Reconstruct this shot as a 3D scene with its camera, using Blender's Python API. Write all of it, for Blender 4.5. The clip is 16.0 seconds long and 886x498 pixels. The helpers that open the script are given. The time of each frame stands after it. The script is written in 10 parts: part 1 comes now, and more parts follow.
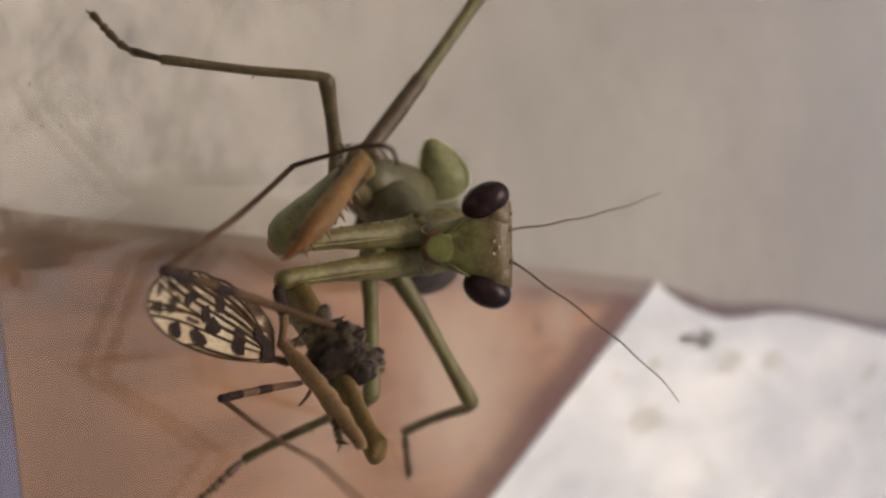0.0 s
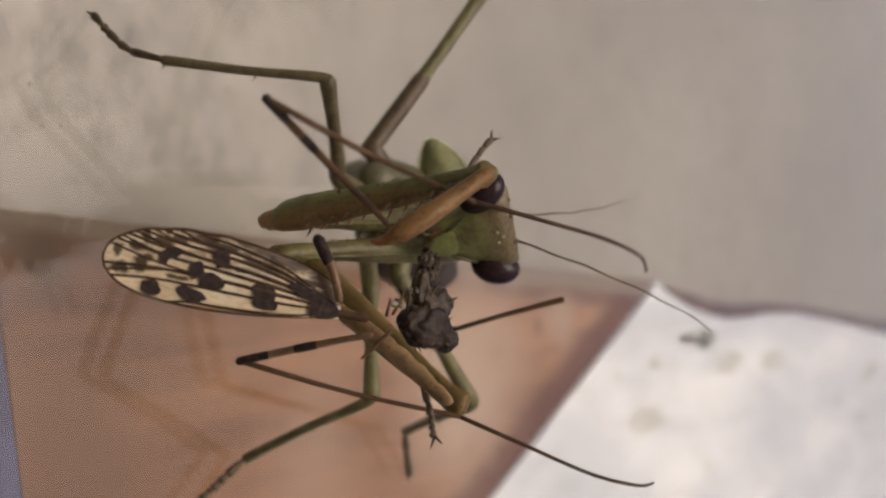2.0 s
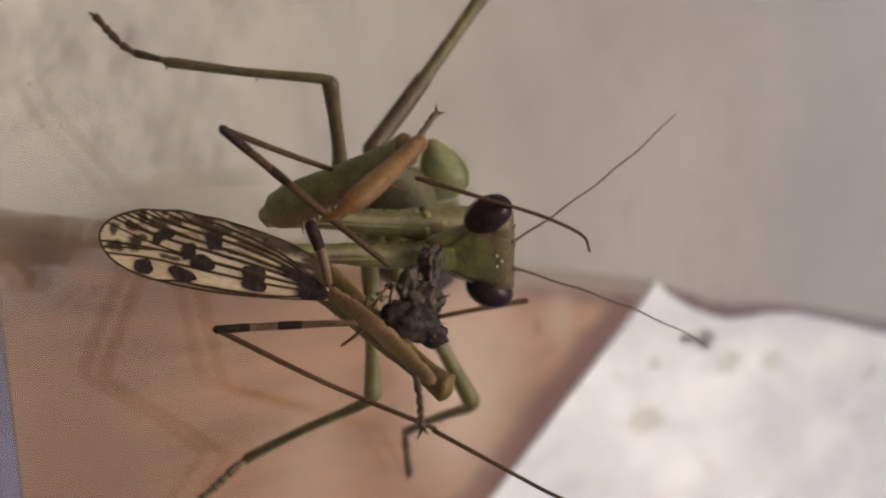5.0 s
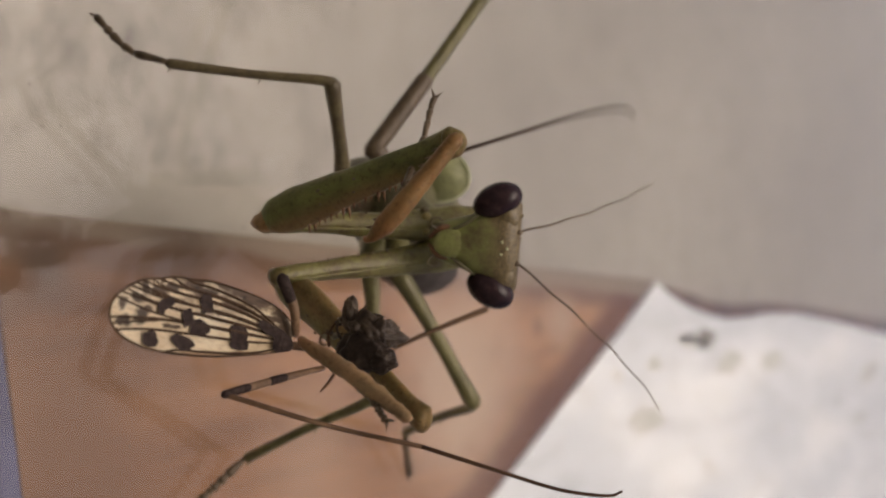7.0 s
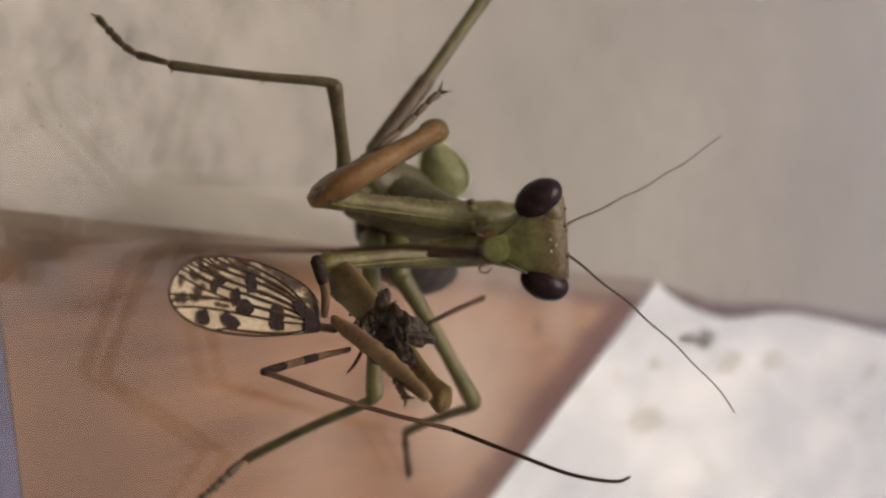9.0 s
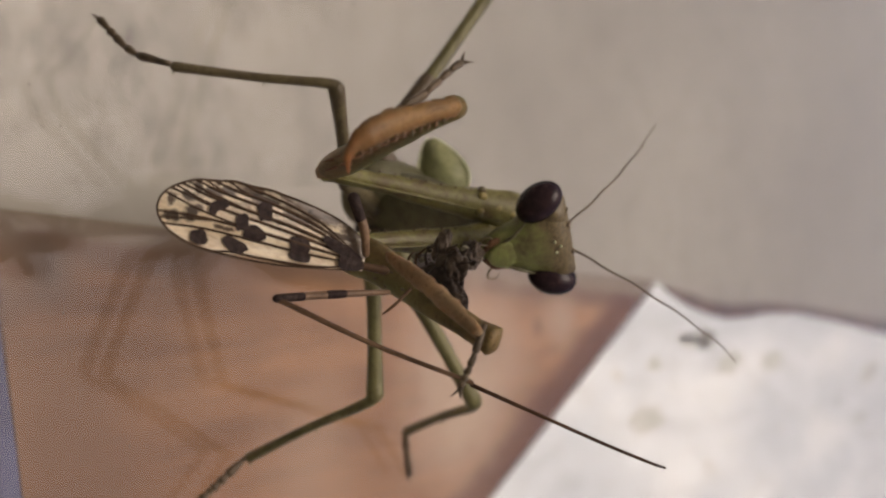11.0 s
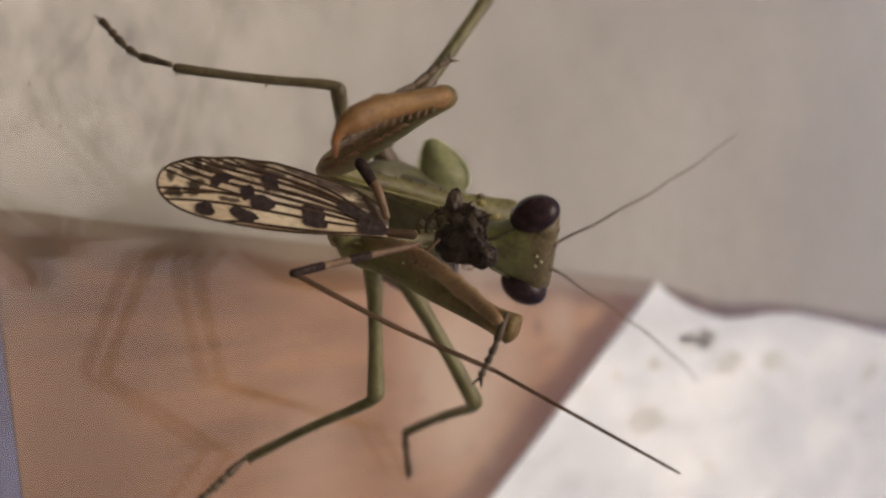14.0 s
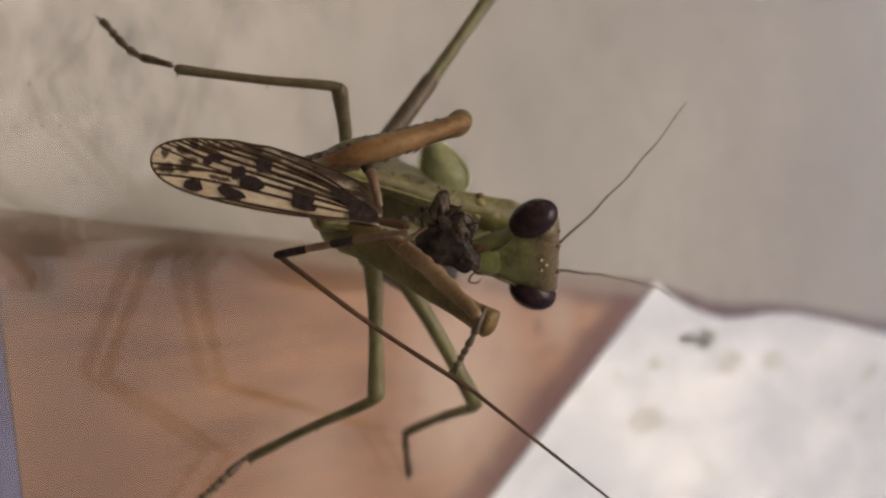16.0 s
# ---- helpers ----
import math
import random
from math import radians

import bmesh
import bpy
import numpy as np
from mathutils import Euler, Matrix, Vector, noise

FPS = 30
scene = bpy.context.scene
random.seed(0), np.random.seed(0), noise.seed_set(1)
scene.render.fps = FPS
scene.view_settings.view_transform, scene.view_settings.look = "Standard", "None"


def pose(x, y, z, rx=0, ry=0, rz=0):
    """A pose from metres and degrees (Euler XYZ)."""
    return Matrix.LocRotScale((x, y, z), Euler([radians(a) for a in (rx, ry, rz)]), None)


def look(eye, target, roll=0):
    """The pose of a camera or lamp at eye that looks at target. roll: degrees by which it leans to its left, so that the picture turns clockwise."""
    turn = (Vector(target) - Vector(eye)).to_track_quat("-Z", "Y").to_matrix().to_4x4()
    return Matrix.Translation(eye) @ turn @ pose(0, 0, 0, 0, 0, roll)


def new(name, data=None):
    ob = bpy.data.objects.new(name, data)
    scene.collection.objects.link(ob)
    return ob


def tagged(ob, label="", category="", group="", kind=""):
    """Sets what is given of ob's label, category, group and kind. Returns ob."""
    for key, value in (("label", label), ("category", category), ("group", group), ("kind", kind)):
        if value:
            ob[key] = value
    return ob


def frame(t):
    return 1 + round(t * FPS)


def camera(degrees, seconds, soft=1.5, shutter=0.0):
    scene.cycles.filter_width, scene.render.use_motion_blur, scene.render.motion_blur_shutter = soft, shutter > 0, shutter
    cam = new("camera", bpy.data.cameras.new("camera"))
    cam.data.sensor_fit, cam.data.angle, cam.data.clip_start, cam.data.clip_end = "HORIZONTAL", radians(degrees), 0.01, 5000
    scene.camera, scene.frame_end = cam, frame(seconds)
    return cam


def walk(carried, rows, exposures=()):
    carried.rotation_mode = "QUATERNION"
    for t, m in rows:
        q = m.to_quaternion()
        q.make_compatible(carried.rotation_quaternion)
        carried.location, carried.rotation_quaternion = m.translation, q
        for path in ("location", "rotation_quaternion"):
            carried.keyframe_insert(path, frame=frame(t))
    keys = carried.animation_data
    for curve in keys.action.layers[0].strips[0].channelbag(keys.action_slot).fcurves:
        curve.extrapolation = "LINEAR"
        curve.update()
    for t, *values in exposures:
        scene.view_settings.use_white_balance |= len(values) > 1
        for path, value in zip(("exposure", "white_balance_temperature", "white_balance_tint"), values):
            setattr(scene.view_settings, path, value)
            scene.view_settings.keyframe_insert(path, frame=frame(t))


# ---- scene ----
# A mantis eats a banded-winged fly on a pane of glass; lengths below are in millimetres unless said.
MM = 0.001


def mm(x, y, z, rx=0, ry=0, rz=0):
    return pose(x * MM, y * MM, z * MM, rx, ry, rz)


# ---- camera ----
FOV = 38.0
cam = camera(FOV, 16.0, soft=2.1, shutter=0.5)
CAM = mm(0, -70, 64, 54, 0, 0) @ pose(0, 0, 0, 0, 0, 90)
walk(cam, [(0.0, CAM), (16.0, CAM)], exposures=((0.0, 0.0, 6920, 16), (16.0, 0.0, 6920, 16)))
cam.data.dof.use_dof = True
cam.data.dof.focus_distance = 0.0668
cam.data.dof.aperture_fstop = 54.0

# ---- light: a soft, hazy day ----
SUN_EL, SUN_ROT = radians(76), radians(-40)
world = bpy.data.worlds.new("sky")
scene.world = world
world.use_nodes = True
wn = world.node_tree.nodes
sky = wn.new("ShaderNodeTexSky")
sky.sky_type, sky.sun_disc = "NISHITA", False
sky.sun_elevation, sky.sun_rotation = SUN_EL, SUN_ROT
sky.air_density, sky.dust_density, sky.ozone_density = 0.4, 6.0, 0.3
wn["Background"].inputs["Strength"].default_value = 0.12
world.node_tree.links.new(sky.outputs[0], wn["Background"].inputs["Color"])
sun = new("sun", bpy.data.lights.new("sun", "SUN"))
sun.data.energy, sun.data.angle, sun.data.color = 1.25, radians(40), (1.0, 0.93, 0.82)
sun.matrix_world = look((0, 0, 0), (math.sin(SUN_ROT) * -1, math.cos(SUN_ROT) * -1, -math.tan(SUN_EL)))
sun.location = (0, 0, 1.5)


# ---- materials ----
def nodes(name):
    m = bpy.data.materials.new(name)
    m.use_nodes = True
    return m, m.node_tree.nodes, m.node_tree.links, m.node_tree.nodes["Principled BSDF"]


def noise_node(n, l, scale, detail=4.0, rough=0.6, stretch=(1, 1, 1), source="Object"):
    tc, mp, tx = n.new("ShaderNodeTexCoord"), n.new("ShaderNodeMapping"), n.new("ShaderNodeTexNoise")
    mp.inputs["Scale"].default_value = [1000 * s for s in stretch]
    tx.inputs["Scale"].default_value, tx.inputs["Detail"].default_value, tx.inputs["Roughness"].default_value = scale, detail, rough
    l.new(tc.outputs[source], mp.inputs["Vector"])
    l.new(mp.outputs[0], tx.inputs["Vector"])
    return tx


def ramp_node(n, l, fac, stops):
    r = n.new("ShaderNodeValToRGB")
    while len(r.color_ramp.elements) < len(stops):
        r.color_ramp.elements.new(0.5)
    for el, (p, c) in zip(r.color_ramp.elements, stops):
        el.position, el.color = p, (*c, 1)
    l.new(fac, r.inputs[0])
    return r


def mix_node(n, l, fac, a, b, how="MIX"):
    x = n.new("ShaderNodeMix")
    x.data_type, x.blend_type = "RGBA", how
    for sock, v in ((x.inputs[0], fac), (x.inputs[6], a), (x.inputs[7], b)):
        if hasattr(v, "node"):
            l.new(v, sock)
        elif isinstance(v, (int, float)):
            sock.default_value = v
        else:
            sock.default_value = (*v, 1)
    return x.outputs[2]


def skin(name, dark, mid, light, rough=0.45, grain=0.9, fine=4.5, bump=0.12, sss=0.0, stretch=(1, 1, 1), gloss=0.4):
    """Insect cuticle: two scales of mottling, pores as bump."""
    m, n, l, p = nodes(name)
    big, small = noise_node(n, l, grain, stretch=stretch), noise_node(n, l, fine, 3.0)
    c = ramp_node(n, l, big.outputs[0], ((0.3, dark), (0.5, mid), (0.72, light)))
    speck = ramp_node(n, l, small.outputs[0], ((0.32, (0.42, 0.36, 0.3)), (0.5, (1, 1, 1))))
    l.new(mix_node(n, l, 0.55, c.outputs[0], speck.outputs[0], "MULTIPLY"), p.inputs["Base Color"])
    p.inputs["Roughness"].default_value = rough
    p.inputs["Specular IOR Level"].default_value = gloss
    b = n.new("ShaderNodeBump")
    b.inputs["Strength"].default_value, b.inputs["Distance"].default_value = bump * 2, 0.0002
    l.new(small.outputs[0], b.inputs["Height"])
    l.new(b.outputs[0], p.inputs["Normal"])
    if sss:
        p.inputs["Subsurface Weight"].default_value = sss
        p.inputs["Subsurface Radius"].default_value = (0.8, 1.0, 0.3)
        p.inputs["Subsurface Scale"].default_value = 0.0006
    return m


GREEN = skin("green_cuticle", (0.088, 0.062, 0.023), (0.138, 0.125, 0.037), (0.195, 0.182, 0.064), sss=0.2, bump=0.1)
PALE = skin("pale_green_cuticle", (0.165, 0.175, 0.08), (0.21, 0.222, 0.102), (0.27, 0.28, 0.14), sss=0.2)
RIM = skin("pale_rim", (0.45, 0.5, 0.28), (0.52, 0.56, 0.34), (0.58, 0.6, 0.4))
LEG = skin("olive_leg", (0.08, 0.071, 0.028), (0.126, 0.118, 0.045), (0.175, 0.166, 0.068), stretch=(0.3, 1, 1))
LEGA = skin("brown_olive_leg", (0.062, 0.046, 0.025), (0.095, 0.076, 0.036), (0.135, 0.112, 0.052), stretch=(0.3, 1, 1))
LEGB = skin("brown_leg", (0.05, 0.036, 0.02), (0.085, 0.062, 0.034), (0.14, 0.10, 0.06), stretch=(0.3, 1, 1))
TAN = skin("tan_cuticle", (0.15, 0.08, 0.027), (0.23, 0.13, 0.045), (0.31, 0.19, 0.075), sss=0.1, stretch=(0.5, 1, 1))
OLIVE = skin("olive_tan_cuticle", (0.16, 0.13, 0.04), (0.24, 0.20, 0.065), (0.32, 0.27, 0.10), sss=0.15, stretch=(0.5, 1, 1))
# The belly's grey is darkened so that its colour holds the shade there.
GREY = skin("grey_purple_shaded_belly", (0.03, 0.024, 0.021), (0.046, 0.037, 0.032), (0.072, 0.06, 0.048), rough=0.6, gloss=0.2)
OLIVEGREEN = skin("olive_green_thorax", (0.066, 0.058, 0.03), (0.1, 0.094, 0.045), (0.135, 0.13, 0.06))
DARK = skin("dark_claw", (0.014, 0.009, 0.006), (0.026, 0.017, 0.011), (0.045, 0.03, 0.02), rough=0.65, gloss=0.12)
PREYFOOT = skin("prey_foot_brown", (0.03, 0.016, 0.009), (0.055, 0.03, 0.017), (0.085, 0.05, 0.028), rough=0.65, stretch=(0.3, 1, 1), gloss=0.12)
PREYLEG = skin("prey_leg_brown", (0.046, 0.026, 0.014), (0.078, 0.046, 0.025), (0.12, 0.074, 0.041), rough=0.65, stretch=(0.3, 1, 1), gloss=0.12)
PREYTAN = skin("prey_leg_tan", (0.1, 0.056, 0.028), (0.148, 0.088, 0.046), (0.21, 0.132, 0.074))
MEAT = skin("chewed_dark_body", (0.013, 0.0088, 0.007), (0.03, 0.0215, 0.0165), (0.066, 0.049, 0.036), rough=0.5, grain=1.1, fine=4.0, bump=0.14, gloss=0.2)
FLESH = skin("brown_torn_flesh", (0.022, 0.0145, 0.01), (0.053, 0.039, 0.027), (0.11, 0.084, 0.056), rough=0.45, grain=1.1, fine=4.0, bump=0.14, gloss=0.24)
PALEMEAT = skin("pale_tissue", (0.12, 0.11, 0.07), (0.2, 0.185, 0.12), (0.3, 0.29, 0.2), rough=0.4)
VEIN = skin("wing_vein", (0.03, 0.017, 0.009), (0.055, 0.032, 0.017), (0.09, 0.055, 0.03), rough=0.6, gloss=0.15)
SPOT = skin("wing_spot", (0.018, 0.012, 0.011), (0.031, 0.021, 0.019), (0.055, 0.039, 0.031), rough=0.65, grain=3.0, gloss=0.12)
ORANGE = skin("brown_mouth", (0.1, 0.045, 0.02), (0.16, 0.08, 0.035), (0.22, 0.12, 0.055))


def eye_material():
    m, n, l, p = nodes("dark_compound_eye")
    v = noise_node(n, l, 1.4, 2.0)
    c = ramp_node(n, l, v.outputs[0], ((0.3, (0.014, 0.008, 0.01)), (0.55, (0.025, 0.013, 0.015)), (0.75, (0.046, 0.026, 0.025))))
    l.new(c.outputs[0], p.inputs["Base Color"])
    p.inputs["Roughness"].default_value, p.inputs["Coat Weight"].default_value = 0.26, 0.0
    p.inputs["Specular IOR Level"].default_value = 0.2
    return m


def face_material():
    """Green face that turns mauve-brown over the crown."""
    m, n, l, p = nodes("mantis_face")
    tc, sep, add = n.new("ShaderNodeTexCoord"), n.new("ShaderNodeSeparateXYZ"), n.new("ShaderNodeMath")
    big, small = noise_node(n, l, 0.9), noise_node(n, l, 5.0, 3.0)
    l.new(tc.outputs["Object"], sep.inputs[0])
    add.operation, add.inputs[1].default_value = "MULTIPLY_ADD", 0.003
    l.new(big.outputs[0], add.inputs[0])
    l.new(sep.outputs[0], add.inputs[2])
    mr = n.new("ShaderNodeMapRange")
    mr.inputs[1].default_value, mr.inputs[2].default_value = 0.0005, 0.0019
    l.new(add.outputs[0], mr.inputs[0])
    blotch = noise_node(n, l, 0.75, 3.0)
    g = ramp_node(n, l, blotch.outputs[0], ((0.33, (0.095, 0.074, 0.03)), (0.45, (0.138, 0.14, 0.044)), (0.57, (0.185, 0.212, 0.058)), (0.72, (0.27, 0.275, 0.1))))
    b = ramp_node(n, l, small.outputs[0], ((0.35, (0.082, 0.06, 0.027)), (0.6, (0.148, 0.114, 0.05))))
    l.new(mix_node(n, l, mr.outputs[0], g.outputs[0], b.outputs[0]), p.inputs["Base Color"])
    p.inputs["Roughness"].default_value = 0.42
    bp = n.new("ShaderNodeBump")
    bp.inputs["Strength"].default_value, bp.inputs["Distance"].default_value = 0.25, 0.0002
    l.new(small.outputs[0], bp.inputs["Height"])
    l.new(bp.outputs[0], p.inputs["Normal"])
    return m


def forearm_material(name, side, green, tan, x0, x1):
    """Cuticle that turns from green to mottled tan towards the spined side and along the length."""
    m, n, l, p = nodes(name)
    tc, sep = n.new("ShaderNodeTexCoord"), n.new("ShaderNodeSeparateXYZ")
    big, small = noise_node(n, l, 0.8, stretch=(0.5, 1, 1)), noise_node(n, l, 4.5, 3.0)
    l.new(tc.outputs["Object"], sep.inputs[0])
    lean, alongx, both, wob = [n.new("ShaderNodeMapRange") for k in range(2)] + [n.new("ShaderNodeMath") for k in range(2)]
    lean.inputs[1].default_value, lean.inputs[2].default_value = -0.0001 * side, 0.0009 * side
    alongx.inputs[1].default_value, alongx.inputs[2].default_value = x0 * MM, x1 * MM
    l.new(sep.outputs[1], lean.inputs[0])
    l.new(sep.outputs[0], alongx.inputs[0])
    both.operation, wob.operation, wob.inputs[1].default_value = "MAXIMUM", "MULTIPLY", 1.3
    l.new(lean.outputs[0], both.inputs[0])
    l.new(alongx.outputs[0], both.inputs[1])
    l.new(both.outputs[0], wob.inputs[0])
    blend = n.new("ShaderNodeMath")
    blend.operation, blend.use_clamp = "MULTIPLY", True
    l.new(wob.outputs[0], blend.inputs[0])
    patchy = ramp_node(n, l, big.outputs[0], ((0.3, (0.4, 0.4, 0.4)), (0.6, (1, 1, 1))))
    l.new(patchy.outputs[0], blend.inputs[1])
    tone = lambda q: ramp_node(n, l, big.outputs[0], ((0.3, [v * 0.62 for v in q]), (0.5, q), (0.72, [v * 1.35 for v in q]))).outputs[0]
    col = mix_node(n, l, blend.outputs[0], tone(green), tone(tan))
    speck = ramp_node(n, l, small.outputs[0], ((0.33, (0.42, 0.34, 0.27)), (0.45, (1, 1, 1))))
    l.new(mix_node(n, l, 0.6, col, speck.outputs[0], "MULTIPLY"), p.inputs["Base Color"])
    p.inputs["Roughness"].default_value, p.inputs["Specular IOR Level"].default_value = 0.48, 0.26
    b = n.new("ShaderNodeBump")
    b.inputs["Strength"].default_value, b.inputs["Distance"].default_value = 0.25, 0.0002
    l.new(small.outputs[0], b.inputs["Height"])
    l.new(b.outputs[0], p.inputs["Normal"])
    p.inputs["Subsurface Weight"].default_value, p.inputs["Subsurface Scale"].default_value = 0.12, 0.0005
    return m


SMOKY = ((7.49, -2.03, 0.5, 0.32), (6.82, -1.66, 0.8, 0.25), (10.58, 0.10, 0.32, 0.42), (11.45, 0.52, 0.45, 0.28), (8.80, -1.61, 0.4, 0.22), (4.31, -2.08, 0.75, 0.3), (3.44, -1.77, 0.8, 0.28),
         (9.71, -1.20, 0.42, 0.24), (10.53, -1.35, 0.18, 0.34), (10.92, -0.73, 0.42, 0.22))
STREAKS = ((5.66, -2.24, 0.5, 0.26), (2.38, -1.87, 0.6, 0.22), (1.12, -1.46, 0.7, 0.3), (1.70, -1.04, 1.3, 0.16), (0.45, -0.62, 0.9, 0.35), (4.60, -1.30, 0.9, 0.12), (9.52, -1.98, 0.22, 0.3),
           (10.29, -0.26, 0.3, 0.16), (8.65, 0.36, 0.5, 0.1), (5.56, -0.78, 0.8, 0.1), (11.74, -0.36, 0.2, 0.3))


def membrane_material():
    """Cream, glossy and translucent, with smoky brown pigment clouds and a rusty strip along the lower edge."""
    m, n, l, p = nodes("cream_wing_membrane")
    v, w, warp = noise_node(n, l, 0.5, 3.0, stretch=(0.5, 1, 1)), noise_node(n, l, 7.0, 3.0, stretch=(0.25, 1, 1)), noise_node(n, l, 2.2, 3.0)
    c = ramp_node(n, l, v.outputs[0], ((0.3, (0.62, 0.5, 0.32)), (0.5, (0.82, 0.7, 0.48)), (0.7, (0.9, 0.82, 0.62))))
    d = ramp_node(n, l, w.outputs[0], ((0.35, (0.66, 0.58, 0.5)), (0.55, (1, 1, 1))))
    col = mix_node(n, l, 0.6, c.outputs[0], d.outputs[0], "MULTIPLY")
    tc, off, bent, flat = n.new("ShaderNodeTexCoord"), n.new("ShaderNodeVectorMath"), n.new("ShaderNodeVectorMath"), n.new("ShaderNodeVectorMath")
    off.operation, off.inputs[1].default_value, off.inputs[2].default_value = "MULTIPLY_ADD", (0.0009, 0.0005, 0), (-0.00045, -0.00025, 0)
    l.new(warp.outputs["Color"], off.inputs[0])
    bent.operation, flat.operation, flat.inputs[1].default_value = "ADD", "MULTIPLY", (1, 1, 0)
    l.new(tc.outputs["Object"], bent.inputs[0])
    l.new(off.outputs[0], bent.inputs[1])
    l.new(bent.outputs[0], flat.inputs[0])
    for k, (x, y, a, b) in enumerate(SMOKY + STREAKS):
        sub, mul, far, mr = [n.new("ShaderNodeVectorMath") for q in range(3)] + [n.new("ShaderNodeMapRange")]
        sub.operation, mul.operation, far.operation = "SUBTRACT", "MULTIPLY", "LENGTH"
        sub.inputs[1].default_value, mul.inputs[1].default_value = (x * MM, y * MM, 0), (1000 / a, 1000 / b, 0)
        l.new(flat.outputs[0], sub.inputs[0])
        l.new(sub.outputs[0], mul.inputs[0])
        l.new(mul.outputs[0], far.inputs[0])
        mr.interpolation_type = "SMOOTHSTEP"
        mr.inputs[1].default_value, mr.inputs[2].default_value, mr.inputs[3].default_value, mr.inputs[4].default_value = 0.75, 1.45, 0.94, 0.0
        l.new(far.outputs["Value"], mr.inputs[0])
        col = mix_node(n, l, mr.outputs[0], col, (0.034, 0.02, 0.012) if k < len(SMOKY) else (0.075, 0.045, 0.025))
    veil, cells = n.new("ShaderNodeMapRange"), noise_node(n, l, 1.3, 3.0, stretch=(0.7, 1.6, 1))
    apart = n.new("ShaderNodeSeparateXYZ")
    l.new(flat.outputs[0], apart.inputs[0])
    veil.inputs[1].default_value, veil.inputs[2].default_value, veil.inputs[3].default_value, veil.inputs[4].default_value = -0.0016, 0.0001, 0.75, 0.0
    l.new(apart.outputs[1], veil.inputs[0])
    window = ramp_node(n, l, cells.outputs[0], ((0.46, (1, 1, 1)), (0.58, (0.1, 0.1, 0.1))))
    col = mix_node(n, l, mix_node(n, l, 1.0, window.outputs[0], veil.outputs[0], "MULTIPLY"), col, (0.13, 0.085, 0.052))
    sep, add, strip = n.new("ShaderNodeSeparateXYZ"), n.new("ShaderNodeMath"), n.new("ShaderNodeMapRange")
    l.new(tc.outputs["Object"], sep.inputs[0])
    add.operation, add.inputs[1].default_value = "MULTIPLY_ADD", -0.14
    l.new(sep.outputs[0], add.inputs[0])
    l.new(sep.outputs[1], add.inputs[2])
    strip.inputs[1].default_value, strip.inputs[2].default_value, strip.inputs[4].default_value = 0.00036, 0.00046, 0.75
    l.new(add.outputs[0], strip.inputs[0])
    col = mix_node(n, l, strip.outputs[0], col, (0.3, 0.17, 0.085))
    l.new(col, p.inputs["Base Color"])
    p.inputs["Roughness"].default_value, p.inputs["Coat Weight"].default_value, p.inputs["Coat Roughness"].default_value = 0.4, 0.4, 0.16
    t, mx = n.new("ShaderNodeBsdfTranslucent"), n.new("ShaderNodeMixShader")
    mx.inputs[0].default_value = 0.45
    l.new(col, t.inputs[0])
    l.new(p.outputs[0], mx.inputs[1])
    l.new(t.outputs[0], mx.inputs[2])
    l.new(mx.outputs[0], n["Material Output"].inputs[0])
    b = n.new("ShaderNodeBump")
    b.inputs["Strength"].default_value, b.inputs["Distance"].default_value = 0.5, 0.0001
    l.new(w.outputs[0], b.inputs["Height"])
    l.new(b.outputs[0], p.inputs["Normal"])
    return m


def painted(name, lo, mid, hi, rough, scale=0.06, fine=0.6, stretch=(1, 1, 1), stain=None, bump=0.2):
    """Boards and slabs under the glass: cloudy stains, finer blotches and grain."""
    m, n, l, p = nodes(name)
    a, b = noise_node(n, l, scale, 5.0, 0.55, stretch), noise_node(n, l, fine, 4.0, 0.6, stretch)
    c = ramp_node(n, l, a.outputs[0], ((0.32, lo), (0.5, mid), (0.68, hi)))
    d = ramp_node(n, l, b.outputs[0], ((0.3, (0.8, 0.78, 0.75)), (0.55, (1, 1, 1))))
    col = mix_node(n, l, 0.6, c.outputs[0], d.outputs[0], "MULTIPLY")
    if stain:
        s = noise_node(n, l, stain[0], 3.0, 0.5)
        r = ramp_node(n, l, s.outputs[0], ((stain[1], (0, 0, 0)), (stain[1] + 0.07, (1, 1, 1))))
        col = mix_node(n, l, r.outputs[0], col, stain[2])
    l.new(col, p.inputs["Base Color"])
    p.inputs["Roughness"].default_value = rough
    bp = n.new("ShaderNodeBump")
    bp.inputs["Strength"].default_value, bp.inputs["Distance"].default_value = bump, 0.0004
    l.new(b.outputs[0], bp.inputs["Height"])
    l.new(bp.outputs[0], p.inputs["Normal"])
    return m


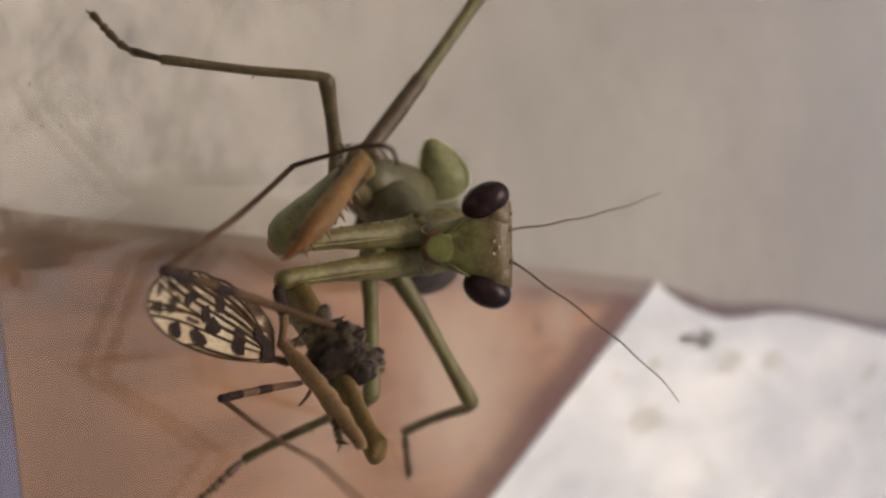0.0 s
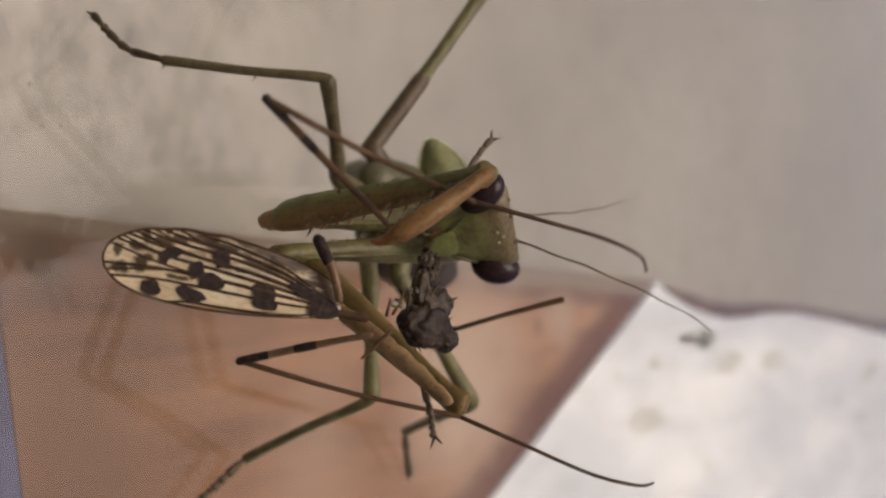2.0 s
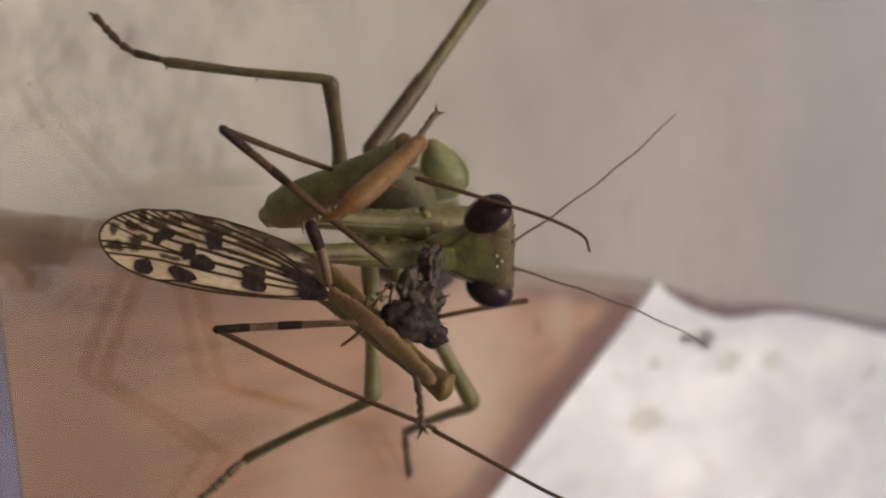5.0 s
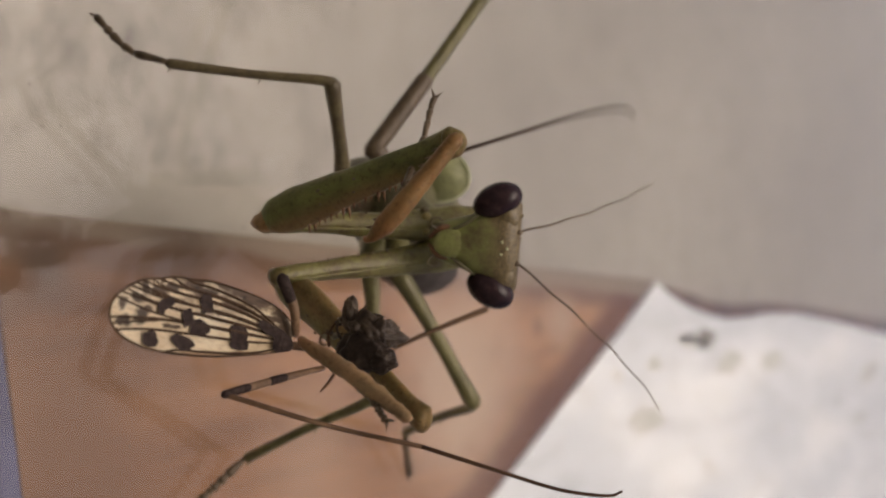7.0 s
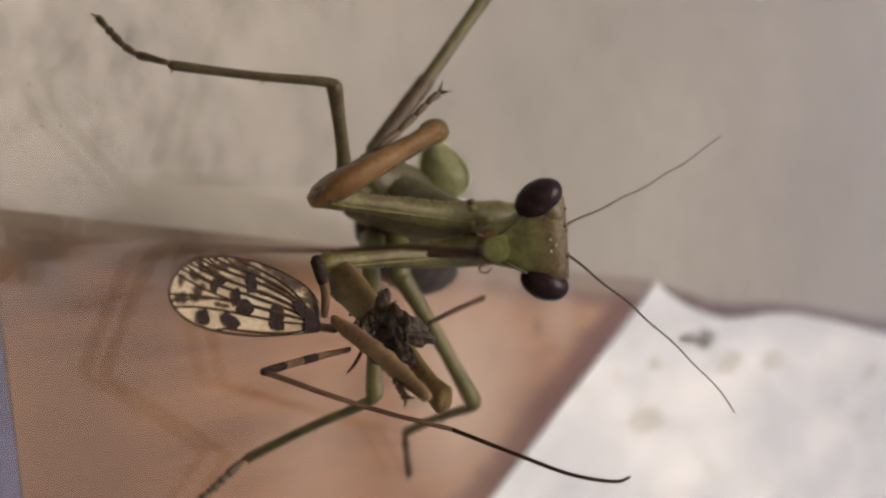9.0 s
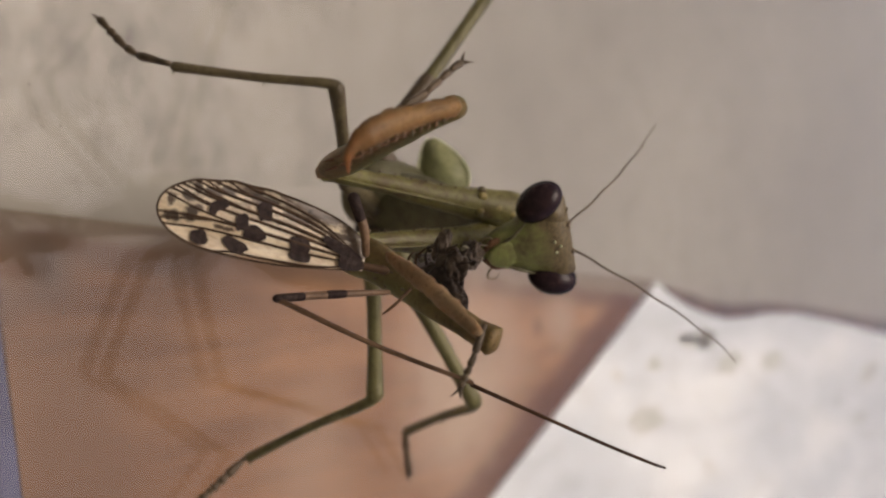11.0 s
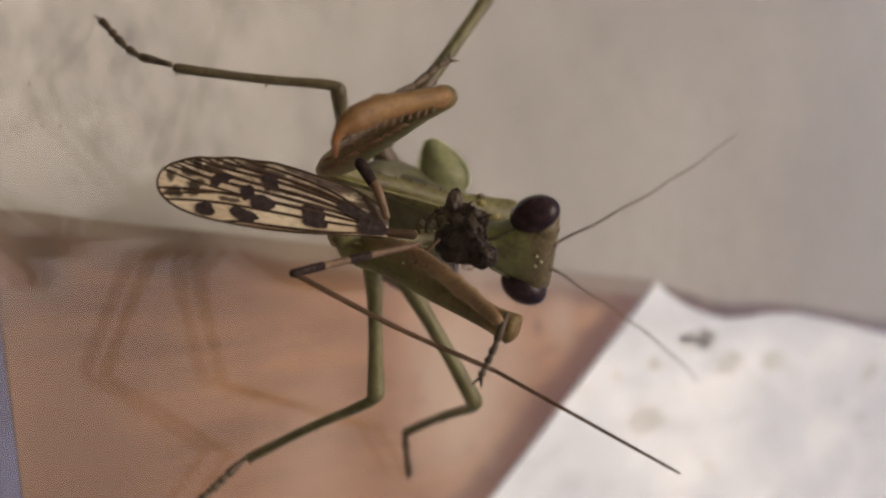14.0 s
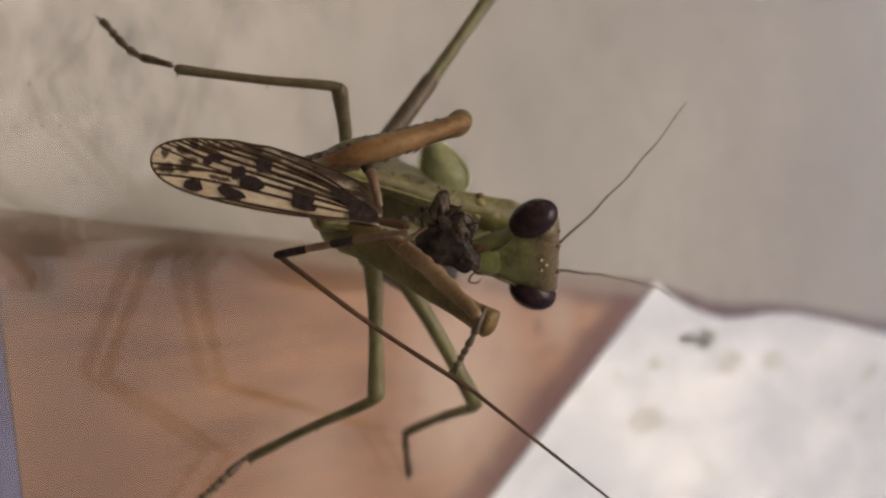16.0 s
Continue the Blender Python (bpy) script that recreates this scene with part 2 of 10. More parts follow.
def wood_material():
    """Streaky reddish wood, darker along one long side and at one end."""
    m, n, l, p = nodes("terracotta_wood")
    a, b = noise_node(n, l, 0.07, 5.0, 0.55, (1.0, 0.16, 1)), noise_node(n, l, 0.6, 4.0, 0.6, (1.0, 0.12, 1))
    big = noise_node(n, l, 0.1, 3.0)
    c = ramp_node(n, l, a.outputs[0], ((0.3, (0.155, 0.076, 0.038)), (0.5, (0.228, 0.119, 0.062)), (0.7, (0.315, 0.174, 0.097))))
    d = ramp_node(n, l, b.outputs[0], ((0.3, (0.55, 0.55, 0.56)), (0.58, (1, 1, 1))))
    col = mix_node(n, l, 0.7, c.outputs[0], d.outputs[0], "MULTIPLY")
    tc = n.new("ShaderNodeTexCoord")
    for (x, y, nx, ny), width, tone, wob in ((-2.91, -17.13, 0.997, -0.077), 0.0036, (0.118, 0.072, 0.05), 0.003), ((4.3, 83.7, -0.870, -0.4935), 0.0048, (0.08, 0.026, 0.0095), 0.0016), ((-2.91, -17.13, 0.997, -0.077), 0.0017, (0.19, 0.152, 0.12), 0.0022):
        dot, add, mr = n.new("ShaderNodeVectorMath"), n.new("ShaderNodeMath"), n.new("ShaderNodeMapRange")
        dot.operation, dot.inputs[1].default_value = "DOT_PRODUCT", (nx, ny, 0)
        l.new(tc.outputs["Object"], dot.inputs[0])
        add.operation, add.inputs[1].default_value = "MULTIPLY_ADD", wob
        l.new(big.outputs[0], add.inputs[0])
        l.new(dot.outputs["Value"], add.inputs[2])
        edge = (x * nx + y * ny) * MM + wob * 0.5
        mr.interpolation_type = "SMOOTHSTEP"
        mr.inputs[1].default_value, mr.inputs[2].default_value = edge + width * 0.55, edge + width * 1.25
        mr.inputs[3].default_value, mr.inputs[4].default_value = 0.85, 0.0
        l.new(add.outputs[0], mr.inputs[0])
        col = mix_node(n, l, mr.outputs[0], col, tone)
    # Pale patches and the broad dark one paint in the glass's uneven reflection.
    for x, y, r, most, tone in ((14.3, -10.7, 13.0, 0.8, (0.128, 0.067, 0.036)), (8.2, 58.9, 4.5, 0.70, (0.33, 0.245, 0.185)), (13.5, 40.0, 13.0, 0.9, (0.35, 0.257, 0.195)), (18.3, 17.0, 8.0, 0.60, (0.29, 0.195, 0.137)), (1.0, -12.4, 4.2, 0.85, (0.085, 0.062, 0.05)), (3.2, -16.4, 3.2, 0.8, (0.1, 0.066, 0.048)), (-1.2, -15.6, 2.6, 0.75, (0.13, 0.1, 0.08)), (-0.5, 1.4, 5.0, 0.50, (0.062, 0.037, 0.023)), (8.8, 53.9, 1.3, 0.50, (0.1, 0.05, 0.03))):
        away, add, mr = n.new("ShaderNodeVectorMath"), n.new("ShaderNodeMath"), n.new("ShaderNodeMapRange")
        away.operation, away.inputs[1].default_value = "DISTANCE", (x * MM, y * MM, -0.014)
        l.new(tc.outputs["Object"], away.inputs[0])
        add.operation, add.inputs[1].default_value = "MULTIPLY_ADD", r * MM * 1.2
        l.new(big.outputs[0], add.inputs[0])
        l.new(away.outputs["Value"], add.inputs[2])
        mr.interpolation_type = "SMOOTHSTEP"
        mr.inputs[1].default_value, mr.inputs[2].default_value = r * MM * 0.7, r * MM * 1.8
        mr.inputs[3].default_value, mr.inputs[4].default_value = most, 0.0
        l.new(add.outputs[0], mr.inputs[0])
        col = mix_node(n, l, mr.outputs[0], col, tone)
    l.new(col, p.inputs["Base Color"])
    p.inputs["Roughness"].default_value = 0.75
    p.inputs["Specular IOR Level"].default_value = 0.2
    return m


def film_material():
    """A faint greyish film of dried smears on the glass."""
    m, n, l, p = nodes("smeared_film")
    a, b = noise_node(n, l, 0.1, 4.0, 0.6), noise_node(n, l, 0.3, 5.0, 0.6, (0.8, 1.2, 1))
    f = ramp_node(n, l, a.outputs[0], ((0.4, (0, 0, 0)), (0.66, (1, 1, 1))))
    g = ramp_node(n, l, b.outputs[0], ((0.3, (0.12, 0.12, 0.12)), (0.75, (0.55, 0.55, 0.55))))
    fac = mix_node(n, l, 1.0, f.outputs[0], g.outputs[0], "MULTIPLY")
    tc, sep, fade = n.new("ShaderNodeTexCoord"), n.new("ShaderNodeSeparateXYZ"), n.new("ShaderNodeMapRange")
    l.new(tc.outputs["Object"], sep.inputs[0])
    fade.inputs[1].default_value, fade.inputs[2].default_value = -10.9 * MM, 8.7 * MM
    fade.inputs[3].default_value, fade.inputs[4].default_value = 1.0, 0.0
    l.new(sep.outputs[1], fade.inputs[0])
    fac = mix_node(n, l, 1.0, fac, fade.outputs[0], "MULTIPLY")
    p.inputs["Base Color"].default_value, p.inputs["Roughness"].default_value = (0.12, 0.125, 0.125, 1), 0.9
    t, mx = n.new("ShaderNodeBsdfTransparent"), n.new("ShaderNodeMixShader")
    l.new(fac, mx.inputs[0])
    l.new(t.outputs[0], mx.inputs[1])
    l.new(p.outputs[0], mx.inputs[2])
    l.new(mx.outputs[0], n["Material Output"].inputs[0])
    return m


def glass_material():
    m, n, l, p = nodes("window_glass")
    p.inputs["Base Color"].default_value = (0.97, 0.98, 0.97, 1)
    p.inputs["Transmission Weight"].default_value, p.inputs["Roughness"].default_value, p.inputs["IOR"].default_value = 1.0, 0.0, 1.5
    return m


FOREARM_A = forearm_material("green_forearm", -1, (0.122, 0.134, 0.037), (0.155, 0.104, 0.042), 13.0, 15.5)
FOREARM_B = forearm_material("olive_tan_forearm", 1, (0.115, 0.106, 0.036), (0.165, 0.112, 0.042), 7.0, 14.0)
SHIN = forearm_material("tan_rusty_shin", -1, (0.205, 0.118, 0.042), (0.185, 0.082, 0.028), 4.0, 7.5)
SHIN_LOW = forearm_material("olive_tan_shin", 1, (0.23, 0.155, 0.08), (0.225, 0.135, 0.066), 3.0, 9.0)
EYE, FACE, MEMBRANE, GLASS = eye_material(), face_material(), membrane_material(), glass_material()
PAINT = painted("beige_painted_panel", (0.2, 0.18, 0.155), (0.235, 0.213, 0.185), (0.27, 0.247, 0.217), 0.5, scale=0.02, fine=0.25)
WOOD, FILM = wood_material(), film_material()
STAIN = painted("dark_stain", (0.10, 0.10, 0.08), (0.17, 0.16, 0.13), (0.3, 0.28, 0.24), 0.6, scale=0.3, fine=1.0)
OCHRE = painted("greyish_stain", (0.42, 0.42, 0.39), (0.5, 0.5, 0.475), (0.57, 0.575, 0.56), 0.6, scale=0.3, fine=1.0)
DARKWOOD = painted("dark_brown_edging", (0.05, 0.019, 0.011), (0.09, 0.038, 0.023), (0.14, 0.073, 0.05), 0.5, scale=0.08, fine=0.9)
WHITE = painted("white_stone_slab", (0.47, 0.5, 0.545), (0.6, 0.63, 0.675), (0.77, 0.785, 0.805), 0.35, scale=0.07, fine=0.35, stretch=(1, 0.38, 1), stain=(0.09, 0.66, (0.5, 0.46, 0.40)))
BLUE = painted("blue_grey_strip", (0.038, 0.04, 0.1), (0.055, 0.058, 0.125), (0.08, 0.083, 0.16), 0.7)
SHADE_WALL = painted("shade_wall_plaster", (0.44, 0.4, 0.36), (0.54, 0.5, 0.44), (0.6, 0.56, 0.5), 0.9, scale=0.004, fine=0.1)
CONCRETE = painted("grey_concrete", (0.22, 0.21, 0.2), (0.28, 0.27, 0.25), (0.34, 0.33, 0.31), 0.8, scale=0.003, fine=0.05)
DUST = skin("dust_speck", (0.09, 0.08, 0.07), (0.14, 0.125, 0.11), (0.2, 0.18, 0.16), rough=0.9)


# ---- mesh helpers ----
def part(name, bm, material, parent=None, label="", m=None, smooth=True):
    me = bpy.data.meshes.new(name)
    for v in bm.verts:
        v.co *= MM
    bmesh.ops.recalc_face_normals(bm, faces=bm.faces)
    for f in bm.faces:
        f.smooth = smooth
    bm.to_mesh(me)
    bm.free()
    me.materials.append(material)
    ob = new(name, me)
    if parent:
        ob.parent = parent
    if m:
        ob.matrix_basis = m
    if label:
        ob["label"] = label
    return ob


def sweep(bm, pts, radii, seg=8, flat=1.0, side=(0, 0, 1)):
    """A rounded rod along pts; radii one per point, flat: thickness along side by width."""
    pts = [Vector(p) for p in pts]
    rings = []
    for i, p in enumerate(pts):
        d = (pts[min(i + 1, len(pts) - 1)] - pts[max(i - 1, 0)]).normalized()
        s = Vector(side)
        s = s - d * s.dot(d)
        s = s.normalized() if s.length > 1e-4 else d.orthogonal().normalized()
        w = s.cross(d)
        r = radii[i]
        rings.append([bm.verts.new(p + w * math.cos(a) * r + s * math.sin(a) * r * flat) for a in [2 * math.pi * k / seg for k in range(seg)]])
    for a, b in zip(rings, rings[1:]):
        for k in range(seg):
            bm.faces.new((a[k], a[(k + 1) % seg], b[(k + 1) % seg], b[k]))
    bm.faces.new(rings[0])
    bm.faces.new(rings[-1])
    return bm


def spline(pts, per=6):
    """A smooth line through a few points."""
    p = [Vector(q) for q in pts]
    p = [p[0] * 2 - p[1]] + p + [p[-1] * 2 - p[-2]]
    out = []
    for i in range(1, len(p) - 2):
        for k in range(per):
            t = k / per
            out.append(0.5 * (2 * p[i] + (p[i + 1] - p[i - 1]) * t + (2 * p[i - 1] - 5 * p[i] + 4 * p[i + 1] - p[i + 2]) * t * t
                              + (3 * p[i] - p[i - 1] - 3 * p[i + 1] + p[i + 2]) * t * t * t))
    return out + [p[-2]]


def rod(pts, radii, per=5, seg=8, flat=1.0, bm=None, side=(0, 0, 1)):
    """sweep() along a spline, radii blended between the given ones, ends rounded off."""
    line = spline(pts, per)
    r = [float(v) for v in np.interp(np.linspace(0, 1, len(line)), np.linspace(0, 1, len(radii)), radii)]
    d0, d1 = (line[0] - line[1]).normalized(), (line[-1] - line[-2]).normalized()
    line = [line[0] + d0 * r[0] * 0.7] + line + [line[-1] + d1 * r[-1] * 0.7]
    r = [r[0] * 0.45] + r + [r[-1] * 0.45]
    return sweep(bm or bmesh.new(), line, r, seg, flat, side)


def ball(bm, c, r, u=14, v=9, turn=None):
    """An ellipsoid with half-axes r."""
    m = Matrix.Translation(c) @ (turn or Matrix()) @ Matrix.Diagonal((*r, 1))
    bmesh.ops.create_uvsphere(bm, u_segments=u, v_segments=v, radius=1.0, matrix=m)
    return bm


def spine(bm, a, b, r):
    return sweep(bm, (a, (Vector(a) * 0.5 + Vector(b) * 0.5), b), (r, r * 0.65, r * 0.08), 5)


def slab(corners, z0, z1, bevel=0.15):
    bm = bmesh.new()
    lo = [bm.verts.new((x, y, z0)) for x, y in corners]
    hi = [bm.verts.new((x, y, z1)) for x, y in corners]
    bm.faces.new(lo[::-1])
    bm.faces.new(hi)
    for i in range(len(corners)):
        j = (i + 1) % len(corners)
        bm.faces.new((lo[i], lo[j], hi[j], hi[i]))
    if bevel:
        bmesh.ops.bevel(bm, geom=bm.edges[:], offset=bevel, segments=2, affect="EDGES", profile=0.5)
    return bm


def setting(name, bm, material, label, category, smooth=False):
    return tagged(part(name, bm, material, smooth=smooth), label, category, kind="structure")


# ---- the setting: a pane of glass over painted and wooden boards ----
setting("ground", slab(((-4000, -4000), (4000, -4000), (4000, 4000), (-4000, 4000)), -760, -750, 0), CONCRETE, "plain grey concrete ground far below the boards", "ground")
setting("tabletop", slab(((-420, -118), (420, -118), (420, 520), (-420, 520)), -40, -15.5, 1.0), PAINT, "matte beige painted panel under the glass", "panel")
# Unseen wall added behind the camera to block skylight on the mantis's front.
setting("wall", slab(((-2000, -320), (2000, -320), (2000, -120), (-2000, -120)), -750, 1650, 0), SHADE_WALL, "unseen plain beige wall added to dim the near side", "wall")
setting("board", slab(((-2.9, -17.1), (4.2, 83.3), (45.0, 12.4), (38.6, -11.2), (14.2, -14.6)), -15.4, -14.0, 0.3), WOOD, "reddish-brown wooden board with dark margins under the glass", "board")
setting("trim", slab(((5.0, 86.0), (6.2, 93.7), (7.5, 99.6), (7.7, 104.0), (8.6, 107.5), (8.3, 112.0), (8.9, 115.5), (8.4, 122.3), (9.5, 136.4), (11.9, 160.4), (15.1, 190.9), (17.5, 190.9), (13.5, 160.4), (10.5, 136.4), (9.8, 122.3), (10.1, 114.3), (10.1, 107.0), (9.15, 99.6), (7.6, 92.8), (6.2, 87.6)), -15.4, -13.9, 0.3), DARKWOOD, "thin dark brown seam beside the white slab", "trim")
slab_ob = setting("slab", slab(((4.4, 84.2), (6.4, 87.6), (7.8, 92.8), (9.3, 99.6), (10.3, 107.0), (10.3, 114.3), (10.0, 122.3), (10.7, 136.4), (13.7, 160.4), (17.7, 190.9), (22.4, 190.9), (40.4, 190.9), (102.7, 180.0), (45.2, 12.9)), -15.4, -14.1, 0.3), WHITE, "bright white stone slab with brownish stains", "slab")


def stain(x, y, a, b, seed, material):
    r = random.Random(seed)
    w = [1 + r.uniform(-0.3, 0.3) for k in range(18)]
    ring = [(x + a * w[k] * math.cos(k * math.pi / 9), y + b * w[k] * math.sin(k * math.pi / 9)) for k in range(18)]
    part("stain", slab(ring, -14.15, -14.07, 0), material, slab_ob, "blurred dirty stain", smooth=False)


for k, (x, y, a, b, dark) in enumerate(((12.6, 98.6, 1.25, 3.4, 1), (12.2, 91.9, 0.8, 2.6, 0), (16.5, 107.0, 1.6, 4.0, 0), (22.2, 81.0, 1.7, 5.0, 0), (23.0, 169.9, 1.8, 5.0, 0), (15.1, 82.6, 0.9, 2.0, 0), (30.9, 165.1, 0.7, 4.0, 0), (26.7, 153.0, 0.4, 1.2, 1), (30.7, 165.7, 0.5, 2.2, 1), (34.6, 168.6, 0.3, 1.2, 1), (12.7, 94.0, 1.1, 3.2, 0), (34.4, 169.9, 0.5, 2.0, 0), (17.6, 123.2, 1.5, 5.0, 0))):
    stain(x, y, a, b, k, STAIN if dark else OCHRE)
setting("trim_blue", slab(((4.6, -17.3), (4.7, -16.0), (14.2, -14.7), (38.5, -11.3), (37.6, -14.0)), -15.4, -13.95, 0.3), BLUE, "blue-grey strip at the end of the wooden board", "trim")
glass = setting("glass_pane", slab(((-400, -117), (400, -117), (400, 500), (-400, 500)), -2.1, 0.0, 0), GLASS, "clear dusty glass pane on which the mantis stands", "glass pane")
glass.visible_shadow = False


# ---- the mantis ----
mantis = tagged(new("praying_mantis"), "green praying mantis with dark eyes eating a fly on glass", "mantis")


def leg(hip, knee, ankle, foot, r, mats, thorax, sag=None):
    """A walking leg: coxa, femur, tibia, and a tarsus of small joints with two claws. Returns the parts that may sway."""
    H, K, A, T = (Vector(p) for p in (hip, knee, ankle, foot))
    made = [part("leg_coxa", rod((thorax, (Vector(thorax) + H) / 2 + Vector((0, 0, 0.2)), H), (r * 2.0, r * 1.9, r * 1.4), 4), mats[0], mantis)]
    fem = rod((H, H.lerp(K, 0.35) + Vector((0, 0, 0.15)), K), (r * 1.35, r * 1.25, r * 1.05, r * 1.0, r * 1.25), 8)
    made.append(part("leg_femur", fem, mats[0], mantis))
    tib = rod((K, K.lerp(A, 0.08) + (K - H).normalized() * r * 0.5, K.lerp(A, 0.5), A), (r * 1.12, r * 0.82, r * 0.7, r * 0.66, r * 0.78), 6)
    d = (A - K).normalized()
    o = d.cross(Vector((0.3, 1, 0.2))).normalized()
    for f in (0.42, 0.97):
        spine(tib, K.lerp(A, f), K.lerp(A, f) + o * r * 1.5 + d * r * 0.9, r * 0.22)
    made.append(part("leg_tibia", tib, mats[1], mantis))
    tar = bmesh.new()
    mid = Vector(sag) if sag else A.lerp(T, 0.5) + Vector((0, 0, 0.1))
    line = spline((A, mid, T + Vector((0, 0, r * 0.5))), 6)
    cuts = (0, 5, 7, 9, 10, 12)
    for a, b in zip(cuts, cuts[1:]):
        sweep(tar, (line[a], line[a].lerp(line[b], 0.3), line[a].lerp(line[b], 0.85), line[b]), (r * 0.42, r * 0.48, r * 0.7, r * 0.5), 8)
    e = (line[-1] - line[-3]).normalized()
    o = e.cross(Vector((0, 0, 1))).normalized()
    for s in (-1, 1):
        spine(tar, line[-1], line[-1] + e * r * 1.1 + o * s * r * 0.9, r * 0.3)
    made.append(part("leg_tarsus", tar, mats[2], mantis, "dark jointed foot with claws"))
    return made


front_leg = leg((-4.6, -7.6, 10.3), (-10.1, -11.8, 13.1), (-11.2, -18.3, 6.0), (-14.4, -18.8, 0.0), 0.42, (LEGA, LEGA, LEGB), (-2.4, -2.2, 9.4), (-12.1, -18.7, 3.1))
middle_leg = leg((0.7, -4.9, 10.6), (9.2, -7.3, 12.9), (14.4, -6.3, 0.9), (16.8, -9.8, 0.0), 0.46, (LEG, LEG, LEGB), (-0.6, -2.0, 8.6))
hind_leg = leg((1.9, -0.6, 9.8), (10.8, 4.4, 12.4), (14.5, 11.1, 1.3), (18.3, 13.1, 0.0), 0.5, (LEG, LEG, LEGB), (-0.8, 0.6, 8.6))
far_leg = leg((-6.8, -3.3, 9.5), (-20.2, 6.1, 13.9), (-30.0, 14.0, 1.2), (-34.5, 17.0, 0.0), 0.46, (LEG, LEG, LEGB), (-2.6, 0.4, 9.4))

far_leg[0].data.materials[0] = LEGB
band = Vector((-6.8, -3.3, 9.5)).lerp(Vector((-20.2, 6.1, 13.9)), -0.02), Vector((-6.8, -3.3, 9.5)).lerp(Vector((-20.2, 6.1, 13.9)), 0.2) + Vector((0, 0, 0.1)), Vector((-6.8, -3.3, 9.5)).lerp(Vector((-20.2, 6.1, 13.9)), 0.36) + Vector((0, 0, 0.15))
part("dark_band", rod(band, (0.62, 0.63, 0.6), 5), LEGB, far_leg[1], "dark greyish-brown base of the thigh")
pronotum = part("pronotum", rod(((0, 0, 0), (4, 0, 0.3), (8.5, 0, 0.1), (12.5, 0, 0)), (1.0, 1.45, 1.95, 2.15, 2.1), 6, 14), OLIVEGREEN, mantis, "olive-green neck shield")
part("thorax", rod(((-4.7, -4.0, 10.3), (-3.7, -0.6, 9.8), (-2.4, 4.7, 8.6)), (1.3, 2.1, 2.5, 2.7), 6, 14, 0.85), OLIVEGREEN, mantis, "olive-green thorax")
bm = rod(((-2.0, 2.0, 6.6), (-0.0, 7.1, 5.1), (1.0, 10.9, 3.5), (1.8, 15.0, 2.3)), (2.65, 3.3, 3.2, 2.85, 2.2, 1.3), 12, 18, 0.9)
for v in bm.verts:
    v.co *= 1 + 0.006 * math.sin(v.co.y * 2.6)
part("abdomen", bm, GREY, mantis, "grey-olive ringed abdomen")


def wing_pad(c):
    """A short leaf-shaped wing case with a pale raised rim."""
    bm, rim = bmesh.new(), bmesh.new()
    edge = [(math.cos(a) * 2.2, math.sin(a) * 1.62 * (1 - 0.4 * math.cos(a))) for a in [2 * math.pi * k / 28 for k in range(28)]]
    top = [bm.verts.new((x, y, 0.2 * (1 - (y / 2.2) ** 2) + 0.15)) for x, y in edge]
    bot = [bm.verts.new((x, y, 0.0)) for x, y in edge]
    hub, low = bm.verts.new((0, 0, 0.38)), bm.verts.new((0, 0, 0.1))
    for i in range(28):
        j = (i + 1) % 28
        bm.faces.new((top[i], top[j], hub))
        bm.faces.new((bot[j], bot[i], low))
        bm.faces.new((bot[i], bot[j], top[j], top[i]))
    ob = part("wing_pad", bm, PALE, mantis, "pale green wing case with lighter rim", m=c)
    half = [(x * 1.02, y * 1.02, 0.25) for x, y in edge]
    part("rim", sweep(rim, half, [0.075] * len(half), 6), RIM, ob)


wing_pad(mm(-5.51, 1.91, 11.56, -52.1, 16.8, -167.3))

# head: X to the crown, Y to one eye, Z out of the face
head_bm = bmesh.new()
xs = (-3.75, -3.3, -2.6, -1.7, -0.8, 0.1, 0.8, 1.25, 1.5)
ws = (0.68, 1.05, 1.3, 1.58, 1.98, 2.45, 2.85, 2.8, 2.5)
hs = (0.3, 0.6, 0.85, 1.05, 1.2, 1.25, 1.15, 0.85, 0.45)
rings = [[head_bm.verts.new((x, w * math.copysign(abs(math.cos(a)) ** 0.9, math.cos(a)), h * math.copysign(abs(math.sin(a)) ** 0.8, math.sin(a)) - 0.1))
          for a in [2 * math.pi * k / 24 for k in range(24)]] for x, w, h in zip(xs, ws, hs)]
for a, b in zip(rings, rings[1:]):
    for k in range(24):
        head_bm.faces.new((a[k], a[(k + 1) % 24], b[(k + 1) % 24], b[k]))
head_bm.faces.new(rings[0])
head_bm.faces.new(rings[-1])
bmesh.ops.subdivide_edges(head_bm, edges=head_bm.edges[:], cuts=1, use_grid_fill=True, smooth=0.4)
for v in head_bm.verts:
    v.co.z += 0.09 * noise.noise(v.co * 1.7)
# raised shield between the antennae and small bumps on the crown
rs = random.Random(4)
for k in range(26):
    y = rs.uniform(-2.2, 2.2)
    ball(head_bm, (1.45 + rs.uniform(-0.12, 0.12), y, rs.uniform(-0.4, 0.5)), (0.07, 0.07, 0.07), 6, 4)
head = part("head", head_bm, FACE, mantis, "triangular green head, brownish across the crown")
for s in (1, -1):
    eb = ball(bmesh.new(), (0.0, 2.62 * s, 0.16), (1.5, 1.02, 1.15), 28, 18, Matrix.Rotation(radians(27 * s), 4, "Z"))
    part("eye", eb, EYE, head, "large glossy dark purple-brown eye")
for x, y in ((0.72, 0.0), (0.42, 0.36), (0.42, -0.36)):
    part("ocellus", ball(bmesh.new(), (x, y, 1.15), (0.085, 0.085, 0.08), 10, 6), RIM, head, "tiny pale simple eye")
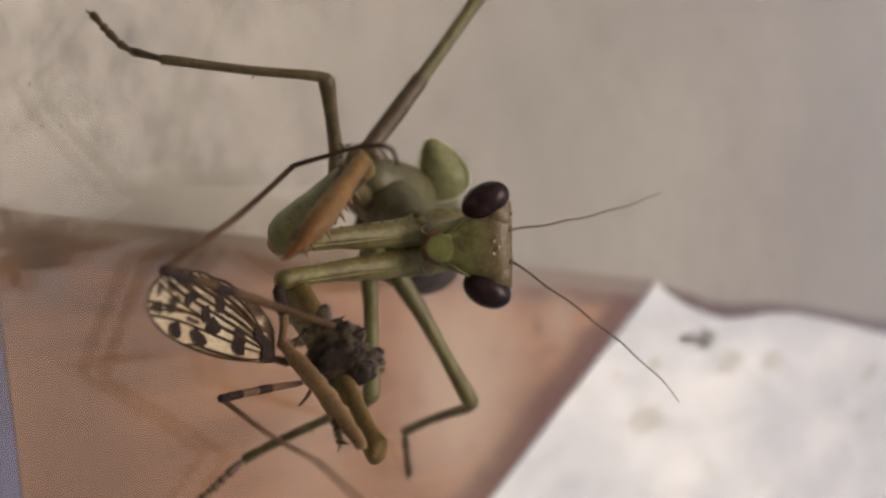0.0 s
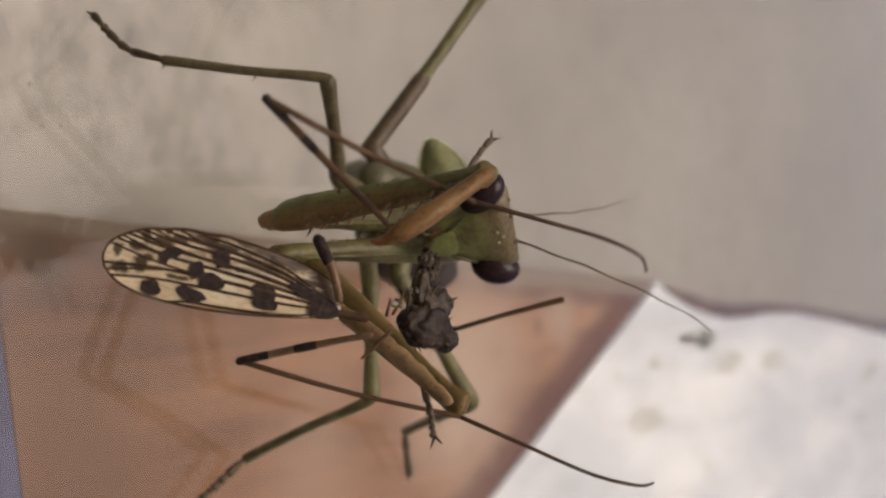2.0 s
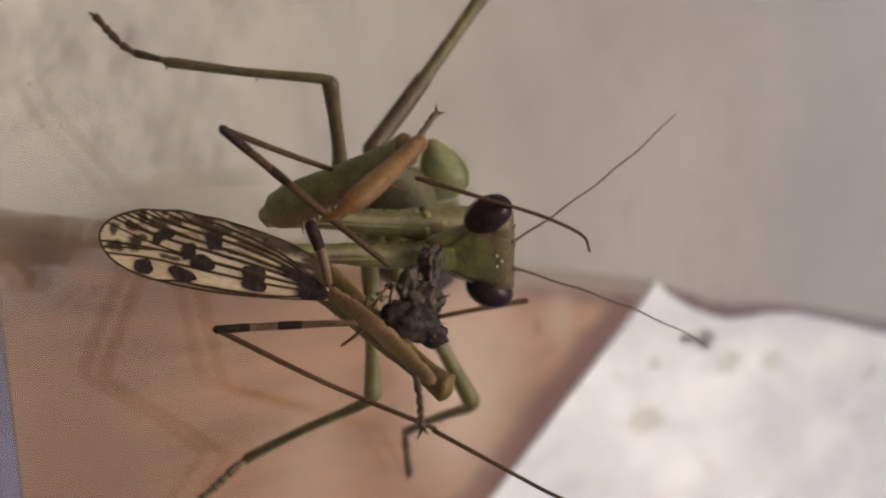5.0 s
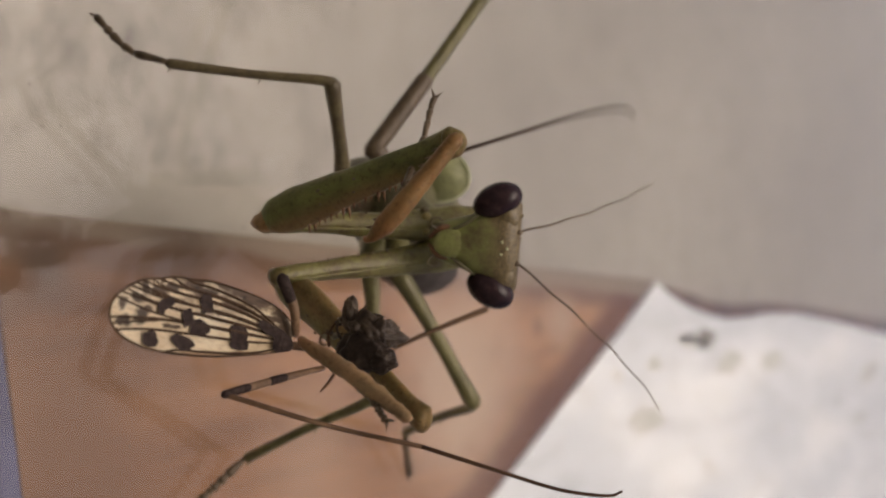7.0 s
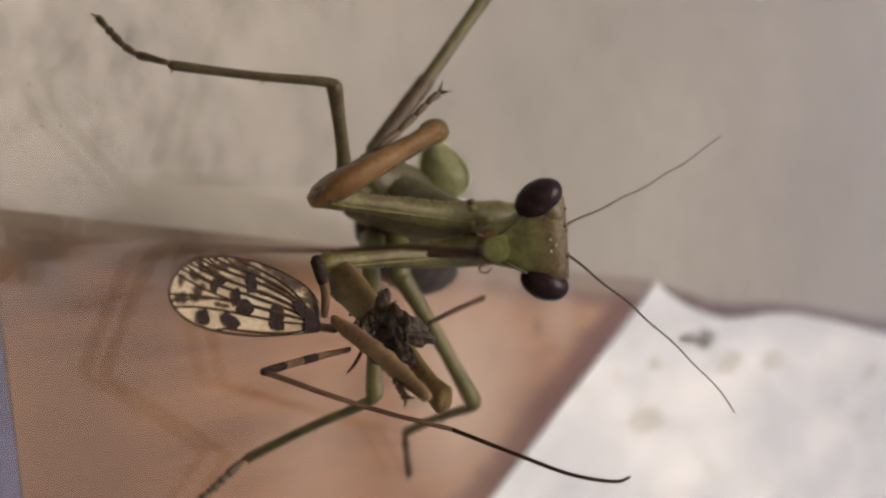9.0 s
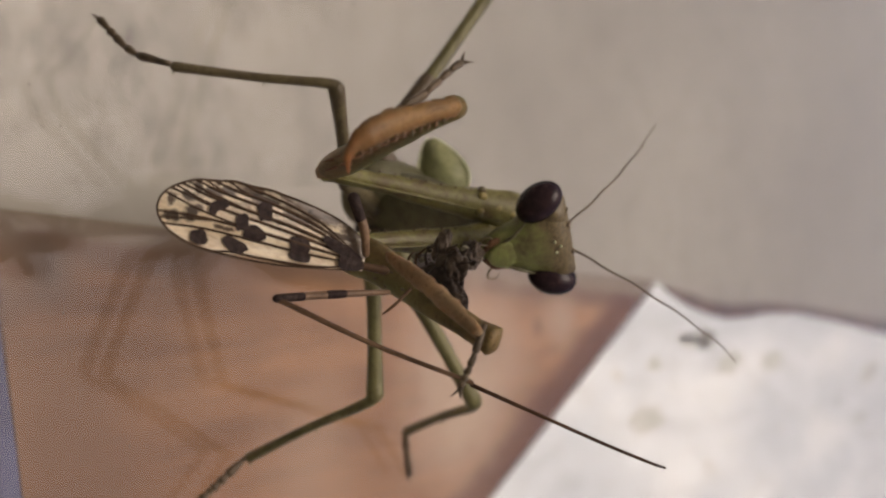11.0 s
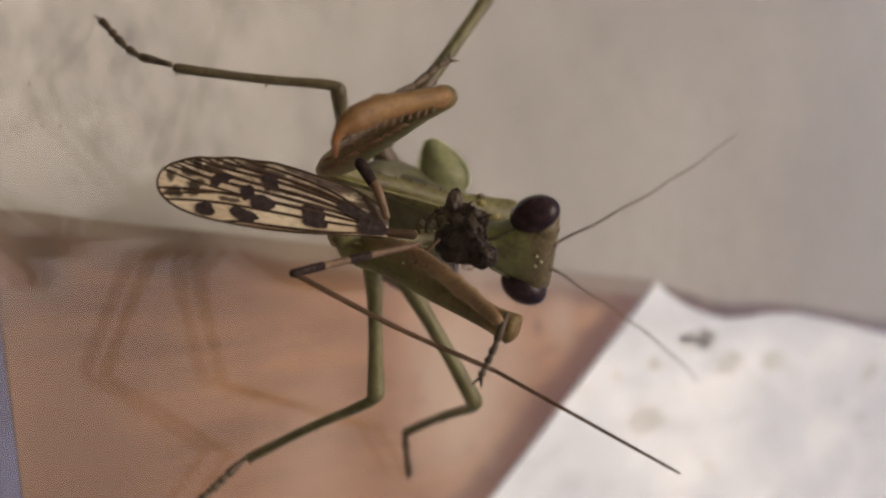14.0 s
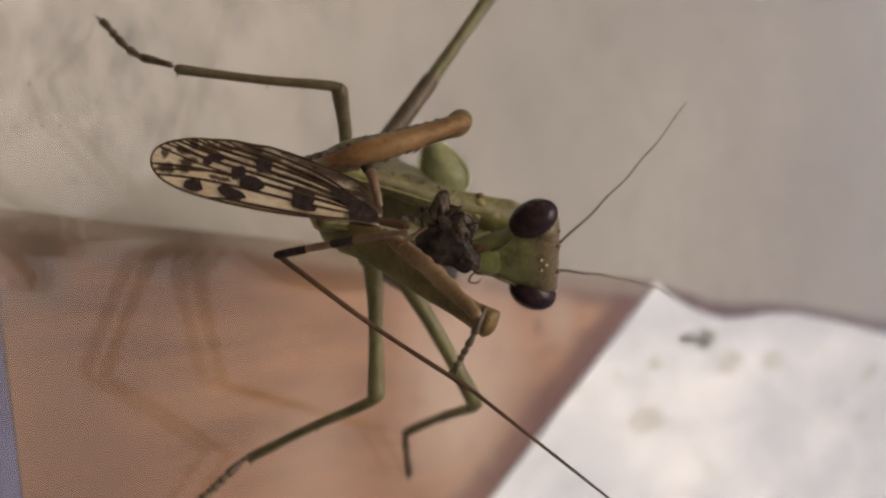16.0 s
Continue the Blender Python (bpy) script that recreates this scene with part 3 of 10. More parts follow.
part("upper_lip", ball(bmesh.new(), (-2.5, 0, 0.7), (1.05, 0.86, 0.22), 18, 10), FACE, head)
for s in (1, -1):
    part("mandible", rod(((-2.5, 0.85 * s, 0.3), (-3.2, 0.75 * s, 0.4), (-3.75, 0.2 * s, 0.35)), (0.26, 0.24, 0.1), 4, 8), ORANGE, head, "reddish-brown jaw")
    part("palp", rod(((-3.0, 0.7 * s, 0.4), (-3.6, 0.9 * s, 0.6), (-3.75, 1.3 * s, 0.7), (-3.3, 1.45 * s, 0.65), (-3.05, 1.2 * s, 0.6)), (0.07, 0.06, 0.055, 0.05, 0.03), 4, 6), LEGA, head, "thin olive curled palp")
    part("brow", ball(bmesh.new(), (0.58, 1.8 * s, 0.1), (0.86, 1.12, 0.86), 24, 14, Matrix.Rotation(radians(30 * s), 4, "Z")), FACE, head)
    part("cheek_ridge", rod(((-2.9, 0.62 * s, 0.5), (-1.9, 1.12 * s, 0.78), (-0.95, 1.8 * s, 0.6)), (0.08, 0.11, 0.05), 5, 7), OLIVEGREEN, head, "olive ridge along the cheek")
    part("antenna_socket", ball(bmesh.new(), (1.35, 0.92 * s, 0.45), (0.24, 0.2, 0.24), 10, 7), LEGB, head)


def antenna(bow, hook):
    n = 26
    line = [(13.0 * k / n, bow * math.sin(math.pi * k / n) + hook * max(0, (k - 20) / 6) ** 2 + 0.04 * math.sin(0.9 * k), 0) for k in range(n + 1)]
    bm = sweep(bmesh.new(), line, [0.068 - 0.04 * k / n + (0.008 if k % 2 else 0) for k in range(n + 1)], 6)
    return part("antenna", bm, LEGB, mantis, "long thin dark antenna")


ant_up, ant_low = antenna(-0.3, 0.12), antenna(0.3, -0.25)


def coxa(name, shoulder):
    """Upper arm: broad at the neck, where it runs in under the head, and tapered to the elbow."""
    bm = rod(((-1.7, 0, 0), (0.6, 0.05, 0.05), (3.5, 0.1, 0.15), (8, 0, 0.1), (11.6, 0, 0)), (shoulder * 0.92, shoulder, 1.04, 0.9, 0.76, 0.62, 0.54, 0.56), 6, 14, 0.9)
    for v in bm.verts:
        v.co += Vector((0, 1, 0.5)) * (0.08 * noise.noise(v.co * 1.1) + 0.07 * noise.noise(v.co * 2.7))
    ob = part(name, bm, GREEN, mantis, "green upper arm with a pale ridge")
    part("ridge", rod(((0.5, 0.45, 0.8), (6, 0.35, 0.84), (11.0, 0.3, 0.62)), (0.07, 0.1, 0.07), 6, 6), GREEN, ob)
    part("shoulder_knob", ball(bmesh.new(), (0.55, 0.1, 0.62), (0.55, 0.5, 0.42), 14, 9), OLIVE, ob)
    part("shoulder_rim", rod(((-0.5, -0.7, 0.5), (-0.75, 0.1, 0.8), (-0.45, 0.85, 0.5)), (0.14, 0.17, 0.14), 5, 7), OLIVEGREEN, ob)
    r = random.Random(len(name) + int(shoulder * 10))
    for k in range(7):
        x, t, q = r.uniform(-1.0, 2.0), r.uniform(0.3, 2.8), r.uniform(0.14, 0.3)
        part("shoulder_bump", ball(bmesh.new(), (x, shoulder * 0.85 * math.cos(t), shoulder * 0.76 * math.sin(t)), (q * 1.3, q, q * 0.8), 10, 7), (OLIVE, GREEN, LEGA)[k % 3], ob)
    dots = bmesh.new()
    for k in range(9):
        ball(dots, (1.5 + k, -0.62, 0.62), (0.09, 0.09, 0.07), 6, 4)
    part("ridge_spines", dots, LEGB, ob)
    return ob


def arm_femur(name, s, material, rows, L=14.5):
    """Grasping femur, swollen near its base, with two rows of spines on the side s of its Y axis and a blunt, notched knee."""
    if s < 0:
        bm = rod(((0, 0, 0), (1.2, 0.05, 0), (4.5, 0.0, 0), (10, -0.05, 0), (L, 0, 0)), (0.58, 0.66, 1.02, 1.2, 1.15, 0.98, 0.86, 0.74, 0.8), 6, 14, 0.68)
    else:
        bm = rod(((0, 0, 0), (1.2, 0.05, 0), (4.5, 0.34, 0), (10, 0.12, 0), (L - 0.7, 0, 0)), (0.55, 0.66, 1.0, 1.16, 1.06, 0.92, 0.78, 0.66, 0.62), 6, 14, 0.66)
    for v in bm.verts:
        v.co += Vector((0, 1, 0.6)) * 0.07 * noise.noise(v.co * 1.3)
    ob = part(name, bm, material, mantis, "swollen green grasping forearm with spines")
    elbow = rod(((-0.75, -0.25 * s, 0), (-0.3, -0.1 * s, 0), (0.5, 0, 0), (1.5, 0, 0)), (0.2, 0.48, 0.66, 0.6), 4, 12, 0.85)
    for v in elbow.verts:
        v.co += Vector((0.6, 1, 0.5)) * 0.12 * noise.noise(v.co * 2.0)
    part("elbow_lobe", elbow, TAN, ob, "tan pointed elbow")
    r = random.Random(7)
    for z in rows:
        for k in range(10):
            x = 3.6 + k * 0.9
            h = 0.6 if k % 3 == 0 else 0.32
            part("spine", spine(bmesh.new(), (x, s * (0.8 - 0.03 * k), z), (x - 0.3, s * (1.15 - 0.045 * k + h + r.uniform(-0.08, 0.08)), z * 1.3), 0.14), ORANGE, ob)
    if s < 0:
        part("knee_lobe", ball(bmesh.new(), (L - 0.1, 0, 0.1), (0.5, 0.8, 0.58), 14, 9), material, ob)
    else:
        # flared, squarely cut end
        knee = sweep(bmesh.new(), ((L - 2.6, 0.02, 0), (L - 1.6, 0, 0), (L - 0.8, 0, 0), (L - 0.1, 0.03, 0), (L + 0.25, 0.05, 0), (L + 0.42, 0.06, 0), (L + 0.5, 0.08, 0)), (0.5, 0.6, 0.64, 0.74, 0.72, 0.58, 0.3), 12, 0.66)
        for v in knee.verts:
            v.co += Vector((1, 1, 0.4)) * 0.24 * noise.noise(v.co * 1.5 + Vector((3, 0, 0)))
        part("knee_flap", knee, material, ob)
    blot = bmesh.new()
    for k in range(9):
        ball(blot, (r.uniform(2.5, 12), r.uniform(-0.5, 0.6), 0.66), (r.uniform(0.06, 0.16), 0.06, 0.1), 8, 5)
    part("dark_blotches", blot, LEGB, ob)
    return ob


def arm_tibia(name, s, bow=1.0, fat=1.0, L=7.0, teeth=10, material=None):
    """Sickle-shaped shin that folds against the femur: slim at the knee, wide before the hooked tip, toothed inside."""
    pts = ((0, 0, 0), (L * 0.33, -0.12 * s, 0), (L * 0.64, -0.1 * s, 0), (L * 0.82, 0.3 * s * bow, 0), (L * 0.92, 1.1 * s * bow, 0), (L * 0.93, 2.6 * s * bow, 0))
    widths = (0.54, 0.56, 0.62, 0.7, 0.72, 0.66, 0.44, 0.28, 0.18, 0.05) if teeth else (0.4, 0.62, 0.65, 0.62, 0.58, 0.52, 0.4, 0.22, 0.05)
    bm = rod(pts, [q * fat for q in widths], 8, 14, 0.8)
    for v in bm.verts:
        v.co += Vector((0, 1, 0.6)) * (0.1 * noise.noise(v.co * 2.1) + 0.05 * noise.noise(v.co * 5.0))
    ob = part(name, bm, material or TAN, mantis, "tan hooked shin with small dark teeth")
    r = random.Random(31)
    for k in range(teeth):
        x = 0.9 + k * 0.5
        y = -0.1 * s + max(0.0, x - 4.6) * 0.3 * s * bow
        for z in (0.3, -0.3):
            h = 0.08 + 0.02 * k + r.uniform(-0.05, 0.05)
            part("tooth", spine(bmesh.new(), (x, y + s * 0.42 * fat, z), (x + 0.22, y + s * (0.6 + h) * fat, z * 1.5), 0.095), LEGA if k % 4 == 0 else PREYTAN, ob)
    return ob


def arm_tarsus(name, k=1.0):
    bm = bmesh.new()
    xs2 = [q * k for q in (0, 3.6, 5.2, 6.3, 7.1, 8.0)]
    for a, b in zip(xs2, xs2[1:]):
        sweep(bm, ((a, 0.1 * math.sin(a), 0), (a * 0.6 + b * 0.4, 0.05 + 0.1 * math.sin(a), 0), (b - 0.12, 0.1 * math.sin(b), 0), (b, 0.1 * math.sin(b), 0)), (0.13, 0.16, 0.2, 0.12), 7)
    for s in (-1, 1):
        spine(bm, (8.0 * k, 0.1, 0), (8.0 * k + 0.55, 0.1 + 0.35 * s, 0.1), 0.1)
    return part(name, bm, LEGB, mantis, "thin dark brown jointed foot")


coxa_up, coxa_low = coxa("arm_coxa", 1.2), coxa("arm_coxa", 1.0)
femur_up, femur_low = arm_femur("arm_femur", -1, FOREARM_A, (0.15, -0.25)), arm_femur("arm_femur", 1, FOREARM_B, ())
femur_low.scale = (1.04, 1.04, 1.04)
tibia_up, tibia_low = arm_tibia("arm_tibia", -1, 0.6, 0.95, 7.0, 11, SHIN), arm_tibia("arm_tibia", 1, 0.03, 0.7, 9.0, 0, SHIN_LOW)
tibia_low.scale = (0.965, 0.965, 0.965)
tarsus_up, tarsus_low = arm_tarsus("arm_tarsus"), arm_tarsus("arm_tarsus", 0.4)

# ---- the prey: X to the wing tip, Z towards the viewer's side of the wing ----
prey = tagged(new("half_eaten_fly"), "half-eaten dark fly with a spotted cream wing held by the mantis", "fly")
prey.scale = (0.93, 0.93, 0.93)


WING_L = 12.35
UPPER, LOWER = 2.25, 1.65


def half_width(u, most):
    """Half of the wing's breadth at u from base (0) to tip (1): the upper edge bulges early, the lower one late."""
    if most == UPPER:
        if u < 0.5:
            return 0.5 + (most - 0.5) * math.sin(math.pi / 2 * (u / 0.5) ** 0.5)
        return most * max(0.0, 1 - ((u - 0.5) / 0.5) ** 2.3) ** 0.5 * (1 + 0.018 * math.sin(38 * u))
    if u < 0.73:
        return 0.4 + (most - 0.4) * math.sin(math.pi / 2 * u / 0.73)
    return most * max(0.0, 1 - ((u - 0.73) / 0.27) ** 2.3) ** 0.5


def on_wing(u, y, lift=0.0):
    """The point of the wing at u of its length and y to the lower (+) or upper (-) edge, kept inside the outline; softly pleated."""
    u = min(max(u, 0.0), 1.0)
    y = min(max(y, -half_width(u, UPPER)), half_width(u, LOWER))
    pleat = 0.07 * math.sin(4.6 * y / (0.35 + u) + 1.0) * min(1.0, 3 * u) * (1.15 - u)
    return Vector((WING_L * u, y, 0.25 * math.sin(2.6 * u) + 0.10 * math.sin(2.2 * y + 3 * u) * u + pleat + lift))


def across(u, v):
    """v from -1 (upper edge) to 1 (lower edge) in millimetres at u."""
    return v * half_width(u, LOWER if v > 0 else UPPER)


def vein_line(base, mid, end, sign, n=16):
    """A vein that leaves the root at base, passes mid at half of the length and curves out to the margin at end."""
    last = sign * half_width(end, LOWER if sign > 0 else UPPER)
    line = spline([(0.03, base, 0), (0.26, base * 0.35 + mid * 0.68, 0), (0.5, mid, 0), (0.5 + (end - 0.5) * 0.6, mid + (last - mid) * 0.3, 0), (end, last, 0)], n // 4)
    return [(p.x, p.y) for p in line]


def spotted_wing(parent):
    bm = bmesh.new()
    nu, nv = 60, 18
    us = [1 - (1 - i / nu) ** 1.9 for i in range(nu + 1)]
    g = [[bm.verts.new(on_wing(u, across(u, -1 + 2 * j / nv))) for j in range(nv + 1)] for u in us]
    for i in range(nu):
        for j in range(nv):
            bm.faces.new((g[i][j], g[i + 1][j], g[i + 1][j + 1], g[i][j + 1]))
    wing = part("wing", bm, MEMBRANE, parent, "cream wing with black spots and dark veins")

    def vein(pts, r0, r1):
        line = [on_wing(u, y, 0.02) for u, y in pts]
        return part("vein", sweep(bmesh.new(), line, [float(np.interp(k / (len(line) - 1), (0, 0.3, 1), (r0 * 0.3, r0, r1))) for k in range(len(line))], 5), VEIN, wing)

    for v in (-1, 1):
        vein([(u, across(u, v)) for u in us[1:]], 0.07, 0.055)
    # long veins: y at the root, y at half length, where they meet the margin, and which margin
    trunks = [vein_line(*q) for q in ((-0.3, -1.95, 0.66, -1), (-0.25, -1.62, 0.79, -1), (-0.2, -1.28, 0.87, -1), (-0.15, -0.85, 0.925, -1), (-0.1, -0.48, 0.965, -1),
                                      (-0.04, 0.0, 0.992, 1), (0.06, 0.5, 0.955, 1), (0.22, 1.3, 0.72, 1))]
    for k, line in enumerate(trunks):
        vein(line, 0.11 if 0 < k < 6 else 0.08, 0.06)
    # forks in the outer third
    for k, i, end, sign in ((1, 9, 0.73, -1), (2, 10, 0.83, -1), (3, 9, 0.9, -1), (4, 10, 0.945, -1), (5, 9, 0.985, -1), (5, 11, 0.975, 1), (3, 5, 0.9, -1)):
        u, y = trunks[k][i]
        last = sign * half_width(end, LOWER if sign > 0 else UPPER)
        bow = spline([(u, y, 0), (u * 0.45 + end * 0.55, y * 0.6 + last * 0.4 + 0.05, 0), (end, last, 0)], 5)
        vein([(p.x, p.y) for p in bow], 0.06, 0.05)

    def spot(x, y, a, b, seed, lean=0.0):
        """A dark pigment spot with an uneven rounded outline, lying on both faces of the membrane."""
        bm = bmesh.new()
        rise = 0.2 if x < 2.6 else 0.1
        turn = Matrix.Rotation(radians(lean), 2)
        for lift in (rise, -rise):
            rows = []
            for ring in (0.0, 0.5, 1.0):
                row = []
                for j in range(22):
                    t = 2 * math.pi * j / 22
                    wob = 1 + 0.3 * noise.noise((math.cos(t) * 1.4 + seed * 3.1, math.sin(t) * 1.4, seed))
                    square = 1 / max(abs(math.cos(t)), abs(math.sin(t))) ** 0.35
                    q = turn @ Vector((a * math.cos(t), b * math.sin(t))) * ring * wob * square * 1.2
                    row.append(bm.verts.new(on_wing((x + q.x) / WING_L, y + q.y, lift)))
                rows.append(row)
            for p, q in zip(rows, rows[1:]):
                for j in range(22):
                    bm.faces.new((p[j], p[(j + 1) % 22], q[(j + 1) % 22], q[j]))
        bmesh.ops.remove_doubles(bm, verts=bm.verts[:], dist=0.002)
        part("spot", bm, SPOT, wing)

    for k, q in enumerate(((1.0, 0.12, 0.72, 0.42), (1.75, -0.42, 1.05, 0.24, -14), (4.25, 0.09, 0.56, 0.38), (4.05, 0.6, 0.56, 0.27), (6.97, 0.15, 0.58, 0.35),
                           (7.78, -0.22, 0.32, 0.38, 20), (6.67, -1.1, 0.34, 0.44, 15), (7.8, 1.03, 0.64, 0.28, -8), (9.8, 1.15, 0.42, 0.3), (9.2, -0.71, 0.46, 0.22, 30), (9.5, -0.42, 0.22, 0.22))):
        spot(*q[:4], k, *q[4:])


spotted_wing(prey)


def lump(c, r, seed, rough=0.3, fine=3):
    bm = bmesh.new()
    bmesh.ops.create_icosphere(bm, subdivisions=fine, radius=1.0)
    for v in bm.verts:
        d = v.co.normalized()
        q = 1 + rough * noise.noise(d * 1.6 + Vector((seed, 0, 0))) + rough * 0.5 * noise.noise(d * 3.6 + Vector((0, seed, 0))) + rough * 0.14 * noise.noise(d * 9 + Vector((seed, seed, 0)))
        v.co = Vector((d.x * r[0], d.y * r[1], d.z * r[2])) * q + Vector(c)
    return bm


def shard(c, d, size, seed):
    """A torn flake of dark shell: a bent, thick, ragged plate at c that points along d."""
    r = random.Random(seed)
    d = Vector(d).normalized()
    side = d.orthogonal().normalized()
    up = d.cross(side)
    bm = bmesh.new()
    ring = [Vector(c) + d * size * (0.9 * math.cos(t) + 0.5) * r.uniform(0.7, 1.25) + side * size * 0.6 * math.sin(t) * r.uniform(0.6, 1.2) + up * size * 0.25 * math.cos(2 * t) for t in [math.pi * k / 4 for k in range(8)]]
    top, low = [bm.verts.new(q + up * size * 0.09) for q in ring], [bm.verts.new(q - up * size * 0.09) for q in ring]
    bm.faces.new(top)
    bm.faces.new(low[::-1])
    for k in range(8):
        bm.faces.new((top[k], low[k], low[(k + 1) % 8], top[(k + 1) % 8]))
    return bm


BODY = Matrix.Scale(1.0, 4) @ Matrix.Translation((3.85, 0.6, -0.75))


def body_part(name, bm, material, label="", parent=None):
    """A piece of the body, round whose middle the coordinates are centred."""
    bmesh.ops.transform(bm, matrix=BODY, verts=bm.verts[:])
    return part(name, bm, material, parent or thorax, label)


rs = random.Random(9)
thorax = body_part("chewed_thorax", lump((-3.6, -0.2, 0.75), (1.75, 1.25, 0.8), 3, 0.22, 5), MEAT, "bristly blackish chewed body", prey)
body_part("torn_thorax_side", lump((-4.0, -1.3, 0.7), (1.15, 1.05, 0.65), 5, 0.3, 5), FLESH)
body_part("torn_neck", lump((-3.05, -2.2, 0.75), (0.55, 1.0, 0.42), 12, 0.4, 4), FLESH)
body_part("gnawed_end", lump((-5.0, 0.45, 0.7), (0.85, 0.72, 0.6), 8, 0.24, 5), MEAT)
for k in range(16):
    t, q = rs.uniform(0, 2 * math.pi), rs.uniform(0.35, 0.95)
    c = Vector((-3.85 + 1.75 * q * math.cos(t), -0.55 + 1.55 * q * math.sin(t), 1.15 - 0.55 * q + rs.uniform(-0.1, 0.2)))
    d = (-math.sin(t) + rs.uniform(-0.9, 0.9), math.cos(t) + rs.uniform(-0.9, 0.9), rs.uniform(-0.3, 0.4))
    if k % 3:
        body_part("shell_flake", shard(c, d, rs.uniform(0.1, 0.18), 40 + k), (MEAT, FLESH, MEAT, SPOT)[k % 4])
    else:
        w = rs.uniform(0.1, 0.22)
        body_part("torn_flesh", lump(c, (w * rs.uniform(0.8, 1.7), w, w * 0.8), 20 + k, 0.35), (MEAT, FLESH, PALEMEAT, MEAT)[k // 3 % 4])
# crumbs and strands of paler tissue beside the wing root
for k in range(6):
    body_part("pale_crumb", lump((-1.2 - 0.28 * k, -1.0 - 0.22 * k + rs.uniform(-0.25, 0.25), 0.75 + rs.uniform(-0.1, 0.2)), (0.24, 0.17, 0.17), 70 + k, 0.5), (PALEMEAT, FLESH)[k % 2])
for a, b in (((-1.3, -0.7), (-1.9, -1.9)), ((-2.2, -1.0), (-2.3, -2.2)), ((-0.9, -0.6), (-1.0, -1.5)), ((-3.6, -1.9), (-4.3, -2.6)), ((-4.6, -1.4), (-5.5, -1.9))):
    body_part("torn_strand", rod(((*a, 0.8), ((a[0] + b[0]) / 2 + 0.12, (a[1] + b[1]) / 2, 1.0), (*b, 0.85)), (0.1, 0.08, 0.05), 4, 6), (PREYLEG, FLESH)[int(a[0] < -2)])
bm = bmesh.new()
for k in range(70):
    t, q = rs.uniform(0, 2 * math.pi), rs.uniform(0.6, 1.05)
    a = Vector((-3.8 + 1.85 * q * math.cos(t), -0.5 + 1.6 * q * math.sin(t), 1.3 - 0.75 * q))
    spine(bm, a, a + Vector((math.cos(t), math.sin(t), rs.uniform(0.1, 0.9))) * rs.uniform(0.1, 0.3) + Vector((rs.uniform(-0.25, 0.25), rs.uniform(-0.25, 0.25), 0)), rs.uniform(0.018, 0.045))
body_part("bristles", bm, DARK)["kind"] = "stuff"
morsel = part("chewed_morsel", lump((0, 0, 0), (1.5, 0.85, 0.7), 33, 0.4, 5), FLESH, prey, "dark gnawed piece between body and jaws")
for k in range(9):
    t = 2.4 * k
    part("torn_flesh", lump((-1.0 + 0.26 * k, 0.55 * math.cos(t), 0.2 + 0.45 * math.sin(t)), (0.34, 0.22, 0.2), 90 + k, 0.5), (MEAT, PALEMEAT, FLESH, MEAT)[k % 4], morsel)
part("wing_root", rod(((0.9, 0.05, 0), (-0.2, 0.1, 0.0), (-1.4, 0.0, 0.1)), (0.18, 0.22, 0.26), 4, 10), PREYLEG, prey)
stub = part("leg_stub", rod(((0.3, -0.5, 0.5), (1.0, -1.8, 0.8), (2.05, -3.2, 0.7)), (0.22, 0.27, 0.31), 4, 8), PREYTAN, prey, "short leg stub with a black end")
part("dark_band", rod(((1.3, -2.2, 0.78), (1.68, -2.7, 0.75), (2.1, -3.27, 0.7)), (0.31, 0.34, 0.35), 3, 8), SPOT, stub)
part("leg_stub", rod(((-2.35, 0.7, 1.6), (-1.6, 1.75, 1.7), (-1.1, 2.4, 1.6)), (0.1, 0.1, 0.06), 4, 6), PREYLEG, prey)


def fly_femur(name, parent, L, material, bow=0.05):
    """Runs from the knee (origin) back to the body along X, arched by bow; banded."""
    arch = lambda a, b: [(x, 4 * bow * x / L * (1 - x / L), 0) for x in [a + (b - a) * k / 4 for k in range(5)]]
    ob = part(name, rod(arch(0, L), (0.21, 0.21, 0.19, 0.15), 3, 8), material, parent, "banded brown leg")
    for a, b in ((-0.05, 1.7), (3.2, 4.4)):
        part("dark_band", rod(arch(a, b), (0.225, 0.23, 0.22), 2, 8), SPOT, ob)
    return ob


def fly_tibia(name, parent, L):
    return part(name, rod(((0, 0, 0), (L * 0.5, -0.2, 0), (L, 0, 0)), (0.165, 0.15, 0.135, 0.14), 7, 7), PREYLEG, parent, "long thin brown leg")


def fly_tarsus(name, parent, L, bend, bow):
    """A thin foot that sags by bow and ends in a small hook."""
    ob = part(name, rod(((0, 0, 0), (L * 0.36, bow * 0.55, 0), (L * 0.7, bow, 0), (L * 0.93, bow * 0.5, 0), (L, bend, 0)), (0.13, 0.11, 0.1, 0.07), 6, 6), PREYFOOT, parent, "thin dark brown foot")
    return ob


low_femur, low_tibia, low_foot = fly_femur("leg_femur", prey, 7.4, PREYTAN), fly_tibia("leg_tibia", prey, 12.6), fly_tarsus("leg_tarsus", prey, 11.6, 0.15, -0.55)
torn_leg = tagged(new("torn_fly_leg"), "long thin dark banded fly leg, caught and later dropped", "insect leg")
torn_end = part("leg_end", rod(((0, 0, 0), (3.5, 0.05, 0), (7, 0, 0)), (0.14, 0.16, 0.2), 4, 7), PREYLEG, torn_leg, "thin brown leg end")
torn_femur, torn_tibia, torn_foot = fly_femur("leg_femur", torn_leg, 12.0, PREYLEG, 0.1), fly_tibia("leg_tibia", torn_leg, 13.6), fly_tarsus("leg_tarsus", torn_leg, 12.0, -0.5, 0.45)

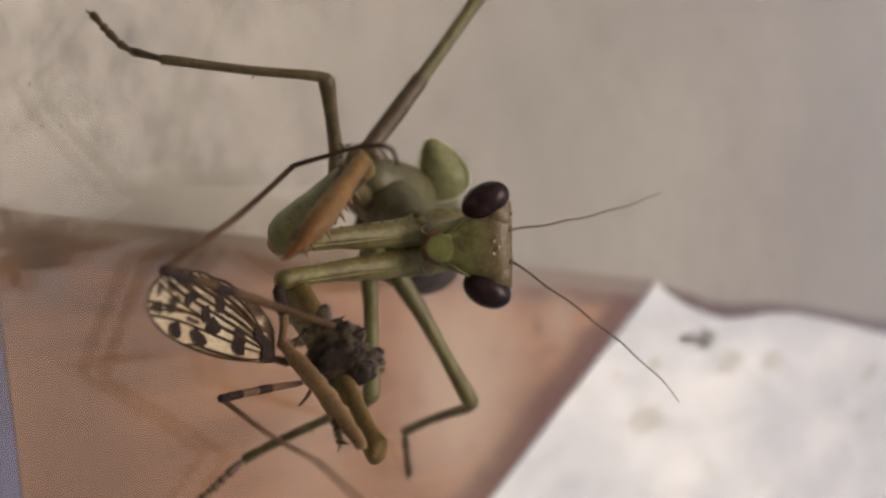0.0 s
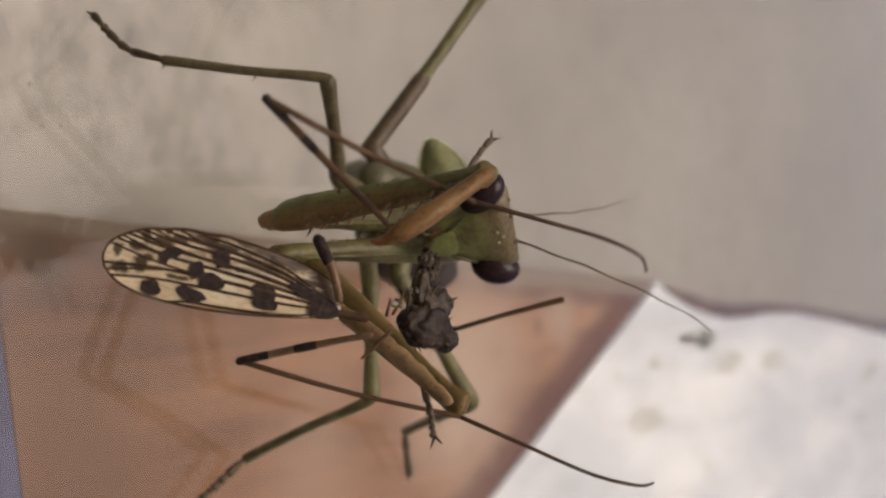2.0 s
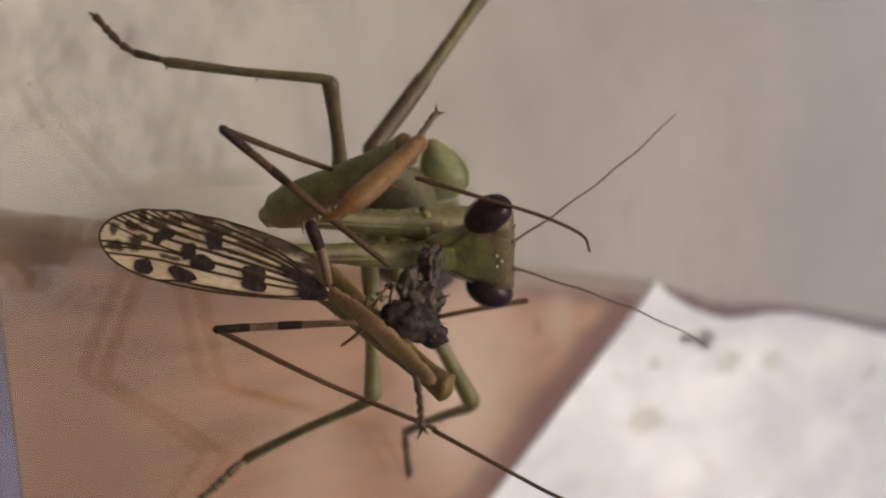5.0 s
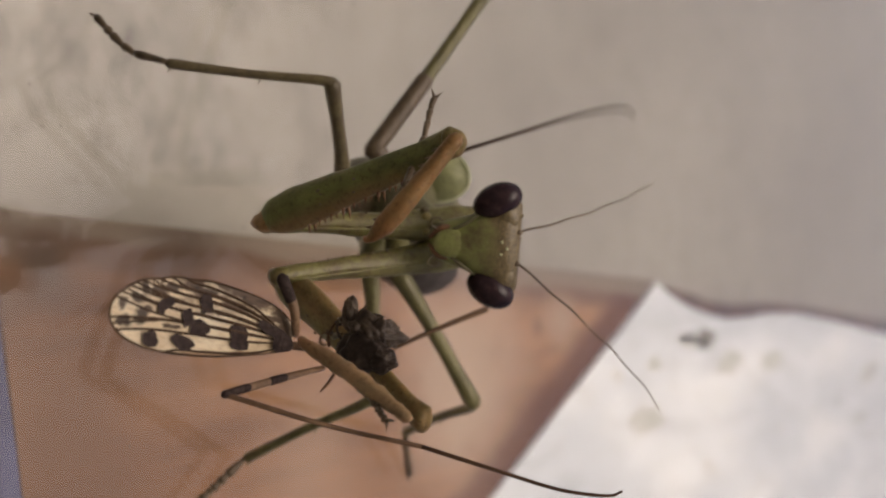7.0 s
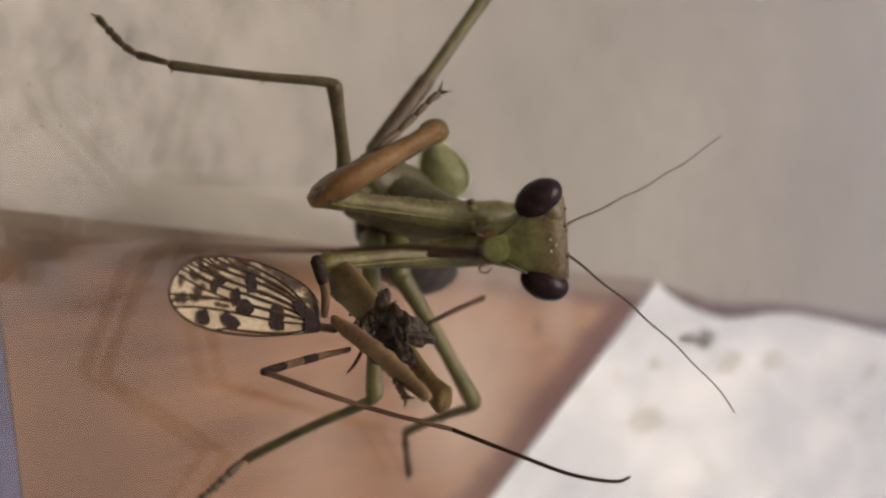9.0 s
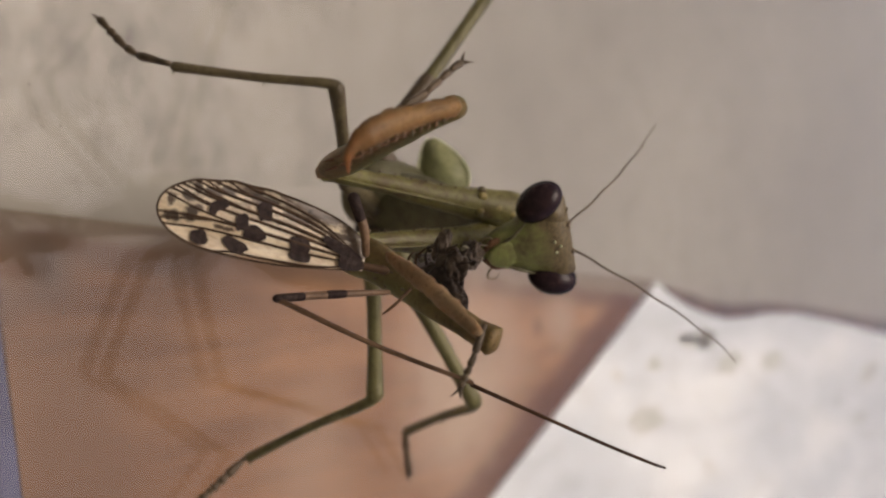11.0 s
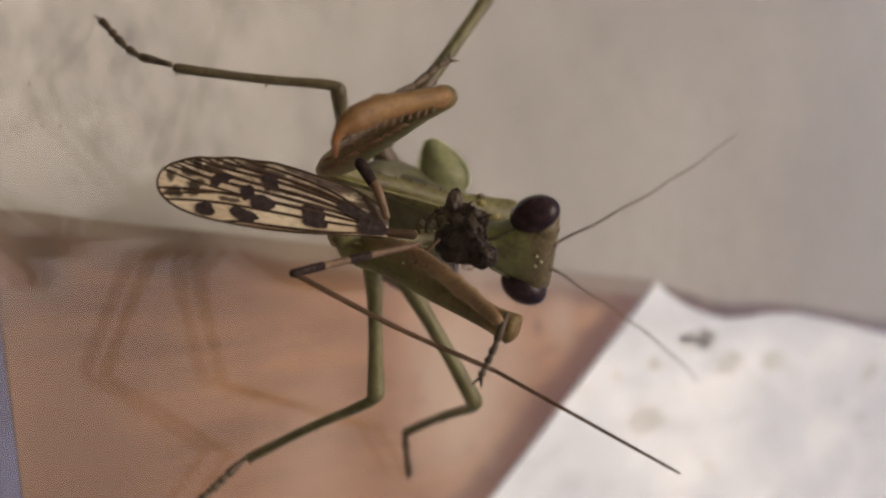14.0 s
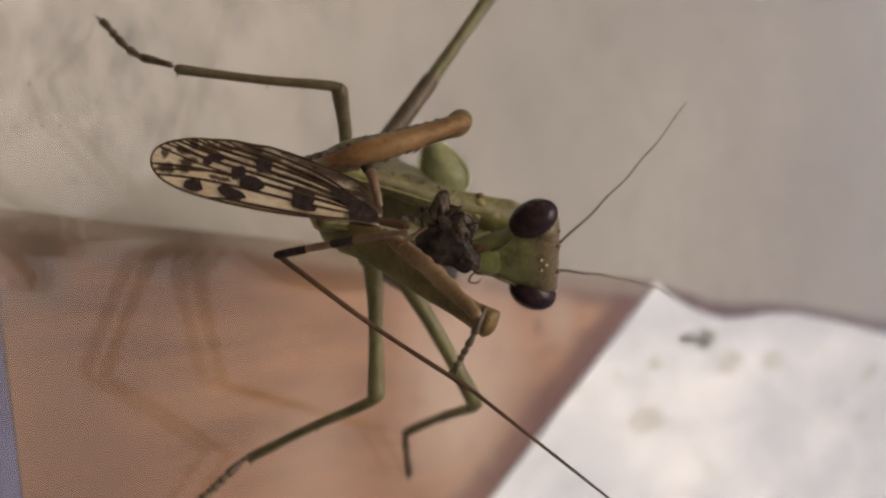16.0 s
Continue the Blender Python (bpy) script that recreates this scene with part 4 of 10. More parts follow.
# ---- dust and smears on the pane ----
dust = bmesh.new()
rs = random.Random(21)
for k in range(220):
    x, y = rs.uniform(-30, 4), rs.uniform(-26, 36)
    r = 0.02 + 0.05 * rs.random() ** 3
    ball(dust, (x, y, r * 0.3), (r * rs.uniform(0.7, 1.6), r, r * 0.45), 6, 4)
for x, y, r in ((-13.6, -21.5, 0.07), (-13.3, -21.2, 0.06), (-13.6, -21.8, 0.05), (-10.9, -24.0, 0.07), (-9.7, -23.2, 0.10), (-9.1, -18.3, 0.06), (-7.3, -22.4, 0.07), (-7.4, -21.0, 0.08), (-7.3, -22.2, 0.06), (-9.2, -15.7, 0.08), (-1.5, -5.6, 0.12), (-18.9, 6.3, 0.13), (-12.8, 7.3, 0.08), (-12.6, 19.0, 0.13), (-10.9, 20.7, 0.15), (-8.6, -1.3, 0.06), (-6.8, -12.6, 0.06), (-8.6, -6.6, 0.05), (5.5, -5.1, 0.06), (12.5, -15.7, 0.07)):
    ball(dust, (x, y, r * 0.3), (r * 1.3, r, r * 0.45), 8, 5)
tagged(part("dust_specks", dust, DUST), "scattered tiny dark dust specks on glass", "dust", kind="stuff")
bm = bmesh.new()
bm.faces.new([bm.verts.new(q + (0.006,)) for q in ((-14.8, -25.9), (-21.2, 13.1), (-5.1, 13.1), (-3.6, -25.9))])
film = tagged(part("smear_film", bm, FILM), "faint greyish dried smears on the glass", "smear", kind="stuff")
film.visible_shadow = False


# ---- what moves ----
def motions():
    walk(head, [
        (0, mm(-0.23, -7.85, 21.94, 6.2, -54.0, 92.5)),
        (0.4, mm(-0.23, -7.85, 21.94, 6.2, -54.0, 92.5)),
        (0.48, mm(0.49, -7.90, 21.87, 13.4, -53.6, 99.8)),
        (0.5, mm(0.49, -7.90, 21.87, 13.4, -53.6, 99.8)),
        (0.52, mm(0.49, -7.90, 21.87, 13.4, -53.6, 99.8)),
        (0.6, mm(0.94, -7.80, 22.01, 24.2, -54.0, 90.7)),
        (1, mm(0.94, -7.80, 22.01, 24.2, -54.0, 90.7)),
        (1.5, mm(1.53, -7.57, 22.33, 49.3, -53.1, 75.5)),
        (1.7, mm(1.28, -7.61, 22.27, 72.9, -49.8, 59.2)),
        (1.9, mm(0.18, -7.95, 21.81, 49.3, -53.7, 81.7)),
        (2, mm(-1.19, -7.77, 22.05, 17.5, -52.3, 110.1)),
        (2.2, mm(-0.49, -8.00, 21.74, -4.3, -49.9, 120.4)),
        (2.4, mm(0.63, -7.79, 22.02, 37.1, -53.8, 82.9)),
        (2.5, mm(1.07, -7.76, 22.07, 61.1, -48.5, 55.3)),
        (2.6, mm(0.71, -7.61, 22.27, 42.3, -52.0, 68.3)),
        (2.8, mm(-0.10, -7.29, 22.71, 26.1, -53.9, 84.7)),
        (3, mm(-0.12, -7.47, 22.47, 5.3, -54.0, 90.0)),
        (3.5, mm(-0.15, -7.60, 22.29, 2.3, -53.7, 98.6)),
        (4, mm(-0.08, -7.64, 22.23, -0.6, -53.5, 101.0)),
        (4.2, mm(-0.20, -7.77, 22.05, 15.6, -53.9, 95.2)),
        (6.3, mm(0.76, -7.75, 22.09, 33.6, -53.9, 93.8)),
        (6.5, mm(0.43, -7.78, 22.03, 28.9, -54.0, 87.9)),
        (6.6, mm(-0.36, -7.76, 22.07, 24.1, -53.9, 95.6)),
        (6.7, mm(-0.12, -7.73, 22.11, 12.3, -54.0, 91.9)),
        (6.9, mm(-0.12, -7.63, 22.25, 17.2, -53.9, 85.6)),
        (7, mm(-0.25, -7.58, 22.31, 15.6, -53.8, 82.6)),
        (7.1, mm(-0.25, -7.51, 22.41, 13.3, -53.9, 86.3)),
        (7.2, mm(-0.25, -7.45, 22.50, 10.5, -54.0, 90.0)),
        (7.4, mm(-0.58, -6.79, 23.41, 10.5, -54.0, 90.0)),
        (7.45, mm(-0.58, -6.79, 23.41, 10.5, -54.0, 90.0)),
        (7.5, mm(-0.58, -6.79, 23.41, 10.5, -54.0, 90.0)),
        (7.53, mm(-0.58, -6.79, 23.41, 10.5, -54.0, 90.0)),
        (7.6, mm(-0.58, -6.79, 23.41, 10.5, -54.0, 90.0)),
        (7.9, mm(-0.53, -6.14, 24.30, -0.6, -52.2, 110.5)),
        (7.97, mm(-0.53, -6.14, 24.30, -0.6, -52.2, 110.5)),
        (8, mm(-0.53, -6.14, 24.30, -0.6, -52.2, 110.5)),
        (8.03, mm(-0.53, -6.14, 24.30, -0.6, -52.2, 110.5)),
        (8.3, mm(-0.44, -5.98, 24.51, 5.3, -53.1, 104.5)),
        (8.5, mm(-0.44, -5.98, 24.51, 5.3, -53.1, 104.5)),
        (8.8, mm(-0.53, -5.96, 24.54, 11.5, -53.6, 99.7)),
        (9, mm(-0.53, -5.96, 24.54, 11.5, -53.6, 99.7)),
        (9.1, mm(-0.53, -5.96, 24.54, 11.5, -53.6, 99.7)),
        (9.2, mm(-0.53, -5.96, 24.54, 11.5, -53.6, 99.7)),
        (10.25, mm(-0.56, -5.89, 24.64, 13.8, -52.8, 106.6)),
        (11.3, mm(-0.59, -5.82, 24.74, 13.5, -51.5, 114.0)),
        (11.5, mm(-0.16, -5.87, 24.67, 13.8, -51.3, 114.9)),
        (11.6, mm(0.31, -6.11, 24.34, 50.5, -53.7, 81.6)),
        (11.8, mm(-0.16, -5.87, 24.67, 13.8, -51.3, 114.9)),
        (12, mm(-0.15, -6.01, 24.47, 16.6, -54.0, 90.0)),
        (12.5, mm(-0.36, -6.02, 24.46, 11.5, -53.6, 99.7)),
        (12.7, mm(-0.69, -6.25, 24.14, 5.0, -52.9, 105.8)),
        (12.9, mm(0.21, -6.40, 23.94, 64.6, -49.8, 59.4)),
        (13, mm(0.02, -6.13, 24.31, 25.3, -54.0, 91.4)),
        (13.2, mm(-0.21, -6.32, 24.05, 23.1, -54.0, 87.4)),
        (13.5, mm(-0.36, -6.38, 23.97, 15.6, -53.9, 95.2)),
        (13.7, mm(-0.36, -6.38, 23.97, 15.6, -53.9, 95.2)),
        (14, mm(0.00, -6.37, 23.98, 44.2, -53.6, 80.2)),
        (14.1, mm(0.23, -6.67, 23.57, 75.4, -45.4, 47.5)),
        (14.3, mm(-0.36, -6.45, 23.87, 17.3, -54.0, 93.2)),
        (14.4, mm(-0.41, -6.36, 23.99, 7.4, -53.6, 100.1)),
        (14.43, mm(-0.71, -6.38, 23.97, 28.5, -53.5, 79.3)),
        (14.45, mm(-1.02, -6.40, 23.94, 39.4, -50.0, 60.0)),
        (14.48, mm(-1.32, -6.42, 23.91, 34.5, -44.5, 45.5)),
        (14.5, mm(-1.32, -6.42, 23.91, 34.5, -44.5, 45.5)),
        (14.53, mm(-1.32, -6.42, 23.91, 34.5, -44.5, 45.5)),
        (14.7, mm(-1.76, -6.82, 23.37, 50.2, -43.1, 42.9)),
        (14.9, mm(-1.37, -6.83, 23.35, 49.1, -49.8, 59.2)),
        (15, mm(-1.55, -6.88, 23.27, 37.8, -41.9, 40.8)),
        (15.3, mm(-1.33, -6.91, 23.23, 52.1, -40.5, 38.3)),
        (15.4, mm(-0.53, -7.33, 22.66, 46.4, -53.1, 75.3)),
        (15.44, mm(-0.20, -6.80, 23.39, 38.0, -53.9, 85.2)),
        (15.47, mm(0.13, -6.27, 24.11, 28.7, -53.9, 95.1)),
        (15.5, mm(0.13, -6.27, 24.11, 28.7, -53.9, 95.1)),
        (15.53, mm(0.13, -6.27, 24.11, 28.7, -53.9, 95.1)),
        (15.77, mm(0.21, -6.26, 24.13, 30.6, -53.9, 94.4)),
        (16, mm(0.30, -6.25, 24.14, 32.4, -53.9, 93.7)),
    ])
    walk(pronotum, [
        (0, mm(-0.67, -5.37, 16.00, -115.0, 54.6, 123.6)),
        (0.4, mm(-0.67, -5.37, 16.00, -115.0, 54.6, 123.6)),
        (0.48, mm(-1.03, -5.27, 16.14, -121.9, 56.7, 120.8)),
        (0.5, mm(-1.03, -5.27, 16.14, -121.9, 56.7, 120.8)),
        (0.52, mm(-1.03, -5.27, 16.14, -121.9, 56.7, 120.8)),
        (0.6, mm(-0.67, -4.85, 16.71, -117.6, 59.5, 127.3)),
        (1, mm(-0.67, -4.85, 16.71, -117.6, 59.5, 127.3)),
        (1.5, mm(-1.03, -4.65, 17.00, -124.0, 62.4, 125.1)),
        (1.7, mm(-1.03, -4.65, 17.00, -124.0, 62.4, 125.1)),
        (1.9, mm(-1.38, -4.85, 16.71, -130.5, 61.7, 119.5)),
        (2, mm(-1.38, -4.85, 16.71, -130.5, 61.7, 119.5)),
        (2.2, mm(-1.38, -4.85, 16.71, -130.5, 61.7, 119.5)),
        (2.4, mm(-0.67, -4.65, 17.00, -117.9, 61.3, 128.9)),
        (2.5, mm(-0.67, -4.65, 17.00, -117.9, 61.3, 128.9)),
        (2.6, mm(-0.67, -4.65, 17.00, -117.9, 61.3, 128.9)),
        (2.8, mm(-0.67, -4.85, 16.71, -117.6, 59.5, 127.3)),
        (3, mm(-0.67, -4.85, 16.71, -117.6, 59.5, 127.3)),
        (3.5, mm(-0.67, -5.06, 16.43, -116.9, 57.6, 125.7)),
        (4, mm(-0.85, -5.17, 16.28, -119.4, 57.2, 123.3)),
        (4.2, mm(-0.85, -5.17, 16.28, -119.4, 57.2, 123.3)),
        (6.3, mm(-1.03, -4.85, 16.71, -123.7, 60.6, 123.6)),
        (6.5, mm(-1.03, -4.85, 16.71, -123.7, 60.6, 123.6)),
        (6.6, mm(-0.85, -4.96, 16.57, -120.3, 59.1, 124.7)),
        (6.7, mm(-0.85, -4.96, 16.57, -120.3, 59.1, 124.7)),
        (6.9, mm(-0.85, -4.96, 16.57, -120.3, 59.1, 124.7)),
        (7, mm(-0.85, -4.96, 16.57, -120.3, 59.1, 124.7)),
        (7.1, mm(-0.85, -4.96, 16.57, -120.3, 59.1, 124.7)),
        (7.2, mm(-0.85, -4.96, 16.57, -120.3, 59.1, 124.7)),
        (7.4, mm(-0.85, -4.13, 17.71, -120.2, 66.0, 131.7)),
        (7.45, mm(-0.85, -4.13, 17.71, -120.2, 66.0, 131.7)),
        (7.5, mm(-0.85, -4.13, 17.71, -120.2, 66.0, 131.7)),
        (7.53, mm(-0.85, -4.13, 17.71, -120.2, 66.0, 131.7)),
        (7.6, mm(-0.85, -4.13, 17.71, -120.2, 66.0, 131.7)),
        (7.9, mm(-1.20, -3.61, 18.43, -123.5, 70.9, 133.1)),
        (7.97, mm(-1.20, -3.61, 18.43, -123.5, 70.9, 133.1)),
        (8, mm(-1.20, -3.61, 18.43, -123.5, 70.9, 133.1)),
        (8.03, mm(-1.20, -3.61, 18.43, -123.5, 70.9, 133.1)),
        (8.3, mm(-1.20, -3.40, 18.71, -121.8, 72.2, 135.7)),
        (8.5, mm(-1.20, -3.40, 18.71, -121.8, 72.2, 135.7)),
        (8.8, mm(-1.20, -3.40, 18.71, -121.8, 72.2, 135.7)),
        (9, mm(-1.20, -3.40, 18.71, -121.8, 72.2, 135.7)),
        (9.1, mm(-1.20, -3.40, 18.71, -121.8, 72.2, 135.7)),
        (9.2, mm(-1.20, -3.40, 18.71, -121.8, 72.2, 135.7)),
        (10.25, mm(-1.56, -3.19, 19.00, -126.3, 74.8, 133.6)),
        (11.3, mm(-1.91, -2.98, 19.29, -131.4, 77.2, 130.9)),
        (11.5, mm(-1.91, -2.98, 19.29, -131.4, 77.2, 130.9)),
        (11.6, mm(-1.91, -2.98, 19.29, -131.4, 77.2, 130.9)),
        (11.8, mm(-1.73, -2.98, 19.29, -127.4, 76.6, 134.0)),
        (12, mm(-1.73, -2.98, 19.29, -127.4, 76.6, 134.0)),
        (12.5, mm(-1.73, -2.98, 19.29, -127.4, 76.6, 134.0)),
        (12.7, mm(-1.73, -2.98, 19.29, -127.4, 76.6, 134.0)),
        (12.9, mm(-1.38, -3.09, 19.14, -121.7, 74.7, 137.7)),
        (13, mm(-1.38, -3.09, 19.14, -121.7, 74.7, 137.7)),
        (13.2, mm(-1.38, -3.09, 19.14, -121.7, 74.7, 137.7)),
        (13.5, mm(-1.38, -3.29, 18.86, -124.0, 73.5, 134.7)),
        (13.7, mm(-1.38, -3.29, 18.86, -124.0, 73.5, 134.7)),
        (14, mm(-1.38, -3.09, 19.14, -121.7, 74.7, 137.7)),
        (14.1, mm(-1.38, -3.09, 19.14, -121.7, 74.7, 137.7)),
        (14.3, mm(-1.38, -3.09, 19.14, -121.7, 74.7, 137.7)),
        (14.4, mm(-1.38, -3.29, 18.86, -124.0, 73.5, 134.7)),
        (14.43, mm(-1.14, -3.40, 18.71, -120.7, 72.0, 136.5)),
        (14.45, mm(-0.91, -3.50, 18.57, -117.7, 70.5, 137.9)),
        (14.48, mm(-0.67, -3.61, 18.43, -114.7, 68.9, 139.2)),
        (14.5, mm(-0.67, -3.61, 18.43, -114.7, 68.9, 139.2)),
        (14.53, mm(-0.67, -3.61, 18.43, -114.7, 68.9, 139.2)),
        (14.7, mm(-1.73, -3.61, 18.43, -134.0, 72.8, 125.5)),
        (14.9, mm(-1.38, -3.61, 18.43, -126.8, 71.6, 130.7)),
        (15, mm(-1.38, -3.61, 18.43, -126.8, 71.6, 130.7)),
        (15.3, mm(-1.38, -3.61, 18.43, -126.8, 71.6, 130.7)),
        (15.4, mm(-1.38, -3.61, 18.43, -126.8, 71.6, 130.7)),
        (15.44, mm(-1.38, -3.29, 18.86, -124.0, 73.5, 134.7)),
        (15.47, mm(-1.38, -2.98, 19.29, -120.4, 75.3, 139.4)),
        (15.5, mm(-1.38, -2.98, 19.29, -120.4, 75.3, 139.4)),
        (15.53, mm(-1.38, -2.98, 19.29, -120.4, 75.3, 139.4)),
        (15.77, mm(-1.38, -3.03, 19.21, -121.1, 75.0, 138.5)),
        (16, mm(-1.38, -3.09, 19.14, -121.7, 74.7, 137.7)),
    ])
    walk(ant_up, [
        (0, mm(-1.11, -7.48, 23.44, -11.4, -16.5, 101.4)),
        (0.4, mm(-1.11, -7.48, 23.44, -11.4, -16.5, 101.4)),
        (0.48, mm(-0.34, -7.70, 23.43, -14.5, -5.2, 102.1)),
        (0.5, mm(-0.34, -7.70, 23.43, -14.5, -5.2, 102.1)),
        (0.52, mm(-0.34, -7.70, 23.43, -14.5, -5.2, 102.1)),
        (0.6, mm(0.28, -7.60, 23.64, -29.4, -6.8, 117.7)),
        (1, mm(0.28, -7.60, 23.64, -29.4, -6.8, 117.7)),
        (1.5, mm(1.30, -7.43, 24.08, -33.4, -12.0, 125.4)),
        (1.7, mm(1.51, -7.55, 24.03, -30.5, -15.1, 122.9)),
        (1.9, mm(-0.07, -7.85, 23.56, -24.2, -22.7, 117.1)),
        (2, mm(-2.00, -7.72, 23.63, -6.3, -2.8, 94.9)),
        (2.2, mm(-1.64, -7.92, 23.09, -22.6, -6.2, 110.0)),
        (2.4, mm(0.18, -7.62, 23.73, -23.1, -16.9, 114.2)),
        (2.5, mm(1.14, -7.57, 23.84, -11.6, -18.9, 101.9)),
        (2.6, mm(0.41, -7.34, 24.00, -21.1, -16.7, 111.8)),
        (2.8, mm(-0.71, -7.03, 24.36, -16.3, -16.4, 106.4)),
        (3, mm(-0.99, -7.04, 23.96, -19.3, -22.7, 111.1)),
        (3.5, mm(-1.11, -7.27, 23.74, -24.8, -29.7, 119.4)),
        (4, mm(-1.09, -7.32, 23.66, -24.6, -29.3, 119.1)),
        (4.2, mm(-0.99, -7.54, 23.62, -26.2, -30.2, 121.3)),
        (6.3, mm(0.23, -7.64, 23.78, -39.3, -23.4, 139.2)),
        (6.5, mm(-0.15, -7.59, 23.70, -26.1, -26.4, 120.5)),
        (6.6, mm(-1.04, -7.60, 23.71, -18.9, -15.0, 108.9)),
        (6.7, mm(-0.93, -7.42, 23.66, -10.7, -18.7, 100.9)),
        (6.9, mm(-0.84, -7.29, 23.83, -16.4, -11.4, 105.4)),
        (7, mm(-0.97, -7.18, 23.89, -15.9, -10.8, 104.8)),
        (7.1, mm(-1.02, -7.13, 23.96, -17.4, -11.3, 106.4)),
        (7.2, mm(-1.07, -7.09, 24.03, -18.8, -11.9, 108.0)),
        (7.4, mm(-1.40, -6.43, 24.94, -19.9, -15.5, 110.2)),
        (7.45, mm(-1.40, -6.43, 24.94, -19.9, -15.5, 110.2)),
        (7.5, mm(-1.40, -6.43, 24.94, -19.9, -15.5, 110.2)),
        (7.53, mm(-1.40, -6.43, 24.94, -19.9, -15.5, 110.2)),
        (7.6, mm(-1.40, -6.43, 24.94, -19.9, -15.5, 110.2)),
        (7.9, mm(-1.58, -5.96, 25.72, -28.7, -19.1, 121.9)),
        (7.97, mm(-1.58, -5.96, 25.72, -28.7, -19.1, 121.9)),
        (8, mm(-1.58, -5.96, 25.72, -28.7, -19.1, 121.9)),
        (8.03, mm(-1.58, -5.96, 25.72, -28.7, -19.1, 121.9)),
        (8.3, mm(-1.40, -5.77, 25.99, -28.7, -20.4, 122.2)),
        (8.5, mm(-1.40, -5.77, 25.99, -28.7, -20.4, 122.2)),
        (8.8, mm(-1.39, -5.75, 26.08, -24.7, -22.4, 117.6)),
        (9, mm(-1.39, -5.75, 26.08, -24.7, -22.4, 117.6)),
        (9.1, mm(-1.39, -5.75, 26.08, -24.7, -22.4, 117.6)),
        (9.2, mm(-1.39, -5.75, 26.08, -24.7, -22.4, 117.6)),
        (10.25, mm(-1.41, -5.78, 26.19, -30.3, -9.5, 120.2)),
        (11.3, mm(-1.47, -5.78, 26.28, -38.5, 1.8, 123.9)),
        (11.5, mm(-1.04, -5.84, 26.22, -41.1, -9.6, 136.4)),
        (11.6, mm(0.09, -6.02, 26.10, -32.3, -17.6, 126.3)),
        (11.8, mm(-1.04, -5.84, 26.22, -41.6, -7.0, 135.7)),
        (12, mm(-0.90, -5.72, 26.05, -25.0, -13.6, 115.4)),
        (12.5, mm(-1.22, -5.81, 26.00, -24.9, -18.0, 116.7)),
        (12.7, mm(-1.66, -6.06, 25.62, -18.2, -22.2, 109.8)),
        (12.9, mm(0.30, -6.28, 25.71, -12.8, -32.7, 104.9)),
        (13, mm(-0.63, -5.94, 25.96, -28.7, -20.6, 122.4)),
        (13.2, mm(-0.87, -6.07, 25.68, -20.1, -26.0, 112.7)),
        (13.5, mm(-1.15, -6.15, 25.54, -22.8, -33.2, 117.4)),
        (13.7, mm(-1.15, -6.15, 25.54, -32.5, -30.2, 130.1)),
        (14, mm(-0.33, -6.23, 25.72, -30.3, -35.7, 127.9)),
        (14.1, mm(0.59, -6.59, 25.30, -14.9, -32.8, 107.4)),
        (14.3, mm(-1.12, -6.21, 25.46, -29.5, -29.4, 125.7)),
        (14.4, mm(-1.32, -6.11, 25.50, -20.1, -18.8, 111.2)),
        (14.43, mm(-1.26, -6.08, 25.63, -10.9, -14.4, 100.5)),
        (14.45, mm(-1.28, -6.00, 25.65, 0.0, -11.6, 90.0)),
        (14.48, mm(-1.39, -5.78, 25.57, 12.2, -10.1, 79.0)),
        (14.5, mm(-1.39, -5.78, 25.57, 12.2, -10.1, 79.0)),
        (14.53, mm(-1.39, -5.78, 25.57, 12.2, -10.1, 79.0)),
        (14.7, mm(-1.65, -6.38, 25.08, 17.9, -21.9, 70.7)),
        (14.9, mm(-1.50, -6.54, 25.10, 7.4, -35.1, 81.3)),
        (15, mm(-1.49, -6.24, 24.93, 16.7, -18.8, 72.6)),
        (15.3, mm(-1.11, -6.47, 24.94, 17.5, -22.9, 71.0)),
        (15.4, mm(-0.80, -7.16, 24.41, -14.2, -49.7, 107.6)),
        (15.44, mm(-0.63, -6.66, 25.10, -25.4, -29.2, 120.1)),
        (15.47, mm(-0.47, -6.15, 25.78, -37.9, -17.7, 134.9)),
        (15.5, mm(-0.47, -6.15, 25.78, -37.9, -17.7, 134.9)),
        (15.53, mm(-0.47, -6.15, 25.78, -37.9, -17.7, 134.9)),
        (15.77, mm(-0.36, -6.15, 25.80, -37.9, -17.7, 134.9)),
        (16, mm(-0.25, -6.14, 25.83, -37.8, -17.6, 134.8)),
    ])
